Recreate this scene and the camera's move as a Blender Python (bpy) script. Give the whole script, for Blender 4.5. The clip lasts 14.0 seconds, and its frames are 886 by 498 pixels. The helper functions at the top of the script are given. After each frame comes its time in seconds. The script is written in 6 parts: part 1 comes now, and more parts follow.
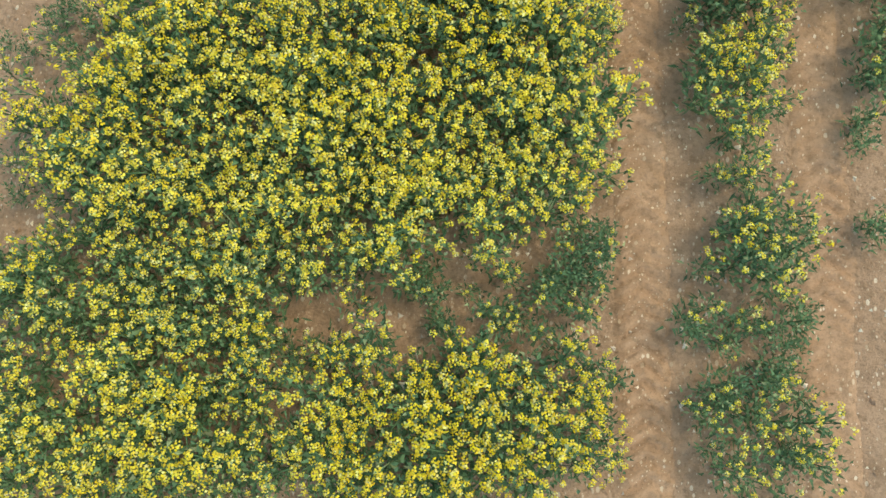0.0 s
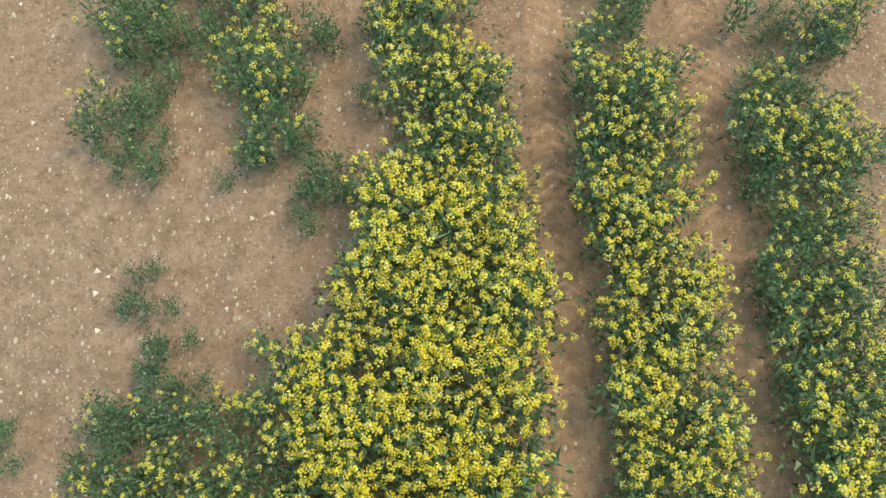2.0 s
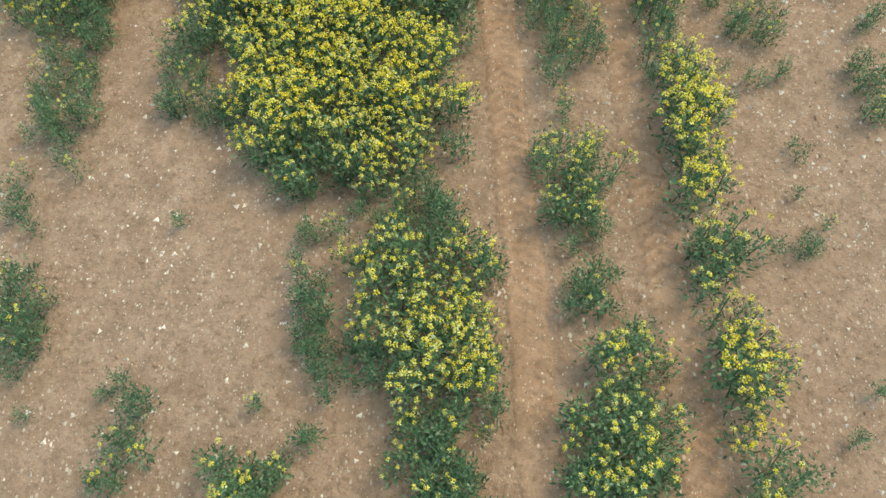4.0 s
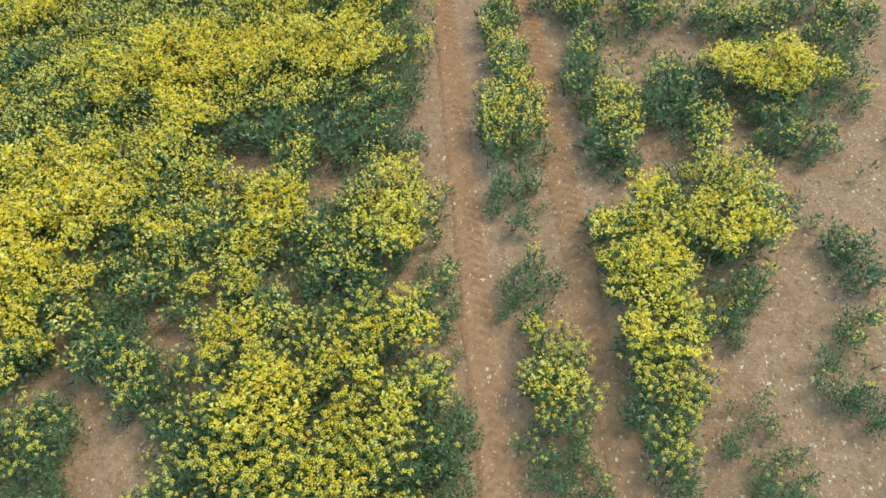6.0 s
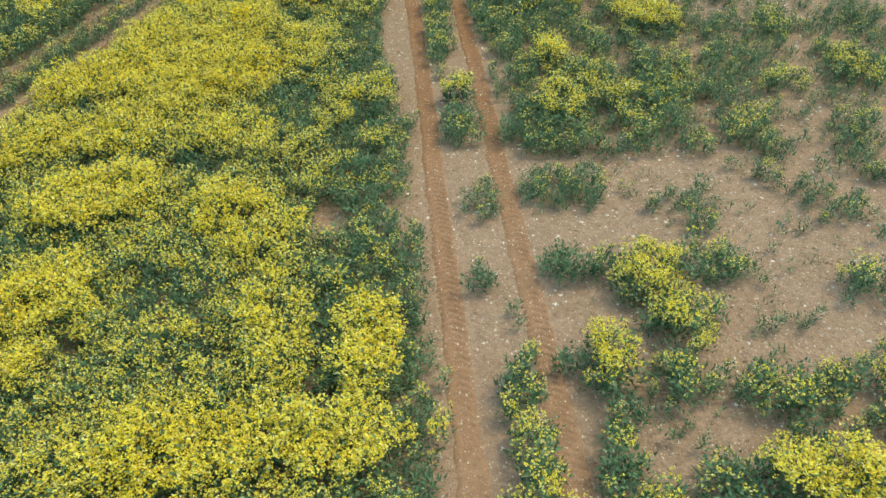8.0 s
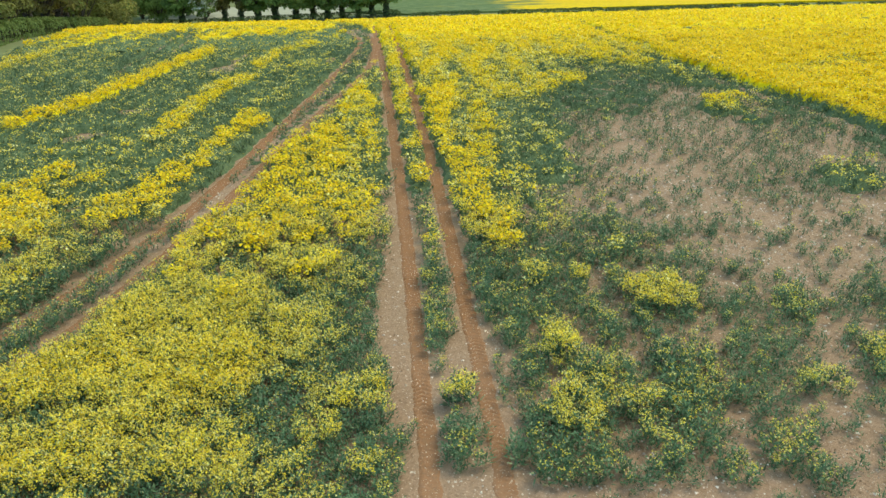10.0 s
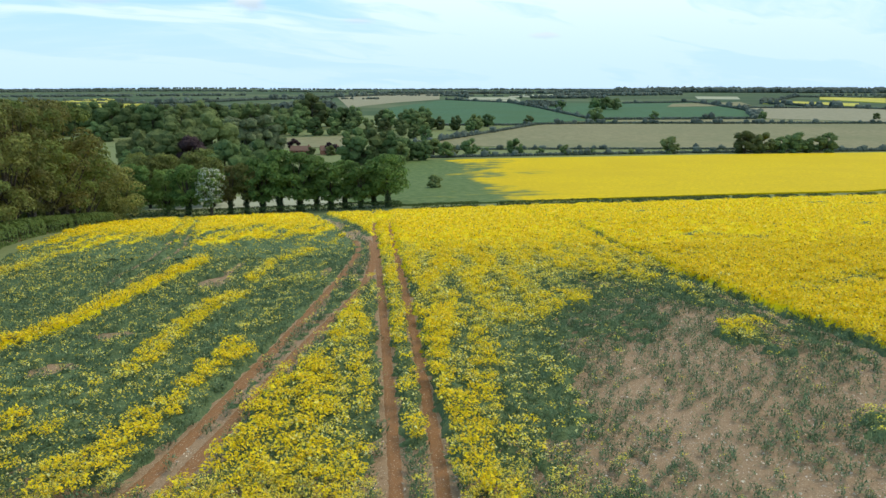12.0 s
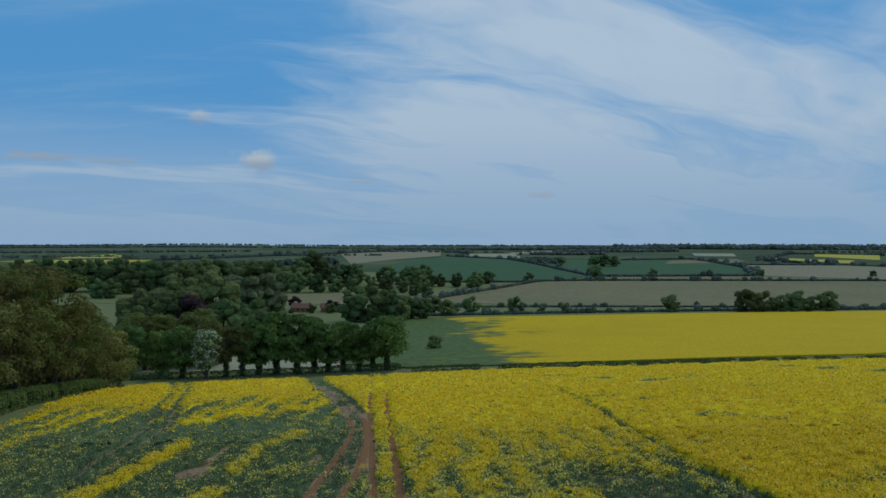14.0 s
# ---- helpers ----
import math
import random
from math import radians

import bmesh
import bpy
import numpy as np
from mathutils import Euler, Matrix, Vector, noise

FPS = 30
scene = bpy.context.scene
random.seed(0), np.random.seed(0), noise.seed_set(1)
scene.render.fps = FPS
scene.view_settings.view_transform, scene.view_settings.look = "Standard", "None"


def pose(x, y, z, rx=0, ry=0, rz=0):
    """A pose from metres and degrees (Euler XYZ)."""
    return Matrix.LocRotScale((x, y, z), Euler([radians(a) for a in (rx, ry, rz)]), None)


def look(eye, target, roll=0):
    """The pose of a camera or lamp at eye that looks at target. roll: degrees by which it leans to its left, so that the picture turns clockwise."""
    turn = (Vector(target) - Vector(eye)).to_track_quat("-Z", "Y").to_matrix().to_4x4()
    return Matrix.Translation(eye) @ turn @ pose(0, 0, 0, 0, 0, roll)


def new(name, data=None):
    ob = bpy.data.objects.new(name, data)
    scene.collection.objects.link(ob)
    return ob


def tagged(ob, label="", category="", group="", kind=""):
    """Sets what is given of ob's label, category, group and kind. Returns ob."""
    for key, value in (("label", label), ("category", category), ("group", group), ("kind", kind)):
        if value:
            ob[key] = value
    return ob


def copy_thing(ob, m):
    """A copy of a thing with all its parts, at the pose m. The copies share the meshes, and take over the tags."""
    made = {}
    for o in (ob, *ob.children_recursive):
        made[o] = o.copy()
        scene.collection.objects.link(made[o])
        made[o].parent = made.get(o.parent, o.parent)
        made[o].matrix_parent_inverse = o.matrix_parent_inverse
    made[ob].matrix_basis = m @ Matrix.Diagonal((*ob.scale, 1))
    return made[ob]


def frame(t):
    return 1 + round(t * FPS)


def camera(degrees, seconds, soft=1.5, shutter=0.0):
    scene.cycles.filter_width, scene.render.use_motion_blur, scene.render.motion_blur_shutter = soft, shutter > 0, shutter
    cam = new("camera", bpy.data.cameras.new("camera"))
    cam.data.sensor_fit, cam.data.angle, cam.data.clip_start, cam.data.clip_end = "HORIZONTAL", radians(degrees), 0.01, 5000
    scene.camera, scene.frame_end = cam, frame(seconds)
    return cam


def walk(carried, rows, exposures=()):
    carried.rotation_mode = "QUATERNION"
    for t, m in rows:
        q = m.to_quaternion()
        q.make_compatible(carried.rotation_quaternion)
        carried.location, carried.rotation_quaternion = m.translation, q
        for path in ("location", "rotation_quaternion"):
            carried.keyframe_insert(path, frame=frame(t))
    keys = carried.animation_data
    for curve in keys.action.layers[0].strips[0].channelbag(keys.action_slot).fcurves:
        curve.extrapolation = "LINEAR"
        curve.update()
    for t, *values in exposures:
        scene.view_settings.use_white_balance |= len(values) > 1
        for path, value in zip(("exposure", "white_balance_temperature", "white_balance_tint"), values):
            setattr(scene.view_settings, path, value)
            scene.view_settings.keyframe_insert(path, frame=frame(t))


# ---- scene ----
cam = camera(61.3, 14.0)
PATH = [
    (0.0, pose(1.068, -0.882, 8.141, 6.47, 0.49, 2.62)),
    (0.5, pose(1.215, 0.228, 8.301, 9.82, 0.28, 2.22)),
    (1.0, pose(1.306, 1.514, 8.463, 12.12, 0.11, 2.27)),
    (1.5, pose(1.308, 2.786, 8.628, 14.82, -0.32, 2.16)),
    (2.0, pose(1.451, 4.220, 8.793, 16.63, 0.39, 1.95)),
    (2.5, pose(1.434, 5.455, 8.957, 19.87, 0.36, 1.81)),
    (3.0, pose(1.373, 6.750, 9.138, 22.66, 0.29, 1.56)),
    (3.5, pose(1.353, 8.068, 9.377, 24.90, 0.40, 1.45)),
    (4.0, pose(1.333, 9.221, 9.561, 28.05, 0.52, 1.20)),
    (4.2, pose(1.315, 9.720, 9.651, 29.11, 0.54, 0.98)),
    (6.3, pose(1.253, 15.034, 11.511, 39.39, 0.52, 0.07)),
    (6.5, pose(1.211, 15.503, 11.639, 40.71, 0.50, -0.00)),
    (7.0, pose(1.049, 16.750, 12.018, 43.77, 0.34, -0.11)),
    (7.5, pose(0.906, 18.029, 12.496, 46.68, 0.21, -0.21)),
    (8.0, pose(0.836, 19.085, 12.780, 50.57, 0.23, -0.11)),
    (8.5, pose(0.742, 20.170, 13.263, 53.97, 0.31, -0.25)),
    (8.7, pose(0.691, 20.572, 13.412, 55.42, 0.33, -0.38)),
    (10.8, pose(0.837, 25.389, 15.190, 69.99, -0.04, -0.15)),
    (11.0, pose(0.851, 25.874, 15.405, 71.29, -0.03, -0.16)),
    (11.5, pose(0.859, 27.050, 15.979, 74.61, 0.01, -0.22)),
    (12.0, pose(0.901, 28.081, 16.554, 77.97, 0.02, -0.20)),
    (12.5, pose(0.947, 29.059, 17.132, 81.36, 0.03, -0.20)),
    (13.0, pose(1.044, 29.890, 17.691, 84.77, 0.01, -0.16)),
    (13.5, pose(1.121, 30.601, 18.176, 88.19, -0.03, -0.14)),
    (14.0, pose(1.146, 31.175, 18.457, 89.74, -0.06, -0.10)),
]
walk(cam, PATH, exposures=[(0, 0.11, 8700, 6), (4.2, 0.15, 8250, 6), (6.3, 0.04, 8150, 3), (8.5, 0.11, 8100, 3), (10.8, 0.04, 8000, 4), (11.5, 0.01, 7900, 4), (12.0, -0.28, 7800, 5), (12.5, -0.76, 7600, 6), (13, -1.09, 7250, 6), (14, -1.51, 6650, 4)])

# ---- world, sun, exposure ----
SUN_AZ, SUN_EL = radians(60), radians(57)     # azimuth from +y towards +x
world = bpy.data.worlds.new("sky")
scene.world = world
world.use_nodes = True


class Nodes:
    """Short way to write node trees."""

    def __init__(self, tree):
        self.t = tree

    def add(self, kind, props=None, **ins):
        n = self.t.nodes.new(kind)
        for k, v in (props or {}).items():
            setattr(n, k, v)
        for k, v in ins.items():
            sock = n.inputs[int(k[1:])] if k[0] == "i" and k[1:].isdigit() else n.inputs[k.replace("_", " ")]
            if isinstance(v, bpy.types.NodeSocket):
                self.t.links.new(v, sock)
            else:
                sock.default_value = v
        return n

    def math(self, op, a, b=0.0, clamp=False):
        return self.add("ShaderNodeMath", {"operation": op, "use_clamp": clamp}, i0=a, i1=b).outputs[0]

    def mix(self, f, a, b):
        n = self.t.nodes.new("ShaderNodeMix")
        n.data_type = "RGBA"
        for i, v in ((0, f), (6, a), (7, b)):
            if isinstance(v, bpy.types.NodeSocket):
                self.t.links.new(v, n.inputs[i])
            else:
                n.inputs[i].default_value = v if i == 0 else (*v, 1.0)
        return n.outputs[2]

    def noise(self, scale, vec=None, detail=4.0, rough=0.55):
        kw = {"Vector": vec} if vec is not None else {}
        return self.add("ShaderNodeTexNoise", Scale=scale, Detail=detail, Roughness=rough, **kw).outputs[0]

    def ramp(self, f, lo, hi, a=0.0, b=1.0):
        return self.add("ShaderNodeMapRange", {"interpolation_type": "SMOOTHSTEP"}, i0=f, i1=lo, i2=hi, i3=a, i4=b).outputs[0]


# small clouds low ahead: slope across, slope up, half width, half height, thickness, greyness
PUFFS = ((-0.249, 0.114, 0.030, 0.015, 0.75, 0.15), (-0.536, 0.118, 0.050, 0.007, 0.55, 1.0), (-0.441, 0.113, 0.036, 0.005, 0.40, 1.0), (-0.105, 0.086, 0.022, 0.004, 0.35, 1.0), (0.136, 0.068, 0.018, 0.004, 0.35, 1.0), (-0.324, 0.172, 0.014, 0.010, 0.45, 0.3))


def build_sky():
    t = world.node_tree
    t.nodes.clear()
    n = Nodes(t)
    sky = n.add("ShaderNodeTexSky", {"sky_type": "NISHITA", "sun_disc": False, "sun_elevation": SUN_EL, "sun_rotation": SUN_AZ,
                                     "air_density": 1.1, "dust_density": 1.6, "ozone_density": 2.0})
    g = n.add("ShaderNodeTexCoord").outputs["Generated"]
    sep = n.add("ShaderNodeSeparateXYZ", i0=g)
    up = n.math("MAXIMUM", sep.outputs[2], 0.0)
    den = n.math("ADD", up, 0.16)
    u, v = n.math("DIVIDE", sep.outputs[0], den), n.math("DIVIDE", sep.outputs[1], den)
    flat = n.add("ShaderNodeCombineXYZ", i0=u, i1=v, i2=0.0).outputs[0]
    # long cirrus streaks, swept from lower right to upper left
    turned = n.add("ShaderNodeMapping", i0=flat, i2=(0, 0, radians(-32))).outputs[0]
    m1 = n.add("ShaderNodeMapping", i0=turned, i1=(0.35, 0.2, 0.0), i3=(0.42, 1.0, 1.0)).outputs[0]
    warp = n.noise(1.3, m1, 3.0)
    m1b = n.add("ShaderNodeVectorMath", {"operation": "ADD"}, i0=m1, i1=n.add("ShaderNodeCombineXYZ", i0=n.math("MULTIPLY", warp, 0.9), i1=n.math("MULTIPLY", warp, 1.6), i2=0.0).outputs[0]).outputs[0]
    bias = n.ramp(u, -1.2, 1.4, 0.01, 0.085)
    c1 = n.ramp(n.math("ADD", n.noise(0.85, m1b, 10.0, 0.56), bias), 0.475, 0.67)
    m2 = n.add("ShaderNodeMapping", i0=flat, i1=(4.1, 1.3, 0.0), i2=(0, 0, radians(-8)), i3=(0.9, 3.2, 1.0)).outputs[0]
    c2 = n.ramp(n.noise(1.0, m2, 7.0, 0.6), 0.45, 0.80)
    cover = n.math("MAXIMUM", c1, n.math("MULTIPLY", c2, 0.25))
    veil = n.ramp(sep.outputs[2], 0.0, 0.20, 0.78, 0.0)
    cover = n.math("MINIMUM", n.math("ADD", n.math("MULTIPLY", cover, 0.82), veil), 0.9)
    cover = n.math("MAXIMUM", cover, n.ramp(sep.outputs[2], 0.36, 0.75, 0.0, 0.85))
    cloud = n.mix(n.ramp(sep.outputs[2], 0.0, 0.25), (5.2, 7.55, 11.0), (9.0, 10.7, 13.1))
    cloud = n.add("ShaderNodeVectorMath", {"operation": "SCALE"}, i0=cloud, Scale=n.ramp(sep.outputs[2], 0.33, 0.75, 1.0, 0.42)).outputs[0]
    blue = n.mix(0.78, sky.outputs[0], (1.35, 5.8, 13.0))
    col = n.mix(cover, blue, cloud)
    front = n.math("MAXIMUM", sep.outputs[1], 0.2)
    du, dv = n.math("DIVIDE", sep.outputs[0], front), n.math("DIVIDE", sep.outputs[2], front)
    fluff = n.math("MULTIPLY", n.math("SUBTRACT", n.noise(34.0, g, 5.0, 0.6), 0.5), 2.4)
    for cu, cv, w, h, thick, grey in PUFFS:
        ax, ay = n.math("DIVIDE", n.math("SUBTRACT", du, cu), w), n.math("DIVIDE", n.math("SUBTRACT", dv, cv), h)
        far = n.math("SQRT", n.math("ADD", n.math("MULTIPLY", ax, ax), n.math("MULTIPLY", ay, ay)))
        f = n.ramp(n.math("ADD", far, fluff), 0.25, 1.25, thick, 0.0)
        col = n.mix(f, col, n.mix(n.ramp(ay, -0.7, 0.6), (4.6, 5.9, 7.9), tuple(v * (1 - 0.4 * grey) for v in (10.4, 10.8, 11.4))))
    bg = n.add("ShaderNodeBackground", Color=col, Strength=0.15)
    t.links.new(bg.outputs[0], n.add("ShaderNodeOutputWorld").inputs[0])


build_sky()
sun = new("sun", bpy.data.lights.new("sun", "SUN"))
sun.data.energy, sun.data.angle, sun.data.color = 2.10, radians(17), (1.0, 0.925, 0.78)
sun.matrix_world = look((math.sin(SUN_AZ) * math.cos(SUN_EL), math.cos(SUN_AZ) * math.cos(SUN_EL), math.sin(SUN_EL)), (0, 0, 0))


# ---- materials ----
def material(name, colours, scale=4.0, rough=0.85, bump=0.0, bump_scale=None, island=0.0, spec=0.3, translucent=0.0, big=None, detail=5.0, pale=None, each=0.0):
    """Principled material: a noise between colours, a second broad noise, island or object variation and bump."""
    m = bpy.data.materials.new(name)
    m.use_nodes = True
    t = m.node_tree
    n = Nodes(t)
    bsdf = t.nodes["Principled BSDF"]
    pos = n.add("ShaderNodeNewGeometry")
    vec = pos.outputs["Position"]
    f = n.ramp(n.noise(scale, vec, detail), 0.3, 0.7)
    col = n.mix(f, colours[0], colours[1])
    if big:
        f2 = n.ramp(n.noise(big[0], vec, 3.0), 0.38, 0.66)
        col = n.mix(n.math("MULTIPLY", f2, big[1]), col, big[2])
    if pale:
        col = n.mix(n.math("MULTIPLY", n.math("GREATER_THAN", n.math("FRACT", n.math("MULTIPLY", pos.outputs["Random Per Island"], 13.7)), 1 - pale[0]), 0.85), col, pale[1])
    if island:
        hsv = n.add("ShaderNodeHueSaturation", Color=col)
        r = pos.outputs["Random Per Island"]
        t.links.new(n.ramp(r, 0, 1, 1 - island, 1 + island), hsv.inputs["Value"])
        t.links.new(n.ramp(n.math("FRACT", n.math("MULTIPLY", r, 7.31)), 0, 1, 0.5 - island * 0.05, 0.5 + island * 0.05), hsv.inputs["Hue"])
        col = hsv.outputs[0]
    if each:
        own = n.add("ShaderNodeObjectInfo").outputs["Random"]
        hsv = n.add("ShaderNodeHueSaturation", Color=col)
        t.links.new(n.ramp(own, 0, 1, 1 - each, 1 + each), hsv.inputs["Value"])
        t.links.new(n.ramp(n.math("FRACT", n.math("MULTIPLY", own, 9.17)), 0, 1, 0.5 - each * 0.08, 0.5 + each * 0.05), hsv.inputs["Hue"])
        col = hsv.outputs[0]
    t.links.new(col, bsdf.inputs["Base Color"])
    bsdf.inputs["Roughness"].default_value = rough
    bsdf.inputs["Specular IOR Level"].default_value = spec
    if bump:
        b = n.add("ShaderNodeBump", Strength=bump, Distance=0.1, Height=n.noise(bump_scale or scale * 2, vec, 6.0))
        t.links.new(b.outputs[0], bsdf.inputs["Normal"])
    if translucent:
        tr = n.add("ShaderNodeBsdfTranslucent", Color=col)
        mx = n.add("ShaderNodeMixShader", i0=translucent, i1=bsdf.outputs[0], i2=tr.outputs[0])
        t.links.new(mx.outputs[0], t.nodes["Material Output"].inputs[0])
    return m


def soil_material(name, dry, damp, red, track):
    """Dry tilled soil: fine crumbs, darker patches, pale flint chips pressed in, redder clay farther up the field."""
    m = bpy.data.materials.new(name)
    m.use_nodes = True
    t = m.node_tree
    n = Nodes(t)
    vec = n.add("ShaderNodeNewGeometry").outputs["Position"]
    col = n.mix(n.ramp(n.noise(2.6, vec, 9.0, 0.65), 0.30, 0.70), damp, dry)
    col = n.mix(n.math("MULTIPLY", n.ramp(n.noise(0.28, vec, 4.0), 0.40, 0.68), 0.55), col, red)
    y = n.add("ShaderNodeSeparateXYZ", i0=vec).outputs[1]
    if not track:
        col = n.mix(n.math("MULTIPLY", n.ramp(n.math("ADD", y, n.math("MULTIPLY", n.noise(0.1, vec), 20.0)), 30.0, 64.0), 0.80), col, (0.400, 0.275, 0.170))
    if track:
        y = n.add("ShaderNodeSeparateXYZ", i0=vec).outputs[1]
        col = n.mix(n.math("MULTIPLY", n.ramp(n.math("ADD", y, n.math("MULTIPLY", n.noise(0.12, vec), 16.0)), 12.0, 62.0), 0.95), col, (0.318, 0.155, 0.070))
    crumbs = n.noise(34.0, vec, 5.0, 0.7)
    col = n.mix(n.math("MULTIPLY", n.ramp(crumbs, 0.52, 0.72), 0.55), col, (0.20, 0.125, 0.07))
    clods = n.noise(13.0, vec, 4.0, 0.6)
    col = n.mix(n.math("MULTIPLY", n.ramp(clods, 0.53, 0.66), 0.5), col, (0.25, 0.165, 0.10))
    mottle = n.noise(6.0, vec, 6.0, 0.8)
    col = n.mix(n.math("MULTIPLY", n.ramp(mottle, 0.47, 0.60), 0.36), col, (0.25, 0.165, 0.105))
    for scale, size, share in ((9.0, 0.26, 0.78), (17.0, 0.36, 0.62), (33.0, 0.36, 0.55)):
        vor = n.add("ShaderNodeTexVoronoi", Vector=n.add("ShaderNodeMapping", i0=vec, i2=(0, 0, scale), i3=(1.0, 0.62, 1.0)).outputs[0], Scale=scale)
        rgb = n.add("ShaderNodeSeparateColor", i0=vor.outputs["Color"])
        here = n.math("MULTIPLY", rgb.outputs[1], size)
        chip = n.math("MULTIPLY", n.math("LESS_THAN", vor.outputs["Distance"], here), n.math("GREATER_THAN", rgb.outputs[0], share + (0.12 if track else 0.0)))
        col = n.mix(n.math("MULTIPLY", chip, 0.9), col, n.mix(rgb.outputs[2], (0.56, 0.42, 0.29), (0.86, 0.73, 0.57)))
    bsdf = t.nodes["Principled BSDF"]
    t.links.new(col, bsdf.inputs["Base Color"])
    bsdf.inputs["Roughness"].default_value = 0.95
    bsdf.inputs["Specular IOR Level"].default_value = 0.12
    h = n.math("ADD", n.noise(9.0, vec, 8.0, 0.7), n.math("ADD", n.math("MULTIPLY", crumbs, 0.4), n.math("MULTIPLY", clods, 0.5)))
    t.links.new(n.add("ShaderNodeBump", Strength=0.6 if track else 0.9, Distance=0.09, Height=h).outputs[0], bsdf.inputs["Normal"])
    return m


SOIL = soil_material("dry_soil", (0.605, 0.412, 0.286), (0.428, 0.284, 0.188), (0.532, 0.346, 0.230), False)
RUT = soil_material("packed_track_soil", (0.580, 0.384, 0.258), (0.418, 0.270, 0.173), (0.512, 0.322, 0.207), True)


def patchy_field():
    """Yellow crop that breaks up into green streaks towards one side."""
    m = material("patchy_rape_field", ((0.56, 0.402, 0.006), (0.77, 0.560, 0.010)), 0.9, 0.85, 0.8, 1.5, spec=0.1, big=(0.03, 0.5, (0.60, 0.42, 0.010)), detail=9.0)
    t = m.node_tree
    n = Nodes(t)
    bsdf = t.nodes["Principled BSDF"]
    yellow = bsdf.inputs["Base Color"].links[0].from_socket
    vec = n.add("ShaderNodeNewGeometry").outputs["Position"]
    streak = n.add("ShaderNodeMapping", i0=vec, i3=(0.027, 0.018, 0.0)).outputs[0]
    x = n.add("ShaderNodeSeparateXYZ", i0=vec).outputs[0]
    f = n.ramp(n.math("ADD", x, n.math("MULTIPLY", n.math("SUBTRACT", n.noise(1.0, streak, 4.0), 0.5), 110.0)), 0.0, 46.0)
    f = n.ramp(n.math("ADD", f, n.math("MULTIPLY", n.math("SUBTRACT", n.noise(0.19, n.add("ShaderNodeMapping", i0=vec, i3=(0.5, 1.0, 0.0)).outputs[0], 5.0), 0.5), 1.6)), 0.25, 0.75)
    green = n.mix(n.ramp(n.noise(0.4, vec, 8.0), 0.3, 0.7), (0.085, 0.145, 0.045), (0.150, 0.205, 0.075))
    t.links.new(n.mix(f, green, yellow), bsdf.inputs["Base Color"])
    return m


FLINT = material("flint", ((0.60, 0.50, 0.38), (0.90, 0.82, 0.70)), 30.0, 0.85, island=0.30, spec=0.1)
LEAF = material("rape_leaf", ((0.076, 0.158, 0.080), (0.162, 0.274, 0.134)), 6.0, 0.72, island=0.35, translucent=0.25, spec=0.15, big=(0.5, 0.5, (0.070, 0.148, 0.080)), pale=(0.09, (0.34, 0.40, 0.22)))
LEAF_THICK = material("rape_leaf_thick_crop", ((0.098, 0.168, 0.088), (0.192, 0.270, 0.140)), 6.0, 0.75, island=0.35, translucent=0.25, spec=0.12, big=(0.4, 0.5, (0.078, 0.142, 0.086)), pale=(0.08, (0.30, 0.36, 0.18)))
PETAL = material("rape_petal", ((0.83, 0.665, 0.060), (0.88, 0.775, 0.16)), 9.0, 0.6, island=0.22, translucent=0.30, spec=0.2, big=(0.9, 0.4, (0.80, 0.61, 0.025)), pale=(0.22, (0.80, 0.80, 0.36)))
PETAL_FULL = material("rape_petal_full_bloom", ((0.86, 0.680, 0.060), (0.90, 0.780, 0.140)), 9.0, 0.6, island=0.24, translucent=0.30, spec=0.15, big=(0.3, 0.4, (0.82, 0.62, 0.014)), pale=(0.18, (0.84, 0.80, 0.30)))
PETAL_GOLD = material("rape_petal_golden", ((0.87, 0.640, 0.022), (0.91, 0.725, 0.055)), 9.0, 0.6, island=0.22, translucent=0.30, spec=0.15, big=(0.25, 0.5, (0.86, 0.655, 0.030)), pale=(0.06, (0.84, 0.78, 0.20)))


def canopy_material():
    """Leaves flecked with flowers; the share of flowers is the crop's bloom at the place."""
    m = bpy.data.materials.new("flecked_rape_canopy")
    m.use_nodes = True
    t = m.node_tree
    n = Nodes(t)
    vec = n.add("ShaderNodeNewGeometry").outputs["Position"]
    bloom = n.add("ShaderNodeAttribute", {"attribute_name": "bloom"}).outputs["Fac"]
    fine = n.noise(9.0, vec, 4.0, 0.65)
    clump = n.noise(2.0, vec, 3.0, 0.6)
    pat = n.math("ADD", n.math("MULTIPLY", fine, 0.65), n.math("MULTIPLY", clump, 0.35))
    edge = n.math("SUBTRACT", 0.67, n.math("MULTIPLY", n.math("POWER", bloom, 1.5), 0.30))
    f = n.math("MULTIPLY", n.math("SUBTRACT", pat, n.math("SUBTRACT", edge, 0.04)), 12.0, True)
    f = n.math("MULTIPLY", f, n.ramp(bloom, 0.02, 0.12))
    green = n.mix(n.ramp(n.noise(6.0, vec, 6.0), 0.3, 0.7), (0.086, 0.145, 0.068), (0.165, 0.228, 0.108))
    yellow = n.mix(n.ramp(n.noise(1.1, vec, 5.0), 0.3, 0.7), (0.80, 0.61, 0.012), (0.88, 0.74, 0.03))
    bsdf = t.nodes["Principled BSDF"]
    t.links.new(n.mix(f, green, yellow), bsdf.inputs["Base Color"])
    bsdf.inputs["Roughness"].default_value = 0.8
    bsdf.inputs["Specular IOR Level"].default_value = 0.1
    t.links.new(n.add("ShaderNodeBump", Strength=1.0, Distance=0.15, Height=pat).outputs[0], bsdf.inputs["Normal"])
    return m


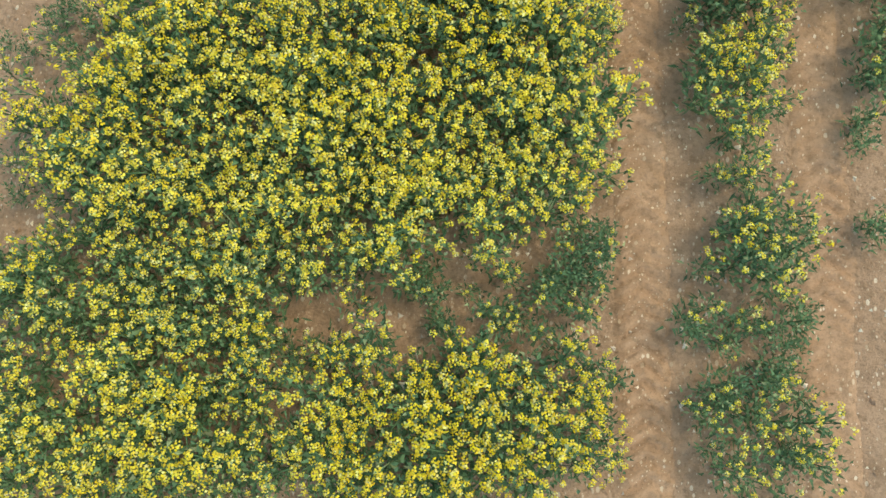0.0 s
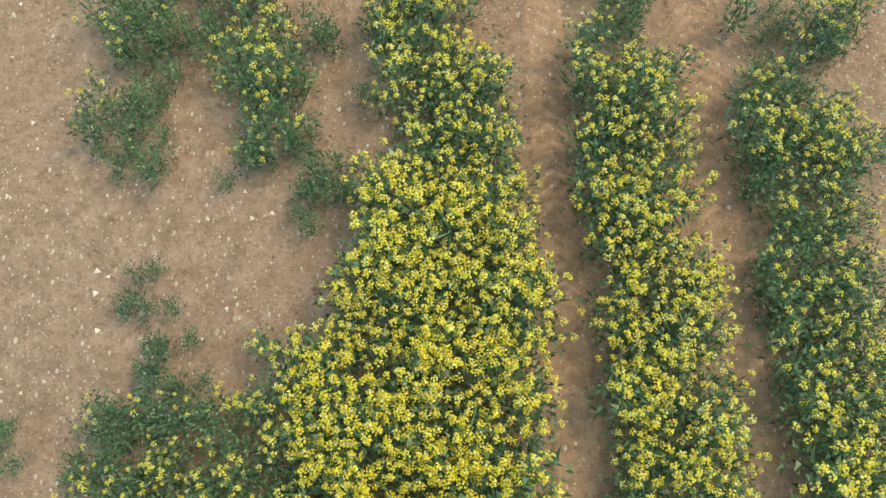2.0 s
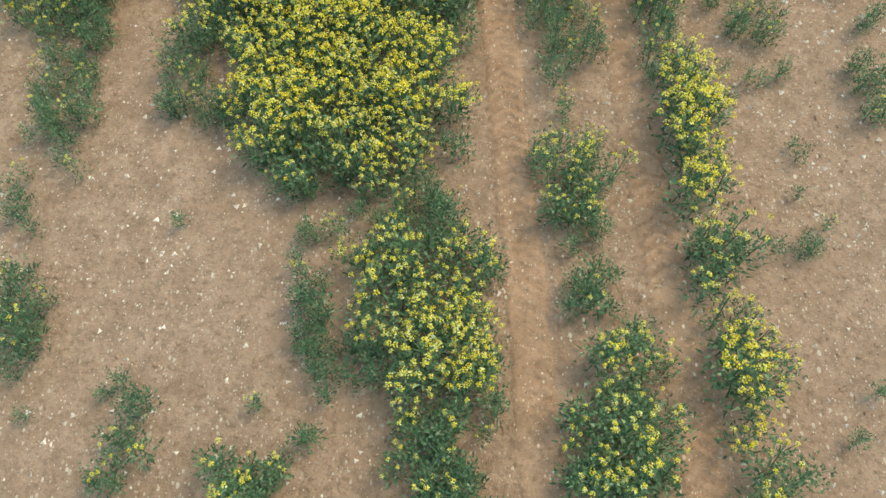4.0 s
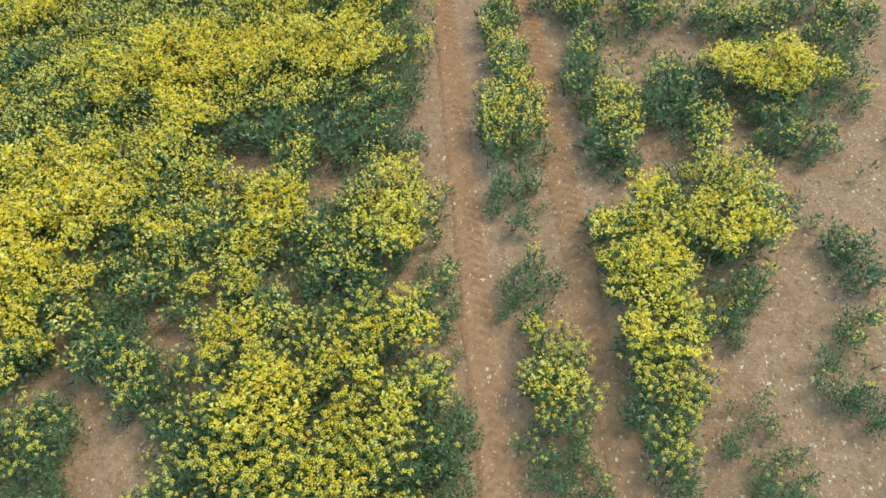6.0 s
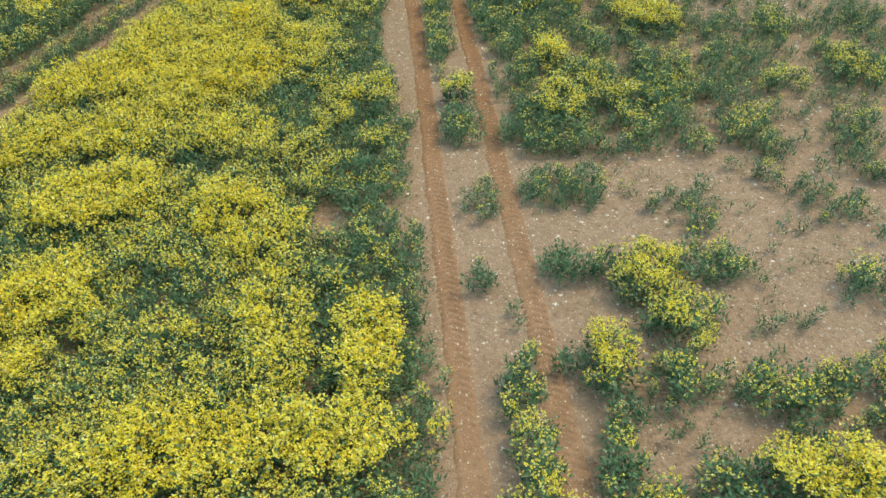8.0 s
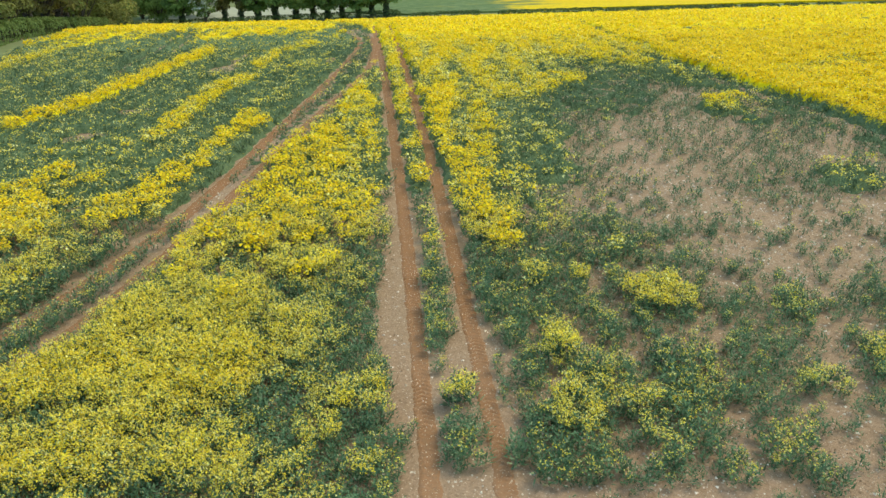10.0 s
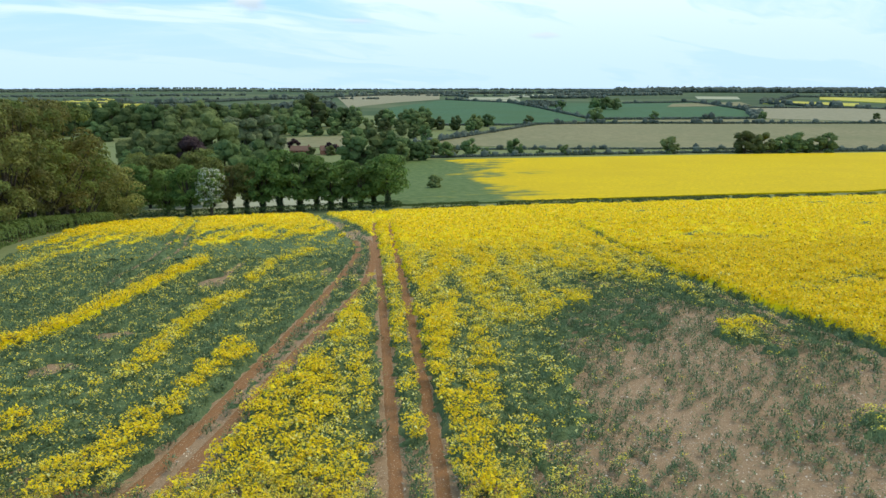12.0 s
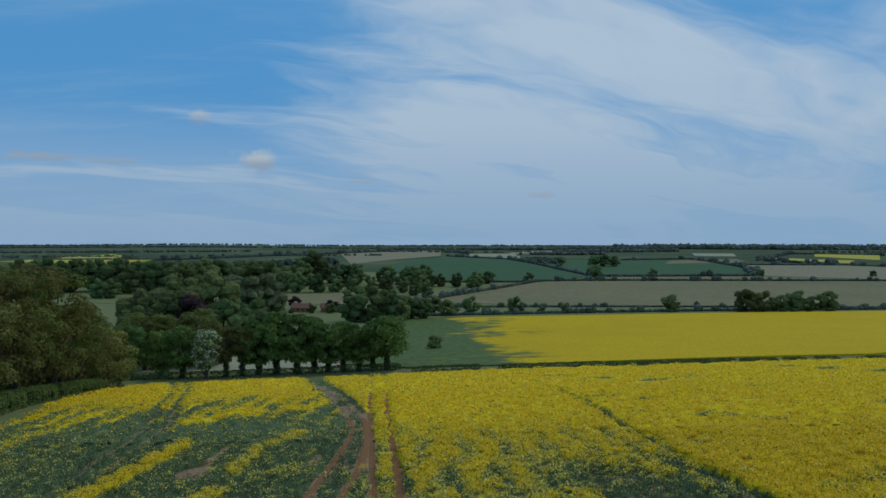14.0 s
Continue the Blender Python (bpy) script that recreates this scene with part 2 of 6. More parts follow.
FLECKED = canopy_material()
GRASS = material("meadow_grass", ((0.16, 0.20, 0.08), (0.22, 0.26, 0.12)), 0.6, 0.9, 0.5, 3.0, spec=0.1, big=(0.02, 0.6, (0.19, 0.22, 0.10)), detail=8.0)
GREENCROP = material("green_cereal", ((0.055, 0.130, 0.070), (0.085, 0.175, 0.090)), 0.25, 0.9, spec=0.1, big=(0.012, 0.6, (0.07, 0.14, 0.06)), detail=8.0)
BEIGE = material("pale_stubble", ((0.215, 0.205, 0.115), (0.29, 0.27, 0.155)), 0.22, 0.95, spec=0.1, big=(0.010, 0.5, (0.19, 0.205, 0.11)), detail=8.0)
FARYELLOW = material("distant_rape_field", ((0.46, 0.42, 0.08), (0.58, 0.53, 0.11)), 0.05, 0.9, spec=0.1, detail=8.0)
# far leaves: haze of distance put into the colour, paler and greyer green
FARWOOD_HAZED = material("distant_foliage", ((0.125, 0.160, 0.130), (0.185, 0.220, 0.180)), 0.05, 0.85, island=0.2, translucent=0.3, spec=0.1)
PALE = material("pale_dry_grass", ((0.34, 0.36, 0.25), (0.42, 0.43, 0.31)), 0.4, 0.95, spec=0.1, detail=8.0)
PINK = material("pale_tilled_earth", ((0.26, 0.25, 0.165), (0.34, 0.32, 0.22)), 0.2, 0.95, spec=0.1, detail=8.0)
FARGREEN = material("far_farmland", ((0.07, 0.12, 0.06), (0.15, 0.18, 0.10)), 0.006, 0.95, spec=0.05, big=(0.0025, 0.7, (0.06, 0.10, 0.06)), detail=6.0)
BARK = material("bark", ((0.06, 0.05, 0.038), (0.12, 0.10, 0.075)), 6.0, 0.9, 0.8, 12.0)
CROWN = material("tree_leaves", ((0.115, 0.215, 0.050), (0.225, 0.345, 0.092)), 0.9, 0.65, island=0.20, translucent=0.40, spec=0.25, big=(0.12, 0.5, (0.05, 0.11, 0.03)))
CROWN_OLIVE = material("spring_oak_leaves", ((0.180, 0.192, 0.052), (0.285, 0.285, 0.084)), 0.35, 0.7, island=0.25, translucent=0.40, spec=0.2, big=(0.10, 0.5, (0.225, 0.188, 0.075)), each=0.35)
CROWN_FRESH = material("fresh_oak_leaves", ((0.150, 0.195, 0.050), (0.235, 0.275, 0.080)), 0.5, 0.7, island=0.25, translucent=0.40, spec=0.2, big=(0.15, 0.5, (0.11, 0.125, 0.040)), each=0.2)
CROWN_LIGHT = material("fresh_chestnut_leaves", ((0.185, 0.290, 0.062), (0.290, 0.400, 0.105)), 0.9, 0.65, island=0.18, translucent=0.40, spec=0.25, big=(0.15, 0.5, (0.08, 0.15, 0.04)))
CROWN_FAR = material("valley_tree_leaves", ((0.096, 0.150, 0.055), (0.192, 0.258, 0.098)), 0.9, 0.8, 0.9, 2.5, translucent=0.3, spec=0.1, big=(0.06, 0.5, (0.096, 0.138, 0.058)), detail=8.0, each=0.38)
IVY = material("ivy_leaves", ((0.030, 0.055, 0.022), (0.060, 0.095, 0.036)), 1.2, 0.6, island=0.3, spec=0.3)
CROWN_COPPER = material("copper_beech_leaves", ((0.028, 0.016, 0.020), (0.050, 0.026, 0.030)), 0.9, 0.7, island=0.3, spec=0.2)
CROWN_PALE = material("willow_leaves", ((0.11, 0.15, 0.07), (0.18, 0.22, 0.11)), 0.8, 0.7, island=0.3, translucent=0.2, spec=0.2)
MAY = material("hawthorn_blossom", ((0.55, 0.56, 0.45), (0.74, 0.74, 0.62)), 5.0, 0.8, island=0.2, translucent=0.2)
HEDGE_FRESH = material("fresh_hedge_leaves", ((0.120, 0.190, 0.050), (0.200, 0.275, 0.082)), 1.2, 0.75, island=0.2, translucent=0.35, spec=0.15)
HEDGE = material("hedge_leaves", ((0.060, 0.105, 0.032), (0.115, 0.165, 0.055)), 1.2, 0.75, island=0.35, translucent=0.3, spec=0.2)
BRICK = material("red_brick", ((0.30, 0.13, 0.09), (0.40, 0.19, 0.13)), 3.0, 0.9, 0.3)
TILE = material("clay_roof_tile", ((0.16, 0.095, 0.072), (0.235, 0.145, 0.11)), 2.0, 0.9, 0.5, 5.0)
GLASS = material("dark_window_glass", ((0.02, 0.025, 0.03), (0.03, 0.035, 0.04)), 2.0, 0.1, spec=0.6)
RNG = np.random.default_rng(7)


# ---- mesh helpers ----
def np_mesh(name, v, f, mats, mi=None, smooth=False):
    """A mesh from arrays: f is (n, 3) or (n, 4)."""
    me = bpy.data.meshes.new(name)
    k = f.shape[1]
    me.vertices.add(len(v))
    me.vertices.foreach_set("co", np.ascontiguousarray(v, dtype=np.float32).ravel())
    me.loops.add(f.size)
    me.loops.foreach_set("vertex_index", np.ascontiguousarray(f, dtype=np.int32).ravel())
    me.polygons.add(len(f))
    me.polygons.foreach_set("loop_start", np.arange(0, f.size, k, dtype=np.int32))
    for m in mats:
        me.materials.append(m)
    if mi is not None:
        me.polygons.foreach_set("material_index", np.ascontiguousarray(mi, dtype=np.int32))
    me.polygons.foreach_set("use_smooth", np.full(len(f), smooth))
    me.update(calc_edges=True)
    return me


def part(name, me, parent, label=""):
    ob = new(name, me)
    ob.parent = parent
    return tagged(ob, label) if label else ob


class Soup:
    """Collects triangles."""

    def __init__(self):
        self.v, self.f, self.n = [], [], 0

    def add(self, v, f):
        self.v.append(np.asarray(v, dtype=float))
        self.f.append(np.asarray(f, dtype=int) + self.n)
        self.n += len(v)

    def arrays(self):
        if not self.v:
            return np.zeros((0, 3)), np.zeros((0, 3), int)
        return np.concatenate(self.v), np.concatenate(self.f)


def basis(d):
    d = np.asarray(d, float) / np.linalg.norm(d)
    a = np.array([0, 0, 1.0]) if abs(d[2]) < 0.9 else np.array([1.0, 0, 0])
    s = np.cross(d, a)
    s /= np.linalg.norm(s)
    return d, s, np.cross(s, d)


def tube(soup, pts, radii, sides=5):
    pts = np.asarray(pts, float)
    rings = []
    for i, p in enumerate(pts):
        d, s, u = basis(pts[min(i + 1, len(pts) - 1)] - pts[max(i - 1, 0)])
        a = np.arange(sides) * 2 * np.pi / sides
        rings.append(p + radii[i] * (np.cos(a)[:, None] * s + np.sin(a)[:, None] * u))
    v = np.concatenate(rings)
    f = []
    for i in range(len(pts) - 1):
        for j in range(sides):
            a, b = i * sides + j, i * sides + (j + 1) % sides
            f += [(a, b, b + sides), (a, b + sides, a + sides)]
    soup.add(v, f)


def repeat(v, f, xyz, yaw, scale, lean=None):
    """Arrays of a small mesh repeated at many places."""
    n, k = len(xyz), len(v)
    c, s = np.cos(yaw), np.sin(yaw)
    x = v[None, :, 0] * c[:, None] - v[None, :, 1] * s[:, None]
    y = v[None, :, 0] * s[:, None] + v[None, :, 1] * c[:, None]
    z = np.repeat(v[None, :, 2], n, 0)
    if lean is not None:
        x = x + z * lean[:, :1]
        y = y + z * lean[:, 1:2]
    sc = scale if scale.ndim == 2 else np.repeat(scale[:, None], 3, 1)
    out = np.stack([x * sc[:, :1], y * sc[:, 1:2], z * sc[:, 2:3]], 2) + xyz[:, None, :]
    ff = f[None] + (np.arange(n) * k)[:, None, None]
    return out.reshape(-1, 3), ff.reshape(-1, f.shape[1])


# ---- lie of the land ----
SLOPE_X, SLOPE_Y = 0.0227, 0.0122
VALLEY_Y = (236, 246, 262, 284, 324, 374, 494, 591, 742, 1080, 1839, 3000, 4600)
VALLEY_Z = (-15.9, -16.1, -16.8, -17.8, -19.2, -20.8, -22.24, -21.29, -16.73, -8.8, 1.5, 16.0, 19.0)


def edge_y(x):
    """Far edge of the near field."""
    return np.interp(x, (-75, -67, -60, -43, -11, 20, 100, 170), (150, 177, 195, 206, 226, 235, 243, 252))


def hedge_x(y):
    """The hedge along the wood, at the side of the field."""
    return np.interp(y, (60, 90, 109, 117, 134, 150, 176), (-34, -44.5, -50.5, -52, -57, -61, -67))


def land(x, y):
    """Height of the ground: a field that climbs to a rounded brow and falls away behind it, a valley, and low hills."""
    x, y = np.asarray(x, float), np.asarray(y, float)
    side = SLOPE_X * np.clip(x, -160, 160)
    near = SLOPE_Y * np.minimum(y, 138) - 0.0012 * np.clip(y - 75, 0, 63) ** 2 - 0.139 * np.clip(y - 138, 0, 110) + side
    valley = np.interp(y, VALLEY_Y, VALLEY_Z) + (side + 0.018 * np.clip(x, -60, 0)) * np.interp(y, (246, 538), (1, 0))
    k = np.clip((y - edge_y(x) + 8) / 16, 0, 1)
    k = k * k * (3 - 2 * k)
    far = np.clip((y - 700) / 1500, 0, 1)
    return near * (1 - k) + valley * k + far * (3.0 * np.sin(x * 0.0021 + 0.6) * np.sin(y * 0.0016) + 2.0 * np.sin(x * 0.0047 + y * 0.002))


CHART_Y = (0, 45, 60, 70, 80, 90, 100, 105, 110, 115, 120, 125, 130, 135, 140)
FIELD_Y = (0, 45.1, 59.6, 68.8, 77.7, 87, 97, 102.7, 109, 116.5, 126.5, 143, 170, 205, 255)
SPREAD = (1, 1, 0.99, 0.977, 0.966, 0.955, 0.96, 0.97, 0.99, 1.02, 1.07, 1.17, 1.37, 1.65, 2.0)


def to_field(x, y):
    """From the flat chart of the beds to the field, which bends over the brow."""
    return x * np.interp(y, CHART_Y, SPREAD), np.where(y > 0, np.interp(y, CHART_Y, FIELD_Y), y)


def to_chart(x, y):
    """From the field to the chart of the beds."""
    v = np.where(y > 0, np.interp(y, FIELD_Y, CHART_Y), y)
    return x / np.interp(v, CHART_Y, SPREAD), v


def track_x(y):
    """Centre line of the first wheel of the straight tramline."""
    return 3.1 - 0.058 * y - 0.00025 * y * y


def eased(y, ys, xs):
    """Interpolation with softened corners."""
    y = np.asarray(y, float)
    return sum(np.interp(y + k, ys, xs) for k in (-3.0, 0.0, 3.0)) / 3


def branch_x(y):
    """Nearer wheel of the tracks that swing in from the side and curve away again."""
    return eased(y, (30, 41.3, 44.5, 50, 55.8, 59.6, 69, 76, 84, 91, 98, 106, 112, 119, 126, 133), (-17.0, -13.9, -12.8, -11.5, -10.5, -9.85, -8.75, -7.8, -6.35, -5.6, -5.6, -6.3, -7.1, -9.5, -12.4, -16.5))


def branch_far_x(y):
    """The other wheel of those tracks."""
    return eased(y, (30, 44.3, 49.6, 54.2, 59.7, 71.4, 79, 88, 93, 99, 105, 111, 117, 125, 134), (-19.5, -15.2, -13.6, -12.2, -11.1, -10.05, -9.15, -8.5, -8.1, -7.8, -7.7, -8.4, -10.4, -13.6, -18.5))


def line3_x(y):
    """The tramline at the edge of the thick crop."""
    return np.interp(y, (30, 62, 67, 73.5, 78, 83.5, 91, 98, 109, 117, 121, 136), (32.5, 28.6, 27.4, 26.0, 24.6, 23.0, 21.2, 20.0, 18.6, 17.6, 16.0, 10.0))


def side_x(y):
    return np.interp(y, (40, 97, 104, 111, 125, 136), (-24.5, -29.3, -29.4, -30.0, -33.8, -37.4))


def wobble(x, y, s, k=0.0):
    """Smooth pseudo-noise in -1..1 for plan shapes."""
    return (np.sin(x * s + 1.7 * np.sin(y * s * 0.7 + k) + k) + np.sin(y * s * 1.3 + 1.9 * np.sin(x * s * 0.9 - k) + 2.1 * k)
            + 0.6 * np.sin((x + y) * s * 2.3 + 3.1 * k) + 0.6 * np.sin((x - y) * s * 2.9 - 1.3 * k)) / 3.2


# ---- plan of the crop: beds of plants with their cover and bloom ----
BEDS = []


def bed(x, y, rx, ry, deg, cover, bloom):
    BEDS.append((x, y, rx, ry, math.cos(radians(deg)), math.sin(radians(deg)), cover, bloom))


bed(-1.7, -0.5, 1.13, 0.88, 5, 0.75, 0.55)
bed(-3.3, -0.6, 0.72, 0.53, 6, 0.75, 0.55)
bed(-2.6, -2.0, 1.29, 0.85, 5, 0.90, 0.70)
bed(-1.1, -1.5, 0.76, 1.31, 4, 0.70, 0.50)
bed(0.0, -0.0, 0.71, 0.65, 3, 0.70, 0.50)
bed(0.8, -0.2, 0.78, 0.54, 3, 0.40, 0.35)
bed(1.6, -0.7, 0.83, 0.35, 2, 0.40, 0.40)
bed(2.3, -0.1, 0.46, 0.41, 2, 0.60, 0.15)
bed(1.1, -1.8, 1.71, 0.78, 3, 0.90, 0.75)
bed(0.1, -0.9, 0.36, 0.29, 3, 0.30, 0.20)
bed(3.0, -1.3, 0.20, 0.56, 1, 0.70, 0.10)
bed(4.2, 0.2, 0.45, 0.46, 0, 0.70, 0.50)
bed(3.9, -0.8, 0.45, 0.34, 0, 0.55, 0.20)
bed(4.4, -1.8, 0.61, 0.66, 0, 0.60, 0.40)
bed(4.6, -0.7, 0.22, 0.39, -0, 0.60, 0.05)
bed(5.4, 0.4, 0.23, 0.35, -1, 0.50, 0.05)
bed(5.3, 1.4, 0.17, 0.36, -1, 0.60, 0.10)
bed(5.3, 2.1, 0.17, 0.30, -1, 0.50, 0.20)
bed(-3.8, 0.6, 0.31, 0.38, 6, 0.40, 0.05)
bed(-3.9, 1.9, 0.16, 0.25, 6, 0.50, 0.00)
bed(-3.3, 2.4, 0.26, 0.20, 6, 0.30, 0.00)
bed(-0.2, 1.5, 2.77, 1.41, 3, 0.95, 0.75)
bed(1.2, 4.9, 1.28, 2.24, 2, 0.95, 0.85)
bed(-0.3, 5.0, 0.52, 0.83, 4, 0.60, 0.50)
bed(-1.0, 3.8, 1.45, 0.72, 5, 0.70, 0.30)
bed(-1.7, 4.3, 0.84, 0.40, 6, 0.50, 0.20)
bed(-0.2, 1.6, 2.74, 1.11, 4, 0.95, 0.80)
bed(0.7, 3.2, 0.68, 0.50, 3, 0.60, 0.50)
bed(-0.2, 3.3, 0.50, 0.44, 4, 0.70, 0.10)
bed(3.7, 5.6, 0.64, 1.11, -1, 0.90, 0.75)
bed(3.6, 4.0, 0.43, 0.52, -1, 0.75, 0.10)
bed(4.2, 4.0, 0.37, 0.96, -2, 0.80, 0.60)
bed(4.0, 2.6, 0.41, 1.02, -2, 0.80, 0.60)
bed(4.0, 1.3, 0.34, 0.62, -2, 0.80, 0.50)
bed(5.5, 3.8, 0.60, 0.82, -4, 0.95, 0.80)
bed(5.4, 5.3, 0.69, 1.16, -3, 0.90, 0.45)
bed(5.7, 2.4, 0.29, 0.71, -4, 0.70, 0.40)
bed(5.4, 1.7, 0.29, 0.34, -4, 0.60, 0.30)
bed(-3.3, 2.5, 0.25, 0.19, 9, 0.60, 0.00)
bed(-3.7, 4.3, 0.26, 0.20, 9, 0.50, 0.00)
bed(-2.4, 4.5, 0.32, 0.20, 7, 0.50, 0.30)
bed(-1.8, 5.7, 0.27, 0.29, 6, 0.50, 0.00)
bed(-1.7, 5.0, 0.27, 0.21, 6, 0.40, 0.00)
bed(-2.2, 6.0, 0.34, 0.15, 7, 0.50, 0.00)
bed(-3.0, 1.9, 0.25, 0.18, 8, 0.50, 0.15)
bed(-2.5, 3.8, 0.26, 0.40, 7, 0.50, 0.10)
bed(-2.4, 3.0, 0.32, 0.32, 7, 0.40, 0.30)
bed(-2.4, 7.6, 0.38, 0.25, 11, 0.60, 0.00)
bed(-0.1, 7.6, 0.38, 0.30, 5, 0.70, 0.00)
bed(-1.2, 7.6, 0.19, 0.24, 8, 0.50, 0.00)
bed(-0.8, 18.8, 1.50, 1.13, 5, 0.95, 0.90)
bed(-0.8, 17.0, 1.30, 1.30, 6, 0.95, 0.65)
bed(0.4, 16.9, 0.77, 0.97, 3, 0.95, 0.80)
bed(-0.9, 15.6, 0.66, 0.58, 6, 0.85, 0.25)
bed(0.4, 15.6, 0.49, 0.58, 3, 0.85, 0.55)
bed(1.0, 18.5, 0.55, 0.85, 1, 0.85, 0.10)
bed(-2.6, 18.6, 0.66, 0.75, 9, 0.80, 0.35)
bed(1.3, 16.1, 0.25, 0.70, 1, 0.60, 0.05)
bed(0.8, 14.6, 0.43, 0.52, 2, 0.75, 0.10)
bed(-0.1, 14.7, 0.39, 0.35, 4, 0.50, 0.25)
bed(-0.7, 14.2, 0.19, 0.43, 6, 0.50, 0.00)
bed(-5.5, 19.0, 0.97, 0.80, 15, 0.80, 0.40)
bed(-4.8, 18.1, 0.37, 0.50, 14, 0.70, 0.05)
bed(-4.9, 16.8, 0.49, 0.89, 15, 0.60, 0.10)
bed(-5.0, 16.1, 0.35, 0.32, 16, 0.40, 0.00)
bed(-4.5, 15.4, 0.21, 0.40, 15, 0.50, 0.00)
bed(-3.0, 16.9, 0.35, 0.66, 11, 0.65, 0.05)
bed(-2.4, 16.4, 0.39, 0.42, 10, 0.60, 0.02)
bed(-2.8, 14.7, 0.20, 0.27, 11, 0.50, 0.00)
bed(-3.0, 15.8, 0.21, 0.15, 11, 0.30, 0.00)
bed(-4.1, 15.9, 0.22, 0.16, 14, 0.30, 0.00)
bed(-4.9, 14.8, 0.20, 0.47, 17, 0.50, 0.00)
bed(2.9, 18.7, 0.55, 0.74, -3, 0.60, 0.15)
bed(3.1, 17.9, 0.35, 0.69, -4, 0.60, 0.10)
bed(3.1, 16.4, 0.33, 0.41, -4, 0.50, 0.05)
bed(3.0, 15.1, 0.43, 0.73, -4, 0.70, 0.30)
bed(3.2, 14.4, 0.26, 0.51, -5, 0.60, 0.10)
bed(2.5, 18.2, 0.36, 0.30, -2, 0.40, 0.00)
bed(4.4, 19.0, 0.55, 0.75, -6, 0.80, 0.40)
bed(4.3, 17.9, 0.44, 0.58, -6, 0.80, 0.25)
bed(4.5, 16.2, 0.49, 0.70, -7, 0.90, 0.75)
bed(4.6, 15.2, 0.43, 0.64, -8, 0.90, 0.75)
bed(4.7, 17.2, 0.34, 0.44, -7, 0.70, 0.20)
bed(5.1, 16.4, 0.24, 0.41, -9, 0.50, 0.20)
bed(6.1, 18.3, 0.35, 0.48, -10, 0.65, 0.05)
bed(5.9, 17.3, 0.43, 0.22, -10, 0.40, 0.00)
bed(5.8, 14.3, 0.30, 0.26, -12, 0.50, 0.02)
bed(6.5, 14.4, 0.38, 0.22, -13, 0.35, 0.10)
bed(7.6, 16.9, 0.20, 0.54, -14, 0.60, 0.02)
bed(7.9, 18.3, 0.17, 0.36, -14, 0.50, 0.00)
bed(5.5, 19.0, 0.27, 0.25, -9, 0.50, 0.00)
bed(6.3, 15.2, 0.12, 0.19, -12, 0.30, 0.00)
bed(6.2, 15.8, 0.12, 0.25, -12, 0.30, 0.00)
bed(1.3, 15.1, 0.16, 0.19, 0, 0.40, 0.00)
bed(-6.0, 22.6, 0.92, 1.53, 19, 0.95, 0.95)
bed(-5.6, 21.2, 0.67, 0.78, 19, 0.90, 0.80)
bed(-4.7, 22.5, 0.61, 0.75, 16, 0.85, 0.20)
bed(-0.7, 22.1, 0.78, 0.92, 5, 0.85, 0.20)
bed(-3.8, 21.1, 1.32, 0.43, 14, 0.80, 0.10)
bed(-0.6, 21.3, 1.69, 0.53, 5, 0.80, 0.30)
bed(-1.9, 20.1, 1.15, 0.94, 9, 0.85, 0.60)
bed(0.1, 20.1, 0.96, 1.02, 3, 0.95, 0.75)
bed(-3.5, 19.7, 0.61, 0.56, 14, 0.60, 0.20)
bed(1.1, 21.8, 0.28, 1.43, 0, 0.60, 0.08)
bed(1.2, 20.1, 0.35, 0.74, -0, 0.50, 0.05)
bed(3.1, 22.0, 0.29, 0.45, -5, 0.50, 0.00)
bed(2.6, 21.4, 0.46, 0.53, -4, 0.50, 0.03)
bed(3.0, 20.0, 0.43, 0.83, -6, 0.85, 0.65)
bed(4.7, 22.3, 0.77, 0.94, -10, 0.90, 0.75)
bed(4.8, 21.1, 0.72, 1.03, -10, 0.95, 0.80)
bed(4.7, 19.7, 0.59, 0.63, -11, 0.95, 0.75)
bed(6.0, 21.3, 0.45, 0.64, -14, 0.70, 0.10)
bed(8.3, 22.1, 0.37, 0.60, -19, 0.70, 0.03)
bed(6.0, 19.4, 0.41, 0.35, -15, 0.50, 0.05)
bed(5.8, 20.7, 0.36, 0.41, -14, 0.40, 0.00)
bed(-5.9, 56.7, 2.81, 4.07, 8, 0.95, 0.80)
bed(-3.1, 55.6, 1.09, 3.08, 5, 0.90, 0.80)
bed(3.2, 56.6, 1.10, 3.21, -3, 0.90, 0.80)
bed(13.2, 38.4, 0.80, 1.26, -25, 0.50, 0.15)
bed(-19.1, 55.5, 2.26, 4.19, 24, 0.90, 0.70)
bed(-14.2, 57.1, 2.04, 2.17, 18, 0.90, 0.70)
bed(-16.2, 55.1, 2.23, 3.24, 21, 0.70, 0.10)
bed(-6.7, 64.5, 1.88, 4.81, 10, 0.95, 0.95)
bed(-6.3, 56.1, 2.28, 3.79, 11, 0.95, 0.90)
bed(-4.5, 70.1, 1.11, 16.44, 6, 0.90, 0.75)
bed(-2.7, 55.9, 0.75, 3.70, 6, 0.90, 0.80)
bed(-5.0, 78.8, 1.63, 9.90, 6, 0.80, 0.50)
bed(-4.9, 87.0, 1.43, 6.55, 5, 0.80, 0.50)
bed(-1.5, 75.3, 0.69, 8.73, 2, 0.85, 0.60)
bed(-0.5, 63.0, 0.75, 3.56, 2, 0.90, 0.80)
bed(0.0, 56.8, 0.64, 2.60, 1, 0.80, 0.15)
bed(0.4, 83.6, 1.66, 18.12, 0, 0.95, 0.80)
bed(2.4, 65.3, 1.50, 11.22, -2, 0.90, 0.70)
bed(3.3, 56.2, 1.25, 3.76, -4, 0.85, 0.60)
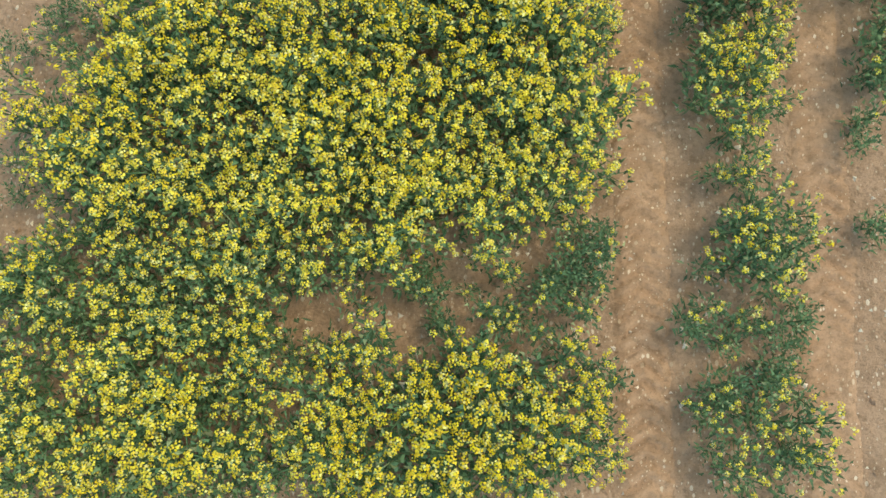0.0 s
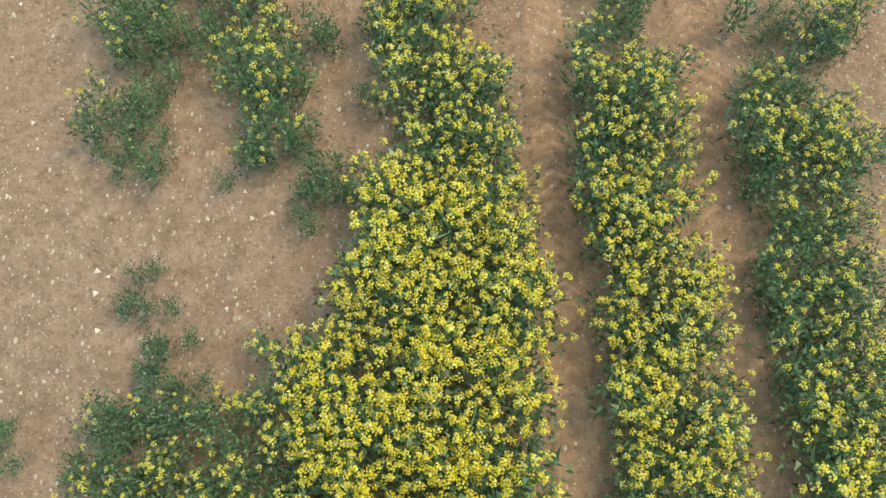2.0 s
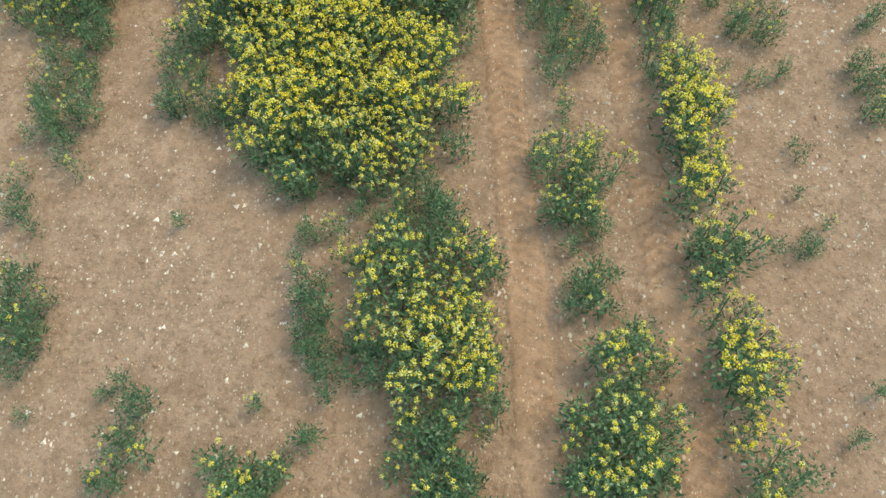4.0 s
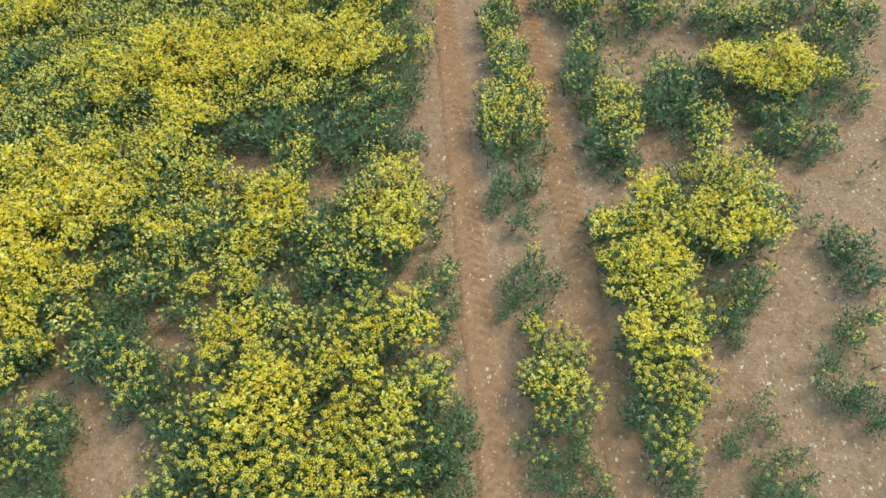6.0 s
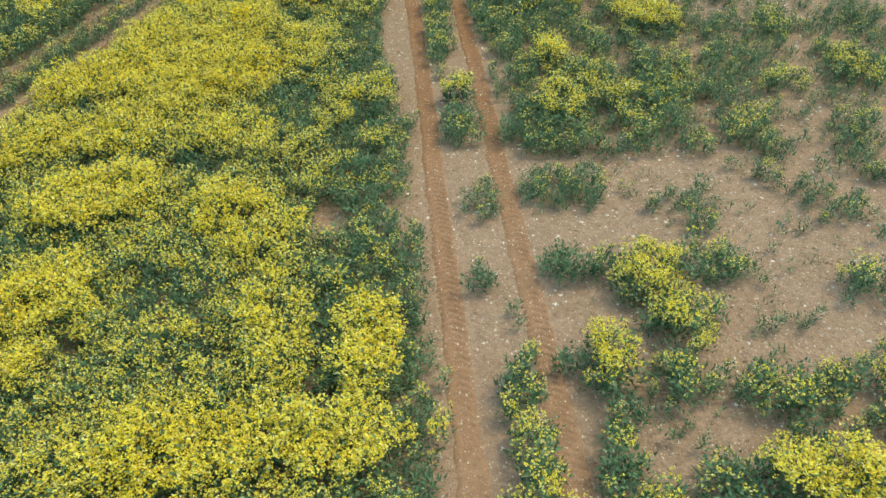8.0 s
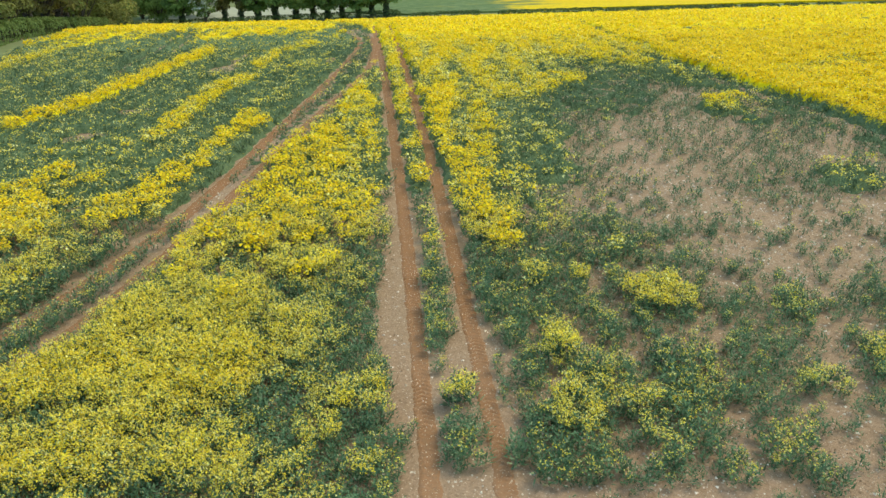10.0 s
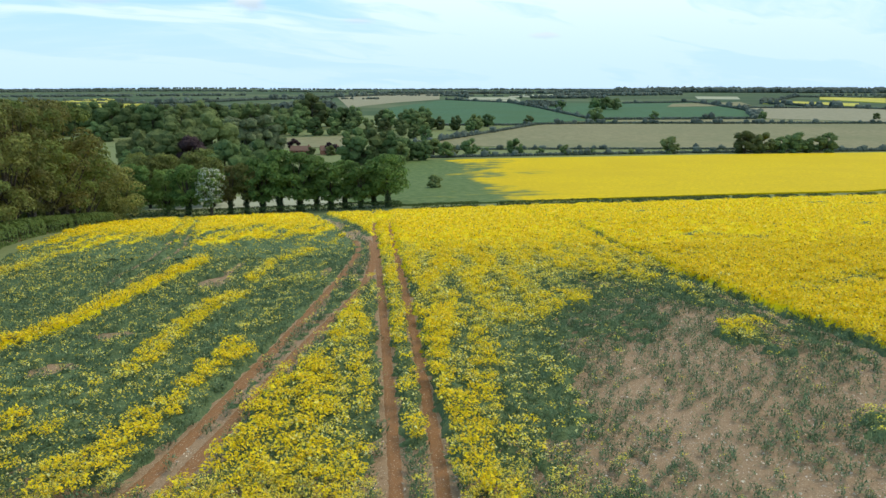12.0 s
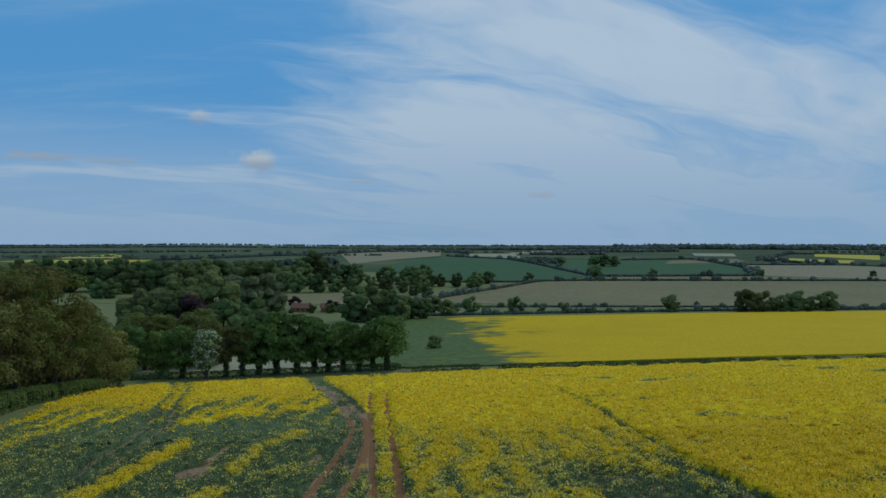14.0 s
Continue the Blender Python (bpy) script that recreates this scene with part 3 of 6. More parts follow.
bed(5.3, 55.4, 0.98, 3.02, -7, 0.80, 0.40)
bed(4.8, 71.6, 1.79, 6.39, -5, 0.85, 0.35)
bed(6.7, 66.5, 1.29, 4.19, -7, 0.70, 0.30)
bed(4.8, 61.1, 1.71, 4.07, -6, 0.75, 0.10)
bed(6.5, 87.0, 3.68, 10.75, -5, 0.90, 0.65)
bed(11.9, 79.6, 5.00, 5.50, -11, 0.76, 0.06)
bed(9.8, 83.5, 3.53, 5.93, -8, 0.72, 0.22)
bed(20.7, 75.2, 1.52, 2.37, -20, 0.70, 0.50)
bed(10.0, 58.4, 1.06, 4.29, -14, 0.35, 0.02)
bed(15.8, 70.5, 2.07, 5.13, -17, 0.50, 0.00)
bed(17.8, 66.4, 3.80, 4.36, -20, 0.45, 0.00)
bed(18.8, 60.2, 2.73, 3.41, -25, 0.60, 0.03)
bed(22.1, 59.9, 1.62, 2.61, -28, 0.80, 0.35)
bed(21.5, 67.5, 1.94, 3.57, -24, 0.55, 0.05)
bed(12.1, 55.6, 1.46, 3.77, -18, 0.30, 0.00)
bed(-0.2, 7.5, 0.34, 0.43, 5, 0.60, 0.00)
bed(1.4, 6.0, 1.27, 1.41, 2, 0.95, 0.85)
bed(-2.2, 6.3, 0.33, 0.20, 8, 0.50, 0.00)
bed(-1.8, 5.8, 0.26, 0.26, 8, 0.50, 0.00)
bed(-1.7, 4.4, 0.80, 0.53, 8, 0.70, 0.20)
bed(-1.7, 5.1, 0.38, 0.37, 8, 0.50, 0.05)
bed(3.4, 7.1, 0.52, 1.23, -2, 0.90, 0.65)
bed(3.7, 5.2, 0.60, 1.09, -3, 0.90, 0.65)
bed(5.5, 6.6, 0.69, 1.06, -6, 0.85, 0.25)
bed(5.7, 5.3, 0.54, 0.79, -6, 0.90, 0.65)
bed(5.3, 4.4, 0.64, 0.46, -6, 0.85, 0.50)
bed(-4.6, 13.0, 0.40, 0.75, 7, 0.78, 0.10)
bed(-4.3, 11.7, 0.17, 0.16, -19, 0.40, 0.00)
bed(-2.9, 11.9, 0.31, 0.27, -1, 0.55, 0.02)
bed(-2.7, 11.2, 0.32, 0.25, -6, 0.80, 0.10)
bed(-2.6, 10.4, 0.17, 0.33, 0, 0.70, 0.03)
bed(-2.8, 9.7, 0.53, 0.35, 0, 0.85, 0.15)
bed(-1.9, 9.6, 0.43, 0.28, -2, 0.75, 0.08)
bed(-1.8, 10.2, 0.25, 0.15, -11, 0.60, 0.30)
bed(-1.6, 11.1, 0.13, 0.21, -4, 0.75, 0.05)
bed(-1.2, 10.6, 0.33, 0.55, 2, 0.85, 0.25)
bed(-1.1, 9.6, 0.35, 0.23, -5, 0.90, 0.35)
bed(-1.1, 8.9, 0.42, 0.33, -1, 0.90, 0.40)
bed(-0.8, 8.2, 0.46, 0.30, -1, 0.85, 0.05)
bed(-2.8, 8.4, 0.44, 0.47, 1, 0.80, 0.05)
bed(-2.5, 7.6, 0.31, 0.27, -3, 0.75, 0.02)
bed(-2.4, 9.1, 0.35, 0.16, -18, 0.60, 0.02)
bed(-0.4, 9.5, 0.27, 0.20, -4, 0.70, 0.02)
bed(-0.1, 8.9, 0.38, 0.15, -3, 0.50, 0.02)
bed(-0.1, 7.6, 0.31, 0.20, -3, 0.75, 0.02)
bed(-1.3, 7.7, 0.13, 0.18, -4, 0.40, 0.00)
bed(-0.5, 11.5, 0.15, 0.15, -5, 0.70, 0.00)
bed(-1.2, 12.0, 0.08, 0.15, -11, 0.60, 0.00)
bed(-0.6, 13.1, 0.17, 0.51, 2, 0.70, 0.02)
bed(-0.3, 12.3, 0.16, 0.32, 1, 0.50, 0.02)
bed(0.8, 13.8, 0.86, 0.40, 1, 0.90, 0.40)
bed(0.2, 12.9, 0.32, 0.34, 1, 0.85, 0.15)
bed(1.1, 12.6, 0.66, 0.64, 1, 0.95, 0.55)
bed(0.4, 12.1, 0.31, 0.20, -1, 0.90, 0.10)
bed(1.6, 12.0, 0.27, 0.33, 2, 0.85, 0.20)
bed(1.1, 11.3, 0.41, 0.43, 1, 0.85, 0.12)
bed(1.3, 10.5, 0.58, 0.27, 1, 0.90, 0.25)
bed(0.9, 9.8, 0.60, 0.41, 1, 0.90, 0.40)
bed(1.3, 9.0, 0.71, 0.36, 1, 0.95, 0.52)
bed(1.4, 8.0, 0.65, 0.58, 1, 0.95, 0.48)
bed(3.2, 13.5, 0.32, 0.26, 3, 0.70, 0.02)
bed(3.5, 12.5, 0.39, 0.51, 1, 0.85, 0.30)
bed(3.4, 11.3, 0.55, 0.60, 0, 0.90, 0.30)
bed(3.5, 10.2, 0.42, 0.38, 2, 0.85, 0.08)
bed(3.0, 9.5, 0.31, 0.16, 10, 0.90, 0.40)
bed(3.7, 9.4, 0.12, 0.23, 8, 0.80, 0.00)
bed(3.4, 8.9, 0.67, 0.36, 3, 0.90, 0.40)
bed(3.5, 8.0, 0.67, 0.55, 1, 0.95, 0.48)
bed(2.6, 13.0, 0.08, 0.15, 5, 0.50, 0.00)
bed(4.8, 13.9, 0.52, 0.34, 4, 0.90, 0.35)
bed(4.7, 12.4, 0.45, 0.81, -2, 0.95, 0.60)
bed(5.3, 12.2, 0.14, 0.16, 16, 0.70, 0.20)
bed(4.8, 11.1, 0.39, 0.27, 7, 0.90, 0.30)
bed(4.7, 10.5, 0.25, 0.16, 18, 0.90, 0.55)
bed(4.7, 9.9, 0.28, 0.34, 5, 0.90, 0.10)
bed(5.2, 10.9, 0.28, 0.20, 14, 0.80, 0.20)
bed(6.1, 10.0, 0.35, 0.38, 3, 0.85, 0.50)
bed(6.1, 9.5, 0.33, 0.17, 20, 0.80, 0.10)
bed(5.0, 8.9, 0.40, 0.32, 7, 0.90, 0.20)
bed(5.6, 8.9, 0.22, 0.24, 7, 0.70, 0.10)
bed(5.5, 8.0, 0.86, 0.48, 1, 0.95, 0.42)
bed(5.9, 8.1, 0.38, 0.29, 10, 0.95, 0.58)
bed(6.6, 11.9, 0.15, 0.22, 9, 0.60, 0.02)
bed(6.1, 11.6, 0.11, 0.16, 15, 0.40, 0.00)
bed(5.6, 12.3, 0.15, 0.16, 16, 0.30, 0.00)
bed(5.4, 9.9, 0.17, 0.28, 4, 0.50, 0.00)
bed(-8.7, 35.7, 1.75, 1.30, 14, 0.95, 0.95)
bed(-8.8, 31.7, 1.31, 1.11, 16, 0.95, 0.95)
bed(-8.6, 29.5, 0.60, 0.64, 14, 0.95, 0.90)
bed(-5.0, 35.3, 1.05, 0.82, 8, 0.95, 0.80)
bed(-0.8, 30.2, 0.63, 1.40, 3, 0.95, 0.85)
bed(-3.0, 27.6, 3.03, 0.92, 7, 0.95, 0.80)
bed(-4.1, 25.8, 0.39, 0.45, 6, 0.95, 0.85)
bed(-5.8, 23.6, 1.02, 1.19, 15, 0.95, 0.85)
bed(-6.0, 22.9, 0.58, 0.53, 12, 0.95, 0.95)
bed(-4.4, 24.8, 0.80, 0.42, 6, 0.90, 0.60)
bed(-6.3, 33.6, 1.54, 0.60, 9, 0.90, 0.40)
bed(-4.2, 33.9, 1.47, 1.00, 7, 0.90, 0.60)
bed(-3.0, 30.6, 0.78, 1.73, 7, 0.90, 0.65)
bed(-5.5, 30.0, 1.21, 1.29, 12, 0.88, 0.40)
bed(-9.6, 34.3, 1.61, 0.94, 15, 0.88, 0.30)
bed(-7.5, 26.8, 0.59, 1.72, 18, 0.90, 0.45)
bed(-6.4, 26.9, 0.58, 1.24, 15, 0.90, 0.55)
bed(-4.0, 24.3, 1.05, 0.71, 9, 0.90, 0.50)
bed(-4.1, 22.7, 0.48, 0.30, 3, 0.90, 0.65)
bed(-2.2, 23.1, 0.49, 0.74, 7, 0.90, 0.65)
bed(-3.1, 22.8, 0.47, 0.41, 5, 0.88, 0.45)
bed(0.1, 23.4, 0.63, 1.05, 2, 0.92, 0.70)
bed(-1.2, 23.1, 0.58, 0.75, 5, 0.80, 0.12)
bed(-6.3, 37.6, 1.05, 0.65, 8, 0.85, 0.06)
bed(-5.9, 32.0, 0.72, 1.26, 12, 0.80, 0.08)
bed(-10.5, 33.7, 0.47, 0.49, 12, 0.80, 0.05)
bed(-1.8, 30.1, 0.36, 1.48, 5, 0.85, 0.12)
bed(-1.4, 33.1, 1.19, 0.97, 4, 0.80, 0.20)
bed(-2.2, 36.9, 1.86, 1.11, 5, 0.75, 0.05)
bed(-1.7, 25.5, 1.97, 0.57, 4, 0.92, 0.06)
bed(0.2, 30.2, 0.29, 4.67, 2, 0.72, 0.10)
bed(0.3, 25.0, 0.27, 0.24, 0, 0.80, 0.02)
bed(-4.9, 22.6, 0.53, 0.26, 2, 0.85, 0.05)
bed(-3.2, 23.8, 0.31, 0.38, 4, 0.85, 0.05)
bed(1.8, 35.8, 0.48, 0.74, -1, 0.60, 0.10)
bed(1.8, 32.7, 0.40, 0.57, -1, 0.55, 0.02)
bed(2.3, 31.2, 0.34, 0.71, -2, 0.32, 0.00)
bed(2.5, 29.4, 0.38, 0.82, -3, 0.78, 0.30)
bed(2.6, 27.5, 0.44, 0.62, -3, 0.85, 0.40)
bed(2.6, 25.9, 0.66, 0.66, -3, 0.92, 0.50)
bed(2.6, 24.9, 0.58, 0.15, 3, 0.80, 0.05)
bed(2.3, 24.0, 0.20, 0.56, -3, 0.80, 0.00)
bed(2.8, 23.6, 0.22, 0.94, -5, 0.75, 0.02)
bed(2.6, 22.6, 0.14, 0.18, -1, 0.50, 0.00)
bed(1.9, 29.4, 0.19, 0.15, 0, 0.35, 0.00)
bed(0.9, 29.2, 0.22, 0.31, 0, 0.70, 0.00)
bed(0.6, 26.0, 0.17, 0.18, 0, 0.40, 0.00)
bed(1.3, 23.6, 0.15, 0.46, -1, 0.50, 0.00)
bed(4.2, 36.3, 1.10, 0.75, -4, 0.75, 0.04)
bed(7.5, 35.7, 0.63, 0.34, -7, 0.50, 0.00)
bed(3.7, 33.0, 0.51, 0.44, -3, 0.88, 0.03)
bed(4.8, 33.0, 0.58, 0.31, -2, 0.90, 0.10)
bed(5.7, 32.6, 0.56, 0.71, -7, 0.92, 0.60)
bed(6.1, 31.1, 0.61, 0.60, -7, 0.88, 0.45)
bed(7.4, 32.9, 0.93, 0.47, -7, 0.75, 0.20)
bed(7.2, 31.4, 0.41, 0.46, -9, 0.50, 0.05)
bed(5.8, 29.4, 0.51, 0.63, -7, 0.88, 0.30)
bed(3.7, 29.9, 0.29, 0.25, -1, 0.85, 0.02)
bed(4.3, 29.7, 0.45, 0.82, -6, 0.90, 0.50)
bed(4.5, 28.5, 0.61, 0.15, 4, 0.85, 0.10)
bed(5.8, 28.9, 0.38, 0.15, 8, 0.70, 0.00)
bed(4.1, 27.0, 0.28, 1.06, -7, 0.88, 0.10)
bed(4.6, 25.7, 0.38, 1.06, -8, 0.92, 0.45)
bed(4.1, 24.8, 0.42, 0.34, -3, 0.90, 0.05)
bed(5.0, 25.8, 0.54, 0.41, -6, 0.72, 0.12)
bed(5.2, 24.3, 0.86, 0.17, 2, 0.75, 0.02)
bed(5.6, 28.0, 0.42, 0.19, -3, 0.50, 0.00)
bed(7.9, 29.0, 1.05, 0.56, -10, 0.85, 0.25)
bed(9.8, 29.1, 1.03, 0.42, -9, 0.88, 0.30)
bed(9.5, 28.2, 0.99, 0.20, 3, 0.90, 0.05)
bed(8.8, 30.9, 0.79, 0.48, -12, 0.42, 0.02)
bed(10.9, 32.2, 0.68, 0.39, -10, 0.80, 0.28)
bed(7.9, 26.8, 1.06, 0.63, -11, 0.95, 0.85)
bed(6.1, 26.4, 0.66, 1.00, -11, 0.90, 0.12)
bed(6.4, 25.3, 0.48, 0.42, -7, 0.92, 0.40)
bed(6.3, 24.8, 0.36, 0.16, 6, 0.90, 0.03)
bed(8.1, 25.3, 0.53, 0.57, -12, 0.90, 0.10)
bed(9.6, 27.1, 0.39, 0.96, -17, 0.70, 0.10)
bed(8.9, 25.1, 0.36, 0.28, -9, 0.50, 0.00)
bed(6.3, 23.2, 0.75, 0.96, -12, 0.92, 0.55)
bed(6.4, 22.8, 0.37, 0.55, -9, 0.95, 0.80)
bed(4.8, 22.7, 0.65, 0.50, -6, 0.95, 0.65)
bed(4.0, 22.8, 0.19, 0.51, -6, 0.85, 0.05)
bed(3.9, 23.6, 0.20, 0.15, 2, 0.50, 0.05)
bed(7.5, 23.2, 0.56, 0.23, -7, 0.50, 0.02)
bed(10.8, 35.5, 0.77, 1.11, -15, 0.35, 0.10)
bed(12.1, 36.0, 0.47, 0.87, -17, 0.30, 0.00)
bed(13.2, 36.9, 0.80, 0.36, -11, 0.50, 0.10)
bed(-9.3, 53.1, 1.31, 2.38, 12, 0.95, 0.95)
bed(-6.3, 55.3, 2.19, 3.55, 8, 0.95, 0.80)
bed(-4.8, 50.1, 1.20, 1.25, 7, 0.95, 0.95)
bed(-8.4, 46.9, 3.02, 1.79, 13, 0.95, 0.75)
bed(-10.6, 42.9, 2.00, 1.63, 17, 0.95, 0.85)
bed(-7.0, 42.9, 2.28, 1.81, 12, 0.95, 0.90)
bed(-11.8, 42.5, 1.09, 0.81, 17, 0.95, 0.95)
bed(-4.1, 45.2, 1.05, 1.60, 7, 0.95, 0.60)
bed(-9.9, 39.1, 2.91, 1.27, 18, 0.92, 0.75)
bed(-5.7, 38.9, 1.30, 1.20, 11, 0.90, 0.60)
bed(-4.0, 40.8, 0.73, 1.74, 8, 0.85, 0.12)
bed(-3.1, 55.6, 1.10, 1.31, 4, 0.90, 0.70)
bed(-2.5, 49.4, 1.06, 1.21, 4, 0.85, 0.40)
bed(-2.0, 45.6, 1.06, 1.70, 4, 0.75, 0.10)
bed(-1.7, 41.7, 0.76, 0.81, 3, 0.90, 0.55)
bed(-1.3, 39.9, 0.97, 0.74, 3, 0.85, 0.04)
bed(-1.3, 38.5, 0.51, 0.35, 2, 0.90, 0.45)
bed(-1.5, 37.2, 0.72, 0.40, 3, 0.85, 0.04)
bed(-19.5, 55.9, 1.28, 2.71, 23, 0.95, 0.90)
bed(-14.6, 56.9, 1.31, 1.03, 15, 0.90, 0.80)
bed(-15.7, 50.0, 1.11, 1.65, 20, 0.90, 0.65)
bed(-16.2, 54.5, 1.23, 2.07, 19, 0.90, 0.25)
bed(-13.0, 52.8, 1.45, 0.48, 12, 0.85, 0.40)
bed(-16.5, 48.4, 0.70, 0.95, 21, 0.80, 0.05)
bed(0.5, 52.8, 0.51, 0.78, 0, 0.90, 0.55)
bed(0.6, 47.6, 0.50, 3.38, 0, 0.85, 0.18)
bed(1.4, 41.6, 0.56, 0.53, -1, 0.92, 0.55)
bed(1.5, 39.8, 0.61, 0.96, -2, 0.88, 0.06)
bed(2.9, 56.7, 1.10, 1.40, -3, 0.90, 0.75)
bed(5.0, 55.3, 1.07, 0.93, -5, 0.85, 0.40)
bed(3.9, 50.2, 1.99, 3.90, -5, 0.85, 0.10)
bed(4.4, 49.4, 0.46, 0.63, -4, 0.90, 0.50)
bed(6.1, 49.0, 0.57, 0.35, -5, 0.90, 0.65)
bed(7.9, 51.2, 0.60, 0.41, -7, 0.90, 0.55)
bed(8.8, 47.5, 1.20, 1.08, -11, 0.92, 0.65)
bed(8.5, 45.6, 1.04, 0.16, 20, 0.90, 0.10)
bed(7.6, 52.8, 1.24, 2.49, -9, 0.85, 0.12)
bed(4.6, 44.3, 0.50, 1.07, -6, 0.90, 0.65)
bed(4.6, 40.8, 0.63, 1.19, -7, 0.92, 0.55)
bed(5.9, 42.9, 0.96, 0.60, -7, 0.85, 0.30)
bed(6.3, 41.4, 0.82, 0.54, -8, 0.90, 0.50)
bed(3.9, 39.3, 1.11, 0.98, -6, 0.90, 0.06)
bed(8.3, 42.0, 0.83, 1.89, -13, 0.85, 0.25)
bed(7.9, 39.6, 0.59, 0.50, -10, 0.85, 0.05)
bed(13.4, 47.0, 0.63, 1.39, -17, 0.75, 0.28)
bed(12.2, 42.0, 0.73, 0.38, -12, 0.85, 0.50)
bed(10.1, 39.1, 0.50, 0.61, -14, 0.85, 0.38)
bed(10.7, 38.2, 0.32, 0.60, -16, 0.80, 0.05)
bed(15.0, 42.9, 0.92, 1.09, -21, 0.75, 0.38)
bed(13.7, 39.4, 0.57, 0.48, -17, 0.80, 0.22)
bed(9.3, 39.9, 0.52, 0.20, -6, 0.70, 0.05)
bed(16.9, 47.2, 1.03, 1.81, -23, 0.50, 0.05)
GAPS = []


def gap(x, y, rx, ry):
    GAPS.append((x, y, rx, ry))


gap(-2.8, 21.5, 0.44, 0.22)
gap(-3.4, 20.9, 0.38, 0.37)
gap(-5.1, 19.7, 0.99, 0.34)
gap(-2.4, 35.0, 0.56, 0.76)
gap(-0.6, 35.7, 0.29, 0.73)
gap(-2.8, 24.7, 0.61, 0.58)
gap(-1.1, 24.2, 0.36, 0.79)
gap(0.3, 24.5, 0.31, 0.41)
gap(-1.1, 47.8, 0.49, 4.11)
gap(-1.2, 48.8, 0.50, 3.09)
gap(1.8, 0.1, 0.36, 0.24)
gap(-0.4, -0.5, 0.37, 0.18)
gap(0.6, -1.1, 0.42, 0.15)
gap(-0.6, -1.8, 0.21, 0.24)
gap(-3.0, -1.4, 0.25, 0.24)
gap(-0.2, 15.0, 0.25, 0.11)
STRIPS = []


def strip(half, cover, bloom, *pts):
    STRIPS.append((half, cover, bloom, pts))


# stripes of flower beyond the side tracks and round the hollow
strip(0.86, 0.90, 0.95, (-28.0, 72.5), (-25.6, 79.5), (-23.9, 91.2), (-22.8, 100.1))
strip(0.97, 0.90, 0.85, (-14.8, 55.1), (-13.7, 58.8), (-13.0, 63.5), (-12.3, 68.9), (-11.7, 72.5))
strip(0.95, 0.90, 0.70, (-16.7, 69.8), (-17.0, 76.4), (-16.3, 83.9), (-15.3, 85.3))
strip(1.10, 0.90, 0.60, (-40.3, 94.2), (-40.3, 104.9), (-36.8, 119.6), (-34.8, 129.0))
strip(0.74, 0.90, 0.80, (-21.1, 59.8), (-20.0, 62.1))
strip(0.52, 0.90, 0.70, (-18.9, 55.9), (-18.0, 57.0))
strip(0.56, 0.90, 0.70, (-18.3, 60.4), (-17.5, 62.0))
strip(0.88, 0.90, 0.90, (-25.6, 110.6), (-20.2, 115.3))
strip(0.63, 0.90, 0.70, (-15.6, 91.5), (-15.1, 100.1), (-12.4, 104.8))
strip(0.56, 0.90, 0.50, (-13.6, 90.2), (-9.4, 92.1))
strip(0.64, 0.90, 0.50, (-17.8, 65.6), (-17.5, 69.8), (-16.8, 72.2))
strip(0.47, 0.90, 0.40, (-12.3, 76.8), (-11.5, 82.6))
strip(0.77, 0.90, 0.85, (-15.5, 115.9), (-9.4, 121.5))
strip(0.57, 0.90, 0.55, (-15.9, 50.3), (-15.7, 52.0))
strip(0.38, 0.90, 0.40, (-12.0, 49.7), (-11.4, 53.3), (-11.1, 55.2))
strip(0.49, 0.90, 0.35, (-33.3, 88.7), (-31.7, 99.0))
strip(0.47, 0.90, 0.40, (-35.4, 95.0), (-33.5, 107.6))
strip(0.90, 0.90, 0.85, (-1.0, 95.2), (-0.0, 83.4), (1.4, 68.5), (2.1, 60.8), (3.5, 53.1))
strip(0.73, 0.90, 0.55, (1.8, 85.2), (3.6, 76.2))
strip(0.48, 0.90, 0.50, (3.8, 71.9), (4.4, 66.2), (5.3, 57.7), (6.0, 53.5))
strip(0.59, 0.90, 0.40, (4.7, 81.1), (6.4, 73.1))
strip(0.31, 0.90, 0.30, (6.5, 55.2), (8.0, 54.0))
strip(0.37, 0.90, 0.50, (6.9, 68.1), (7.5, 67.0))
strip(0.64, 0.90, 0.75, (-3.4, 87.9), (-1.5, 71.1), (-0.2, 61.0))
strip(0.35, 0.90, 0.45, (0.3, 55.5), (0.5, 51.3))
strip(0.63, 0.90, 0.70, (-4.5, 78.5), (-3.8, 63.8), (-2.8, 54.0))
strip(1.19, 0.90, 0.95, (-6.4, 69.0), (-6.5, 61.4))
strip(1.42, 0.90, 0.90, (-7.0, 59.8), (-5.7, 55.8))
strip(0.91, 0.90, 0.85, (-10.0, 54.8), (-9.1, 50.0))
strip(0.94, 0.90, 0.70, (17.8, 90.7), (20.6, 85.4))
strip(0.48, 0.90, 0.75, (19.1, 74.8), (21.4, 75.0))
strip(0.89, 0.90, 0.75, (9.9, 83.7), (11.4, 83.7))
strip(0.34, 0.90, 0.45, (20.8, 71.7), (22.0, 71.0))
strip(0.53, 0.90, 0.90, (-6.5, 129.6), (-4.2, 103.9))
def ragged_edge(x, y):
    return 1.2 * wobble(x, y, 0.9, 1.5) + 0.8 * wobble(x, y, 2.3, 0.5)


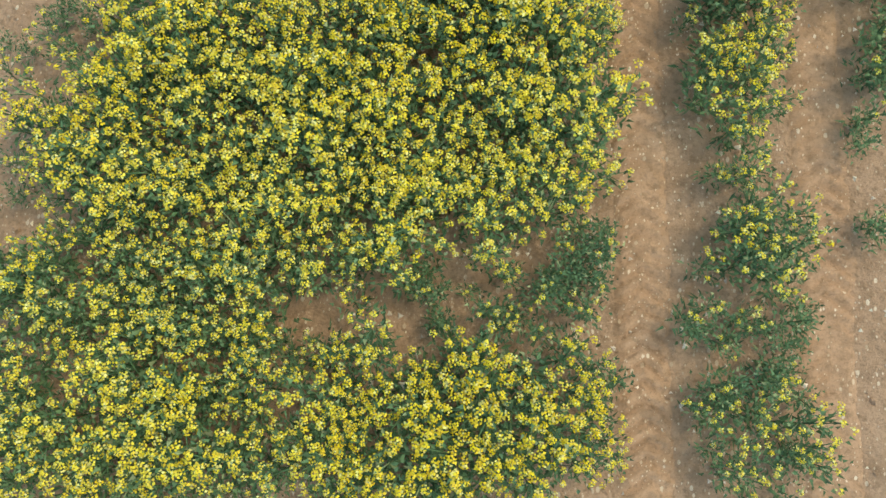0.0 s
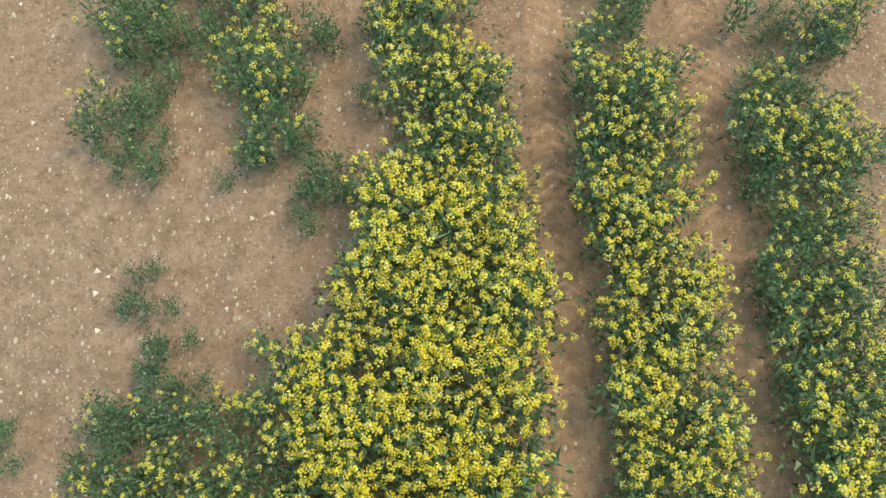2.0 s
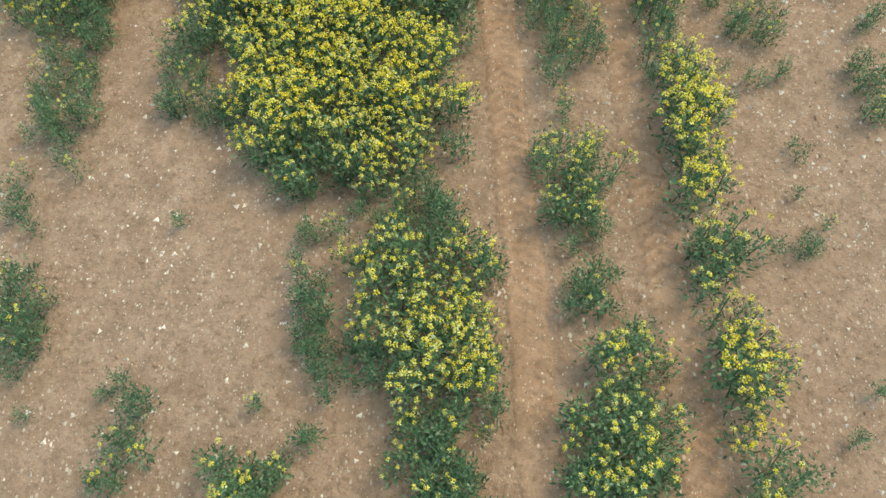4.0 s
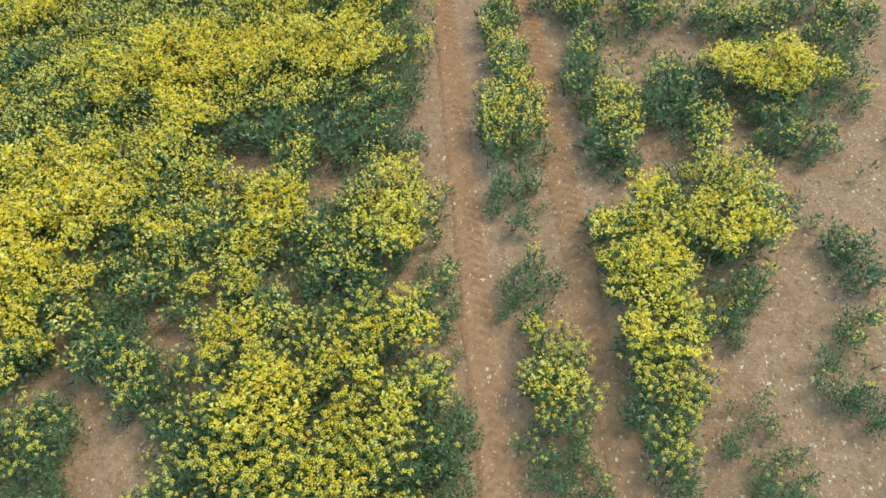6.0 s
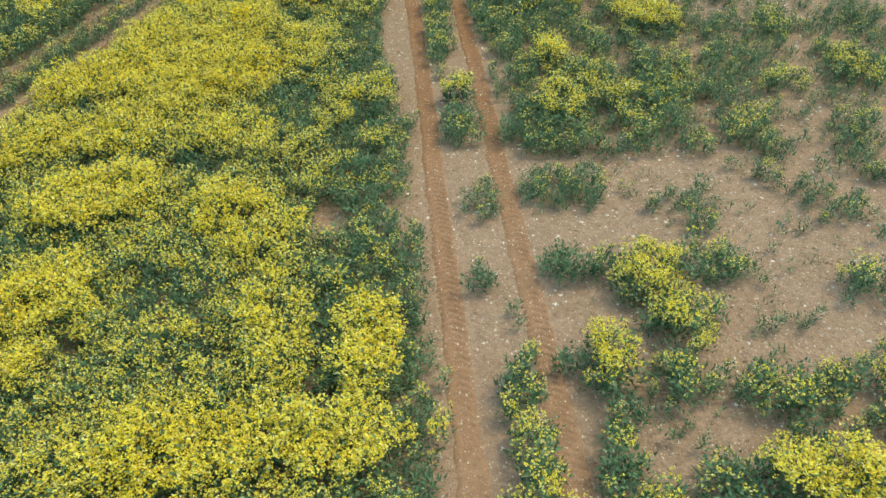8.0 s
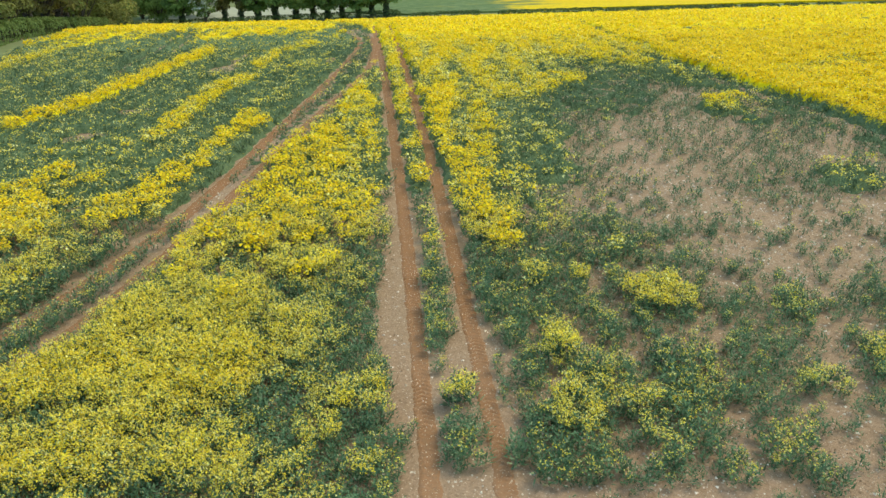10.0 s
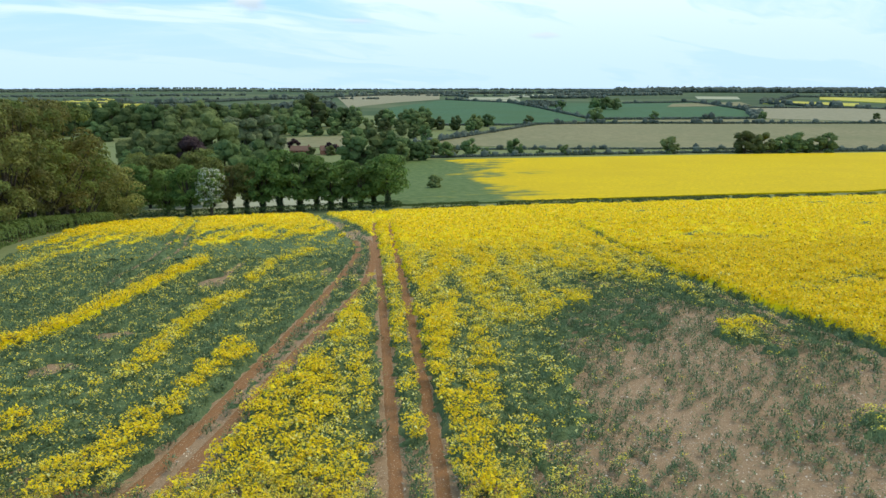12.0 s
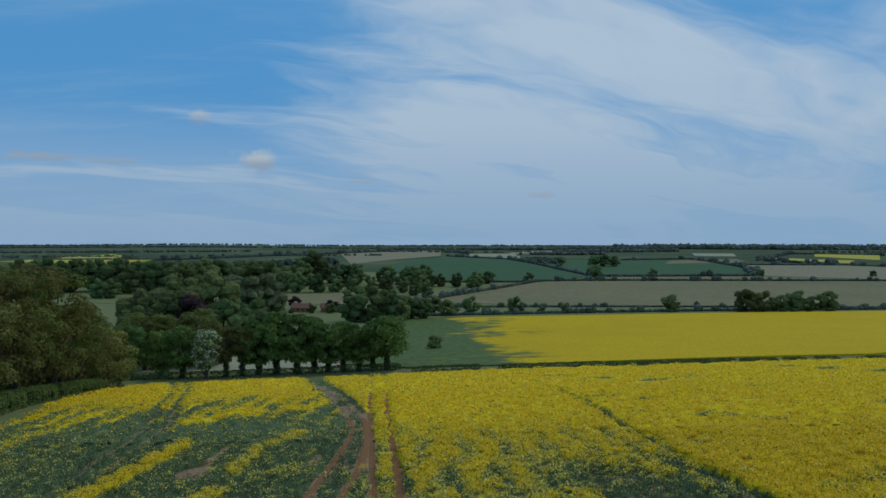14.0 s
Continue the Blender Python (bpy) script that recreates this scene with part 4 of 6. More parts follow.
def plan(x, y):
    """Cover and bloom of the crop at places of the plan."""
    inside = (np.asarray(y, float) < edge_y(np.asarray(x, float))) & ((np.asarray(x, float) > hedge_x(np.asarray(y, float)) + 5.0) | (np.asarray(y, float) < 60))
    x, y = to_chart(np.asarray(x, float), np.asarray(y, float))
    cover, bloom = np.zeros_like(x), np.zeros_like(x)
    wx = x + 0.16 * wobble(x, y, 2.6) + 0.07 * wobble(x, y, 7.0, 1.0)
    wy = y + 0.22 * wobble(x, y, 2.2, 2.0) + 0.07 * wobble(x, y, 6.0, 3.0)

    def lay(mask, c, b):
        up = mask * c > cover
        bloom[up] = (b * np.ones_like(x))[up]
        cover[up] = (mask * c)[up]

    t0, r0 = track_x(y), track_x(y) + 1.95
    ragged = 2.2 * wobble(x, y, 0.35) + 0.8 * wobble(x, y, 1.3, 1.0)
    left = (x < branch_far_x(y) - 0.6) & (y > 42) & (y < 142)
    drill = 0.986 * x - 0.165 * y + 0.5 * wobble(x, y, 0.22)
    stripe = np.clip(np.sin(drill * 2.1) + 0.5 * np.sin(drill * 3.7 + 1.0) + 0.7 * wobble(x, y, 0.33, 2.0) - 0.15, 0, 1)
    fade = np.clip((76 - y) / 10, 0, 1)
    brow = np.clip((y - 110 + 0.2 * np.clip(-14 - x, 0, 20) + 13.0 * (stripe - 0.4) + 4.0 * wobble(x, y, 0.45, 5.0) + 3.0 * wobble(x, y, 1.3, 2.0)) / 14, 0, 1)
    lay(left * 1.0, 0.86 + 0.10 * wobble(x, y, 0.8), np.maximum(0.19 + 0.12 * stripe * fade + 0.08 * stripe, 0.97 * brow))
    lay(((x < t0 - 1.0 - 0.4 * wobble(x, y, 0.9)) & (x > branch_x(y) + 0.8) & (y > 19.5) & (y < 84)) * 1.0, 0.76, np.where(x < t0 - 2.6 + wobble(x, y, 0.8), 0.42 + 0.2 * wobble(x, y, 1.1, 3.0), 0.12))
    bound_near = np.interp(y, (38, 51, 60, 66, 75, 83, 90), (9.4, 9.2, 8.6, 8.0, 8.2, 8.6, 9.6))
    rows = 0.5 + 0.5 * np.sin((x - t0) * 4.2 + 0.8 * wobble(x, y, 0.5))
    lay(((x > r0 + 0.5) & (x < bound_near + 0.8 * ragged_edge(x, y)) & (y > 38) & (y < 64)) * 1.0, 0.25 + 0.44 * rows + 0.34 * wobble(x, y, 1.7, 3.0), 0.08 + 0.18 * rows)
    bound = bound_near + 0.6 * ragged
    lay(((x > t0 - 4) & (x < bound) & (y > 60) & (y <= 90)) * 1.0, 0.80, 0.17 + 0.30 * (wobble(x * 2.2, y * 0.4, 1.3) > 0.05))
    lay(((x >= bound) & (x < line3_x(y)) & (y > 40) & (y <= 94)) * 1.0, 0.29 + 0.07 * np.clip((y - 60) / 12, 0, 1) + 0.30 * np.clip((bound + 4 - x) / 4, 0, 1) + 0.14 * wobble(x, y, 0.5, 2.0) + 0.52 * np.clip((x - line3_x(y) + 4.5) / 4, 0, 1) + 0.36 * np.clip((y - 80 + 3 * wobble(x, y, 0.5, 1.0)) / 6, 0, 1) + 0.12 * wobble(x, y, 1.4, 5.0), 0.05 + 0.12 * (wobble(x, y, 0.9, 8.0) > 0.3) + 0.75 * np.clip((y - 76 + 5 * wobble(x, y, 0.35, 4.0)) / 16, 0, 1) * np.clip(0.55 + 0.7 * wobble(x * 2.0, y * 0.6, 1.2, 3.0), 0, 1))
    lay(((x >= branch_far_x(y) - 0.8) & (x < branch_x(y) + 0.8) & (y > 42) & (y < 135)) * 1.0, 0.70, 0.16)
    start = np.interp(x, (-6, 0, 6, 9, 13, 19), (86, 80, 92, 96, 95, 93))
    full = ((y > start - 2 + 1.6 * ragged + 2.5 * wobble(x, y, 0.8, 6.0) ) & (x > t0)) | ((x > line3_x(y) + 0.7) & (y > 36))
    thin = 0.5 + 0.5 * wobble(x * 1.6, y * 0.35, 1.1, 4.0)
    lay(full * 1.0, 0.96, np.where(x < line3_x(y), 0.96 - np.clip((118 - y) / 45, 0, 0.62) * thin, 0.99 - 0.75 * np.clip((wobble(x * 0.6, y * 1.5, 0.30, 3.0) - 0.50) / 0.2, 0, 1)))
    lay(((x > branch_x(y) + 0.7) & (x < t0) & (y > 82)) * 1.0, 0.85, 0.45 + 0.4 * np.clip((y - 95) / 15, 0, 1))
    for bx, by, rx, ry, c, s, cv, bl in BEDS:
        near = (np.abs(x - bx) < rx + ry + 1) & (np.abs(y - by) < rx + ry + 1)
        if not near.any():
            continue
        dx, dy = wx[near] - bx, wy[near] - by
        q = (np.abs((dx * c + dy * s) / rx) ** 2.6 + np.abs((-dx * s + dy * c) / ry) ** 2.6) ** (1 / 2.6)
        q = q * (1 + 0.20 * wobble(x[near], y[near], 2.4 / max(0.7, min(rx, ry)), 2.5) + 0.10 * wobble(x[near], y[near], 6.0 / max(0.7, min(rx, ry)), 0.5))
        w = np.clip((1.29 - q) / 0.34, 0, 1)
        a = w * cv
        up = a > cover[near]
        # beds of like cover blend their bloom
        idx = np.nonzero(near)
        sel = tuple(i[up] for i in idx)
        bloom[sel], cover[sel] = bl, a[up]
    for half, cv, bl, pts in STRIPS:
        d = np.full_like(x, 99.0)
        for (xa, ya), (xb, yb) in zip(pts, pts[1:]):
            ux, uy = xb - xa, yb - ya
            k = np.clip(((x - xa) * ux + (y - ya) * uy) / (ux * ux + uy * uy), 0, 1)
            d = np.minimum(d, np.hypot(x - xa - k * ux, (y - ya - k * uy) * 0.55))
        d = d + half * (0.35 * wobble(x, y, 1.3, 2.0) + 0.25 * wobble(x, y, 3.1, 1.0))
        w = np.clip((1.15 - d / half) / 0.3, 0, 1)
        on = (w * cv > cover - 0.05) & (w > 0.3)
        bloom[on] = np.maximum(bloom, bl * w)[on]
        cover[on] = np.maximum(cover, w * cv)[on]
    streak = wobble(1.9 * (x + 0.06 * y), 0.28 * y, 1.0, 7.0) + 0.5 * wobble(4.1 * (x + 0.06 * y), 0.9 * y, 1.0, 2.0)
    bloom *= 1 - 0.65 * np.clip((streak - 0.15) / 0.5, 0, 1) * np.clip((y - 42) / 16, 0, 1) * np.clip((112 - y) / 25, 0, 1) * ((x < line3_x(y)) & (x > branch_far_x(y)))
    weeds = 0.66 * np.clip((wobble(x, y, 1.25, 6.0) + 0.6 * wobble(x, y, 3.1, 2.0) - 0.42) / 0.3, 0, 1) * ((y > 19) & (y < 62) & (x > t0 + 2.4))
    lay(weeds, 1.0, 0.10)
    for bx, by, rx, ry in GAPS:
        q = np.hypot((wx - bx) / rx, (wy - by) / ry)
        cover *= np.clip((q - 0.75) / 0.35, 0.08, 1)
    for bx, by, rx, ry in ((-19.2, 93, 1.3, 2.2), (-18.9, 98.5, 0.6, 3.0), (-21.5, 77.8, 1.6, 1.0), (-22.5, 71.0, 1.3, 1.4), (-9.8, 96, 0.5, 2.6)):
        q = np.hypot((wx - bx) / rx, (wy - by) / ry)
        cover *= np.clip((q - 0.7) / 0.5, 0.15, 1)
    # wheel tracks stay bare
    for cx, half in ((t0, 0.34), (r0, 0.32)):
        cover *= np.where(np.abs(x - cx) < half + 0.22 * np.clip((y - 44) / 16, 0, 1) + 0.10 * wobble(x, y, 1.9, 5.0), 0.03, 1.0)
    for cx in (branch_x(y), branch_far_x(y)):
        wide = 0.52 - 0.20 * np.clip((y - 92) / 14, 0, 1) + 0.14 * wobble(x, y, 0.9, 5.0)
        cover *= np.where((y > 36) & (y < 113) & (np.abs(x - cx) < wide), 0.03, 1.0)
        cover *= np.where((y >= 113) & (y < 131) & (np.abs(x - cx) < wide + 0.05), 0.55, 1.0)
        bloom *= np.where((y >= 113) & (y < 131) & (np.abs(x - cx) < wide + 0.45), 0.08, 1.0)
    cover *= np.where((np.abs(x - line3_x(y) + 0.4 * wobble(x, y, 0.35)) < 0.45) & (y > 50) & (y < 131), 0.15, 1.0)
    bloom *= np.where((np.abs(x - line3_x(y) + 0.4 * wobble(x, y, 0.35)) < 0.50 + 0.22 * wobble(x, y, 1.1)) & (y > 50) & (y < 124), 0.15, 1.0)
    for off in (0.0, 1.9):
        bloom *= np.where((np.abs(x - side_x(y) - off) < 0.6) & (y > 92), 0.06, 1.0)
        cover *= np.where((np.abs(x - side_x(y) - off) < 0.32) & (y > 92), 0.5, 1.0)
    cover *= inside
    return np.clip(cover, 0, 1), np.clip(bloom, 0, 1)


# ---- ground ----
def spaced(a, b, first, grow):
    """Lines from a to b with steps that grow away from a."""
    out, s = [a], first
    while out[-1] < b:
        out.append(out[-1] + s)
        s *= grow
    return out


def build_ground():
    ys = [-400, -200, -100, -50, -25] + list(np.arange(-12, 60, 1.0)) + list(np.arange(60, 260, 2.0)) + spaced(260, 4700, 4, 1.07)
    right = list(np.arange(0, 14, 1.0)) + spaced(14, 4200, 1.0, 1.09)
    xs = np.array([-v for v in right[:0:-1]] + right)
    ys = np.array(ys)
    gx, gy = np.meshgrid(xs, ys)
    gz = land(gx, gy)
    nx, ny = len(xs), len(ys)
    i = np.arange((ny - 1) * nx).reshape(ny - 1, nx)[:, :-1].ravel()
    f = np.stack([i, i + 1, i + nx + 1, i + nx], 1)
    cx, cy = (gx[:-1, :-1] + gx[1:, 1:]).ravel() / 2, (gy[:-1, :-1] + gy[1:, 1:]).ravel() / 2
    own = (cy < edge_y(cx) + 2) & (cx > np.minimum(hedge_x(cy), -34)) & (cx < 200) & (cy > -420)
    mi = np.where(own, 0, np.where(cy < 900, 1, 2))
    me = np_mesh("ground", np.stack([gx, gy, gz], 2).reshape(-1, 3), f, (SOIL, GRASS, FARGREEN), mi, True)
    tagged(new("ground", me), "pale brown dry soil running on as grassy farmland", "ground", kind="structure")


build_ground()


def wheel_track(centre, y0, y1, width, step, lugs, label):
    """A rut pressed into the soil, with low side ridges and the slanted prints of the tyre's lugs."""
    ys = np.arange(y0, y1, step)
    u = np.linspace(-1, 1, 13 if lugs else 7)
    gy, gu = np.meshgrid(ys, u, indexing="ij")
    gx = centre(gy) + gu * width / 2 * (1 + 0.10 * wobble(gy, gu, 1.4) + 0.09 * wobble(gy, gu, 4.0)) + 0.03 * wobble(gy * 0.5, gu * 0, 1.0)
    a = np.abs(gu)
    prof = 0.022 + 0.014 * np.exp(-((a - 0.66) / 0.20) ** 2) - (0.060 + 0.035 * wobble(gx * 2, gy, 5.0)) * np.clip((a - 0.60) / 0.40, 0, 1)
    tread = np.abs(((gy + 0.32 * a * width) / 0.20) % 1.0 - 0.5) * 2
    fade = np.clip(0.55 + 0.7 * wobble(gx, gy, 0.6) + 0.5 * wobble(gx * 3, gy, 2.3, 1.0), 0.08, 1)
    prof = prof + lugs * 0.066 * np.clip((tread - 0.5) * 3.2, -0.5, 0.5) * (a < 0.78) * fade + 0.008 * wobble(gx, gy, 9.0) + 0.004 * wobble(gx, gy, 23.0)
    gx, gy = to_field(gx, gy)
    gz = land(gx, gy) + prof
    n, k = gy.shape
    i = np.arange((n - 1) * k).reshape(n - 1, k)[:, :-1].ravel()
    f = np.stack([i, i + 1, i + k + 1, i + k], 1)
    me = np_mesh("wheel_track", np.stack([gx, gy, gz], 2).reshape(-1, 3), f, (RUT,), None, True)
    tagged(new("wheel_track", me), label, "wheel track", "tractor tracks", "structure")


wheel_track(track_x, -10, 50, 0.72, 0.04, 1.0, "red-brown tractor wheel track printed with tyre lugs")
wheel_track(lambda y: track_x(y) + 1.95, -10, 50, 0.72, 0.04, 1.0, "red-brown tractor wheel track printed with tyre lugs")
wheel_track(track_x, 50, 134, 0.74, 0.25, 0.0, "red-brown tractor wheel track between rows of crop")
wheel_track(lambda y: track_x(y) + 1.95, 50, 134, 0.74, 0.25, 0.0, "red-brown tractor wheel track between rows of crop")
wheel_track(branch_x, 32, 113, 0.92, 0.2, 0.0, "broad red-brown wheel track joining the tramline")
wheel_track(branch_far_x, 32, 113, 0.92, 0.2, 0.0, "broad red-brown wheel track joining the tramline")


# ---- rape plants ----
def leaf(soup, root, way, length, width, droop):
    """A folded blade: two triangles meeting at the rib."""
    d, s, u = basis(way)
    root = np.asarray(root, float)
    mid = root + d * length * 0.45 + np.array([0, 0, width * 0.3 - droop * 0.25 * length])
    tip = root + d * length + np.array([0, 0, -droop * length])
    soup.add([root, mid - s * width / 2, tip, mid + s * width / 2], [(0, 1, 2), (0, 2, 3)])


def floret(soup, c, normal, r, rng):
    d, s, u = basis(normal)
    a = rng.random() * 6.28
    p, q = np.cos(a) * s + np.sin(a) * u, -np.sin(a) * s + np.cos(a) * u
    lift = d * r * 0.35
    soup.add([c + p * r + lift, c + q * r * 0.8, c - p * r + lift, c - q * r * 0.8], [(0, 1, 2), (0, 2, 3)])


def fleck(soup, c, r, rng):
    """Flowers from afar: one tilted facet."""
    a = rng.random() * 6.28
    t = rng.normal(0, 0.45, 2) * r
    ring = np.array([(math.cos(a + k) * r, math.sin(a + k) * r, t[0] * math.cos(k) + t[1] * math.sin(k)) for k in (0.0, 2.1, 4.2)])
    soup.add(c + ring * rng.uniform(0.7, 1.3), [(0, 1, 2)])


def blade(soup, root, way, length, width):
    """A leaf far off: one triangle."""
    d, s, u = basis(way)
    root = np.asarray(root, float)
    soup.add([root - s * width * 0.5, root + s * width * 0.5, root + d * length], [(0, 1, 2)])


def rape_plant(rng, heads, height, leaves, florets, fr, leaf_len, leaf_w, wide=0.20, stems=True, spike=0.03, head=None):
    """Green and yellow parts of one plant: stem with side shoots, a bush of leaves, heads of small flowers round green buds."""
    g, y = Soup(), Soup()
    top = np.array([rng.normal(0, 0.04), rng.normal(0, 0.04), height])
    if stems:
        tube(g, [(0, 0, -0.05), top], [0.012, 0.006], 3)
    else:
        leaf(g, (0, 0, -0.05), top, height, 0.03, 0.0)
    tips = [top]
    for k in range(max(heads, 4) - 1):
        a = k * 2.4 + rng.random()
        h0 = height * rng.uniform(0.45, 0.7)
        reach = wide * rng.uniform(0.35, 1.1)
        tip = np.array([math.cos(a) * reach, math.sin(a) * reach, height * rng.uniform(0.70, 1.02)])
        if stems:
            leaf(g, top * (h0 / height), tip - top * (h0 / height), np.linalg.norm(tip - top * (h0 / height)), 0.016, 0.0)
        tips.append(tip)
    for k in range(leaves):
        a = k * 2.4 + rng.uniform(-0.6, 0.6)
        h0 = height * rng.uniform(0.08, 0.90)
        size = leaf_len * (1.7 - 1.15 * h0 / height) * rng.uniform(0.7, 1.3)
        out = wide * rng.uniform(0.0, 1.15)
        if not stems or k % 4:
            blade(g, (math.cos(a) * out, math.sin(a) * out, h0), (math.cos(a + rng.normal(0, 0.9)), math.sin(a + rng.normal(0, 0.9)), rng.uniform(-0.1, 1.7)), size, leaf_w * rng.uniform(0.8, 1.5))
            continue
        leaf(g, (math.cos(a) * out, math.sin(a) * out, h0), (math.cos(a + rng.normal(0, 0.7)), math.sin(a + rng.normal(0, 0.7)), rng.uniform(-0.1, 1.0)), size, leaf_w * rng.uniform(0.7, 1.4), rng.uniform(0.0, 0.5))
    for k, tip in enumerate(tips):
        if k >= heads:
            for j in range(3 if stems else 0):
                leaf(g, tip - (0, 0, 0.06), (math.cos(j * 2.1 + k), math.sin(j * 2.1 + k), 1.0), 0.09, 0.030, 0.0)
            continue
        if head:
            for _ in range(florets):
                fleck(y, tip + rng.normal(0, 1.1 * head, 3) * (florets > 1), head * rng.uniform(0.75, 1.25), rng)
            if florets > 1:
                blade(g, tip - np.array([rng.normal(0, 0.03), rng.normal(0, 0.03), 0.108]), (0, 0, 1), 0.10, head * 0.5)
            continue
        r = rng.uniform(0.034, 0.050)
        for j in range(florets):
            a, e = j * 2.4 + rng.uniform(-0.4, 0.4), math.sqrt((j + 0.5) / florets)
            w = np.array([math.cos(a) * e, math.sin(a) * e, 0.75 - 0.55 * e * e])
            drop = np.array([0, 0, -spike * e * rng.uniform(0.4, 1.0)])
            floret(y, tip + w * r * np.array([1, 1, 0.9]) + drop, w + np.array([0, 0, 0.5]), fr * rng.uniform(0.8, 1.25), rng)
        if stems:
            leaf(g, tip, (rng.normal(0, 0.3), rng.normal(0, 0.3), 1), 0.055, 0.02, 0.0)
    return g.arrays(), y.arrays()


prng = np.random.default_rng(3)
LEVELS = (0, 1, 2, 3)
NEAR = [[rape_plant(prng, (0, 3, 6, 8)[k], prng.uniform(0.80, 1.0), (98, 84, 66, 52)[k], 9, 0.0165, 0.088, 0.036, 0.24) for _ in range(4)] for k in LEVELS]
MID = [[rape_plant(prng, (0, 10, 27, 43)[k], prng.uniform(0.80, 1.0), (54, 48, 38, 28)[k], 4, 0, 0.150, 0.060, 0.25, False, head=0.0235) for _ in range(4)] for k in LEVELS]
FAR = [[rape_plant(prng, (0, 9, 30, 62)[k], prng.uniform(0.85, 1.0), (40, 32, 20, 10)[k], 1, 0, 0.21, 0.085, 0.38, False, head=0.061) for _ in range(3)] for k in LEVELS]
LAST = [[rape_plant(prng, (0, 7, 24, 50)[k], prng.uniform(0.90, 1.0), (22, 16, 10, 5)[k], 1, 0, 0.30, 0.12, 0.60, False, head=0.10) for _ in range(3)] for k in LEVELS]
EDGE = [[rape_plant(prng, (0, 8, 26, 50)[k], prng.uniform(0.90, 1.0), (16, 12, 8, 4)[k], 1, 0, 0.40, 0.17, 1.1, False, head=0.17) for _ in range(3)] for k in LEVELS]


def sow(x0, x1, y0, y1, gap, protos, size, seed, keep=None, singles=0):
    """Plants on a jittered grid, thinned by the plan's cover, chosen by its bloom. Returns arrays of the leaves, the paler and the deeper yellow heads."""
    rng = np.random.default_rng(seed)
    gx, gy = np.meshgrid(np.arange(x0, x1, gap), np.arange(y0, y1, gap))
    x = (gx + rng.uniform(-0.5, 0.5, gx.shape) * gap).ravel()
    y = (gy + rng.uniform(-0.5, 0.5, gx.shape) * gap).ravel()
    if keep is not None:
        ok = keep(x, y)
        x, y = x[ok], y[ok]
    c, b = plan(x, y)
    tuft = 0.5 + 0.42 * wobble(x, y, 6.3 if gap < 0.5 else 3.2, 1.0) + 0.24 * wobble(x, y, 13.0 if gap < 0.5 else 6.0, 2.0)
    ok = rng.random(len(x)) < np.where(c > 0.08, np.clip(((1.18 if gap < 0.25 else 1.30) * c - tuft) * 4.0 + 0.55, 0.02, 1), 0.0)
    x, y, c, b = x[ok], y[ok], c[ok], b[ok]
    level = np.clip(4.2 * b ** 1.25 + rng.normal(0, 0.55, len(b)), 0, 3.49)
    level = np.where(b < 0.04, np.where(rng.random(len(b)) < 0.06, 1, 0), np.round(level)).astype(int)
    s = size * (0.30 + 0.46 * np.clip(c, 0.35, 1) + 0.30 * b + 0.10 * wobble(x, y, 2.1, 4.0)) * rng.uniform(0.82, 1.15, len(x))
    pick = rng.integers(0, len(protos[0]), len(x))
    yaw = rng.uniform(0, 6.28, len(x))
    lean = rng.normal(0, 0.09, (len(x), 2))
    xyz = np.stack([x, y, land(x, y)], 1)
    green, yellow, deep = Soup(), Soup(), Soup()
    if singles:
        # the loosest plants of the bare ground stand as things of their own
        order = np.argsort(c + 0.04 * np.abs(x - 1) + 0.2 * rng.random(len(c)))[:singles]
        shared = {}
        for i in order:
            key = (level[i], pick[i])
            if key not in shared:
                (gv, gf), (yv, yf) = protos[key[0]][key[1]]
                shared[key] = (np_mesh("foliage", gv, gf, (LEAF,)), np_mesh("blossom", yv, yf, (PETAL,)) if len(yv) else None)
            root = tagged(new("rapeseed_plant"), "single rapeseed plant in yellow flower on dry soil" if len(protos[key[0]][key[1]][1][0]) else "single green rapeseed plant not in flower on dry soil", "rapeseed plant", "loose rapeseed plants")
            part("foliage", shared[key][0], root)
            if shared[key][1]:
                part("blossom", shared[key][1], root, "yellow flower heads")
            root.matrix_basis = Matrix.LocRotScale(xyz[i], Euler((0, 0, yaw[i])), (s[i], s[i], s[i]))
        rest = np.ones(len(x), bool)
        rest[order] = False
        x, y, c, b, level, s, pick, yaw, lean, xyz = (q[rest] for q in (x, y, c, b, level, s, pick, yaw, lean, xyz))
    for lv in range(4):
        for k in range(len(protos[0])):
            m = (level == lv) & (pick == k)
            if m.any():
                for soup, (v, f) in zip((green, deep if lv == 3 else yellow), protos[lv][k]):
                    if len(v):
                        soup.add(*repeat(v, f, xyz[m], yaw[m], s[m], lean[m]))
    return green.arrays(), yellow.arrays(), deep.arrays()


def dither(x, y):
    """A fixed pseudo-random number for a place."""
    return np.abs(np.sin(x * 12.9898 + y * 78.233) * 437.5453) % 1.0


def crop(label, *args, petal=None, deep=None, leafy=None, **kw):
    (gv, gf), (yv, yf), (dv, df) = sow(*args, **kw)
    root = tagged(new("rapeseed_crop"), label, "rapeseed crop", kind="stuff")
    part("foliage", np_mesh("foliage", gv, gf, (leafy or LEAF,)), root, "blue-green leaves and stems")
    v, f = np.concatenate([yv, dv]), np.concatenate([yf, df + len(yv)])
    part("blossom", np_mesh("blossom", v, f, (petal or PETAL, deep or PETAL_FULL), np.repeat((0, 1), (len(yf), len(df)))), root, "bright yellow flower heads")


